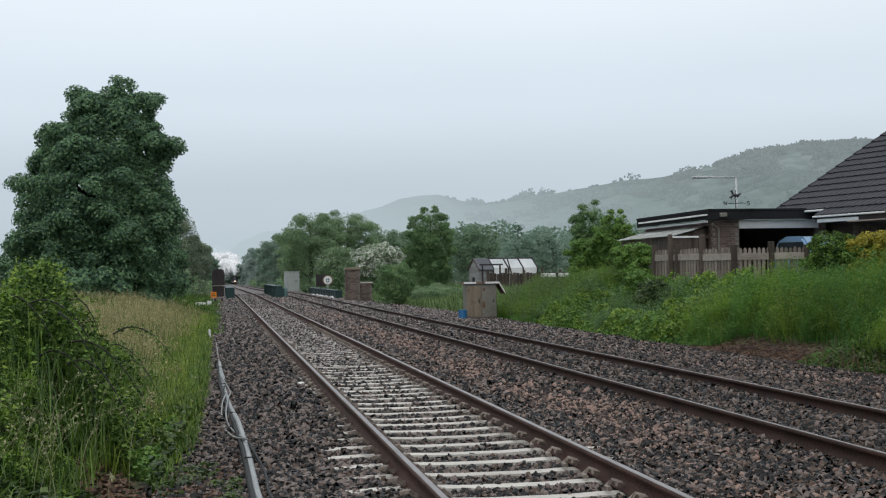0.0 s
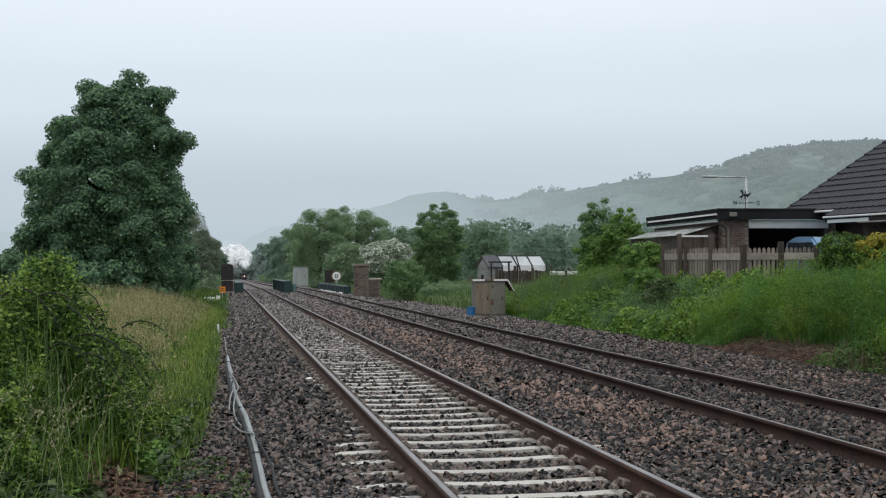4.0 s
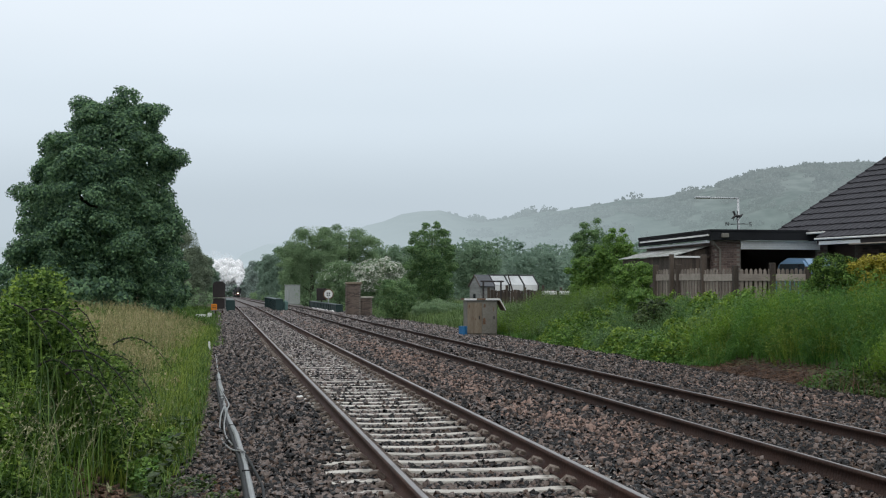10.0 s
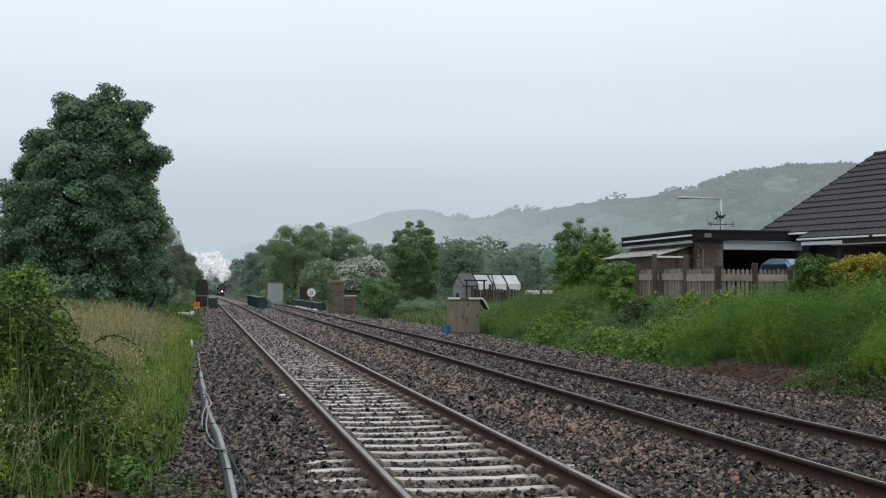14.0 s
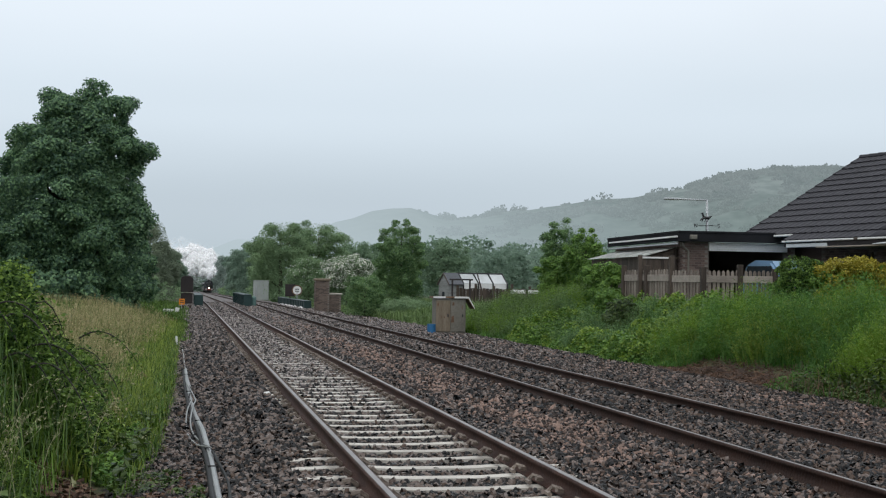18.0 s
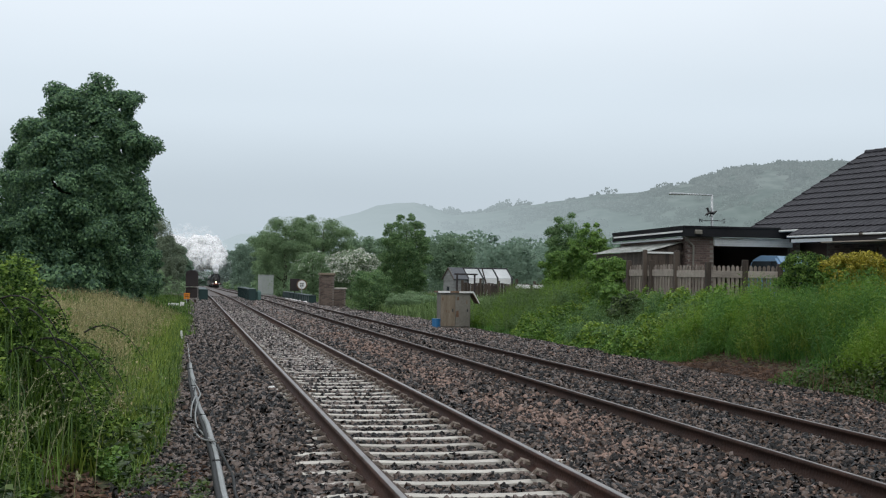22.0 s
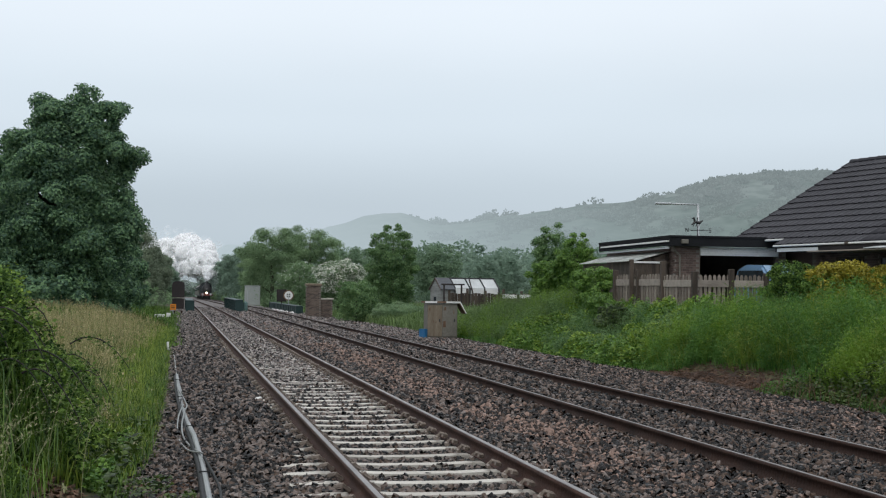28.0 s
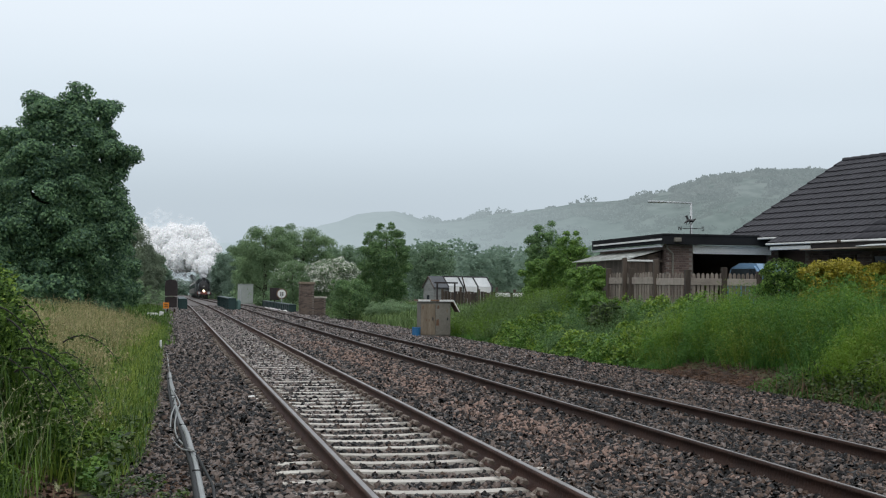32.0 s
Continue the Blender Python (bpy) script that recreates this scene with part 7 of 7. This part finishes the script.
for k, (x, y, z, r, m) in enumerate([(0.9 * a, 0.9 * b, 1.4 + 0.68 * c, 0.84 * d, e) for a, b, c, d, e in PUFFS]):
    # a billowing heart inside a cloud of fine flakes that thins outwards
    heart = bmesh.new()
    bmesh.ops.create_icosphere(heart, subdivisions=4, radius=1.0)
    for v in heart.verts:
        d = v.co.normalized()
        n1 = noise.noise(d * 1.3 + Vector((k * 3.1, 0, 0)))
        n2 = abs(noise.noise(d * 3.0 + Vector((0, k * 2.3, 0))))
        n3 = abs(noise.noise(d * 7.0 + Vector((0, 0, k * 1.7))))
        n4 = abs(noise.noise(d * 14.0 + Vector((k * 1.1, 0, 0))))
        v.co = d * r * 0.92 * (1.0 + 0.34 * n1 + 0.2 * n2 + 0.1 * n3 + 0.05 * n4)
    hv, hf = np.array([v.co[:] for v in heart.verts]), np.array([[v.index for v in f.verts] for f in heart.faces])
    heart.free()
    thin = m in ("wisp", "murk")
    kind = "smoke" if m in ("smoke", "murk") else "steam"
    count = int((13 if thin else 120) * r * r) + 20
    skin_pts = hv[rng.integers(0, len(hv), count)]
    skin_pts = skin_pts * (rng.random((count, 1)) ** 0.5 * 1.15 if thin else 0.9 + 0.22 * rng.random((count, 1)) ** 1.5) + rng.normal(size=skin_pts.shape) * 0.05 * r
    fv, ff = leaves(skin_pts, 1.0 if thin else 0.42, rng, 1.0, 1.15, np.array([0, -1.6, 1.6]))
    puff = raw("puff", fv, ff, M[("veil" if thin else "flake") if kind == "steam" else ("smoke_veil" if thin else "smoke_flake")], plume)
    tagged(puff, kind="stuff")
    if not thin:
        raw("billow", hv, hf, M[kind], puff, smooth=True)
    PUFF_OBS.append((puff, x, y, z))


def train_y(t):
    return 252 + 11.5 * (32 - t)


def on_line(y):
    slope = (float(line_x(y + 6)) - float(line_x(y - 6))) / 12
    fall = (float(line_z(y + 6)) - float(line_z(y - 6))) / 12
    return pose(CENTRE + float(line_x(y)), y, float(line_z(y)) + 0.0, math.degrees(fall), 0, -math.degrees(slope))


def motions():
    times = list(range(33))
    walk(loco, [(t, on_line(train_y(t))) for t in times])
    walk(tender, [(t, on_line(train_y(t) + 11.6)) for t in times])
    for k, c in enumerate(COACHES):
        walk(c, [(t, on_line(train_y(t) + 19.3 + 20.1 * k)) for t in times])
    walk(plume, [(t, pose(CENTRE + float(line_x(train_y(t))), train_y(t), float(line_z(train_y(t))))) for t in times])
    for k, (p, x, y, z) in enumerate(PUFF_OBS):
        rows = []
        for i in range(0, 33, 2):
            a = 14 * math.sin(i * 0.4 + k)
            s = 0.4 if y < 6 else 1.0
            rows.append((i, pose(x + 0.5 * s * math.sin(i * 0.7 + k), y + s * math.sin(i * 0.45 + 2 * k), z + 0.45 * s * math.sin(i * 0.55 + 1.3 * k), a, a * 0.5, 0.8 * a)))
        walk(p, rows)
    for w, x, y in WHEELS:
        turn = 11.5 / 0.92
        steps = [i / 12 for i in range(0, 32 * 12 + 1)]
        walk(w, [(t, pose(x, y, 0.92) @ pose(0, 0, 0, math.degrees(turn * t) % 360, 0, 0)) for t in steps])


motions()
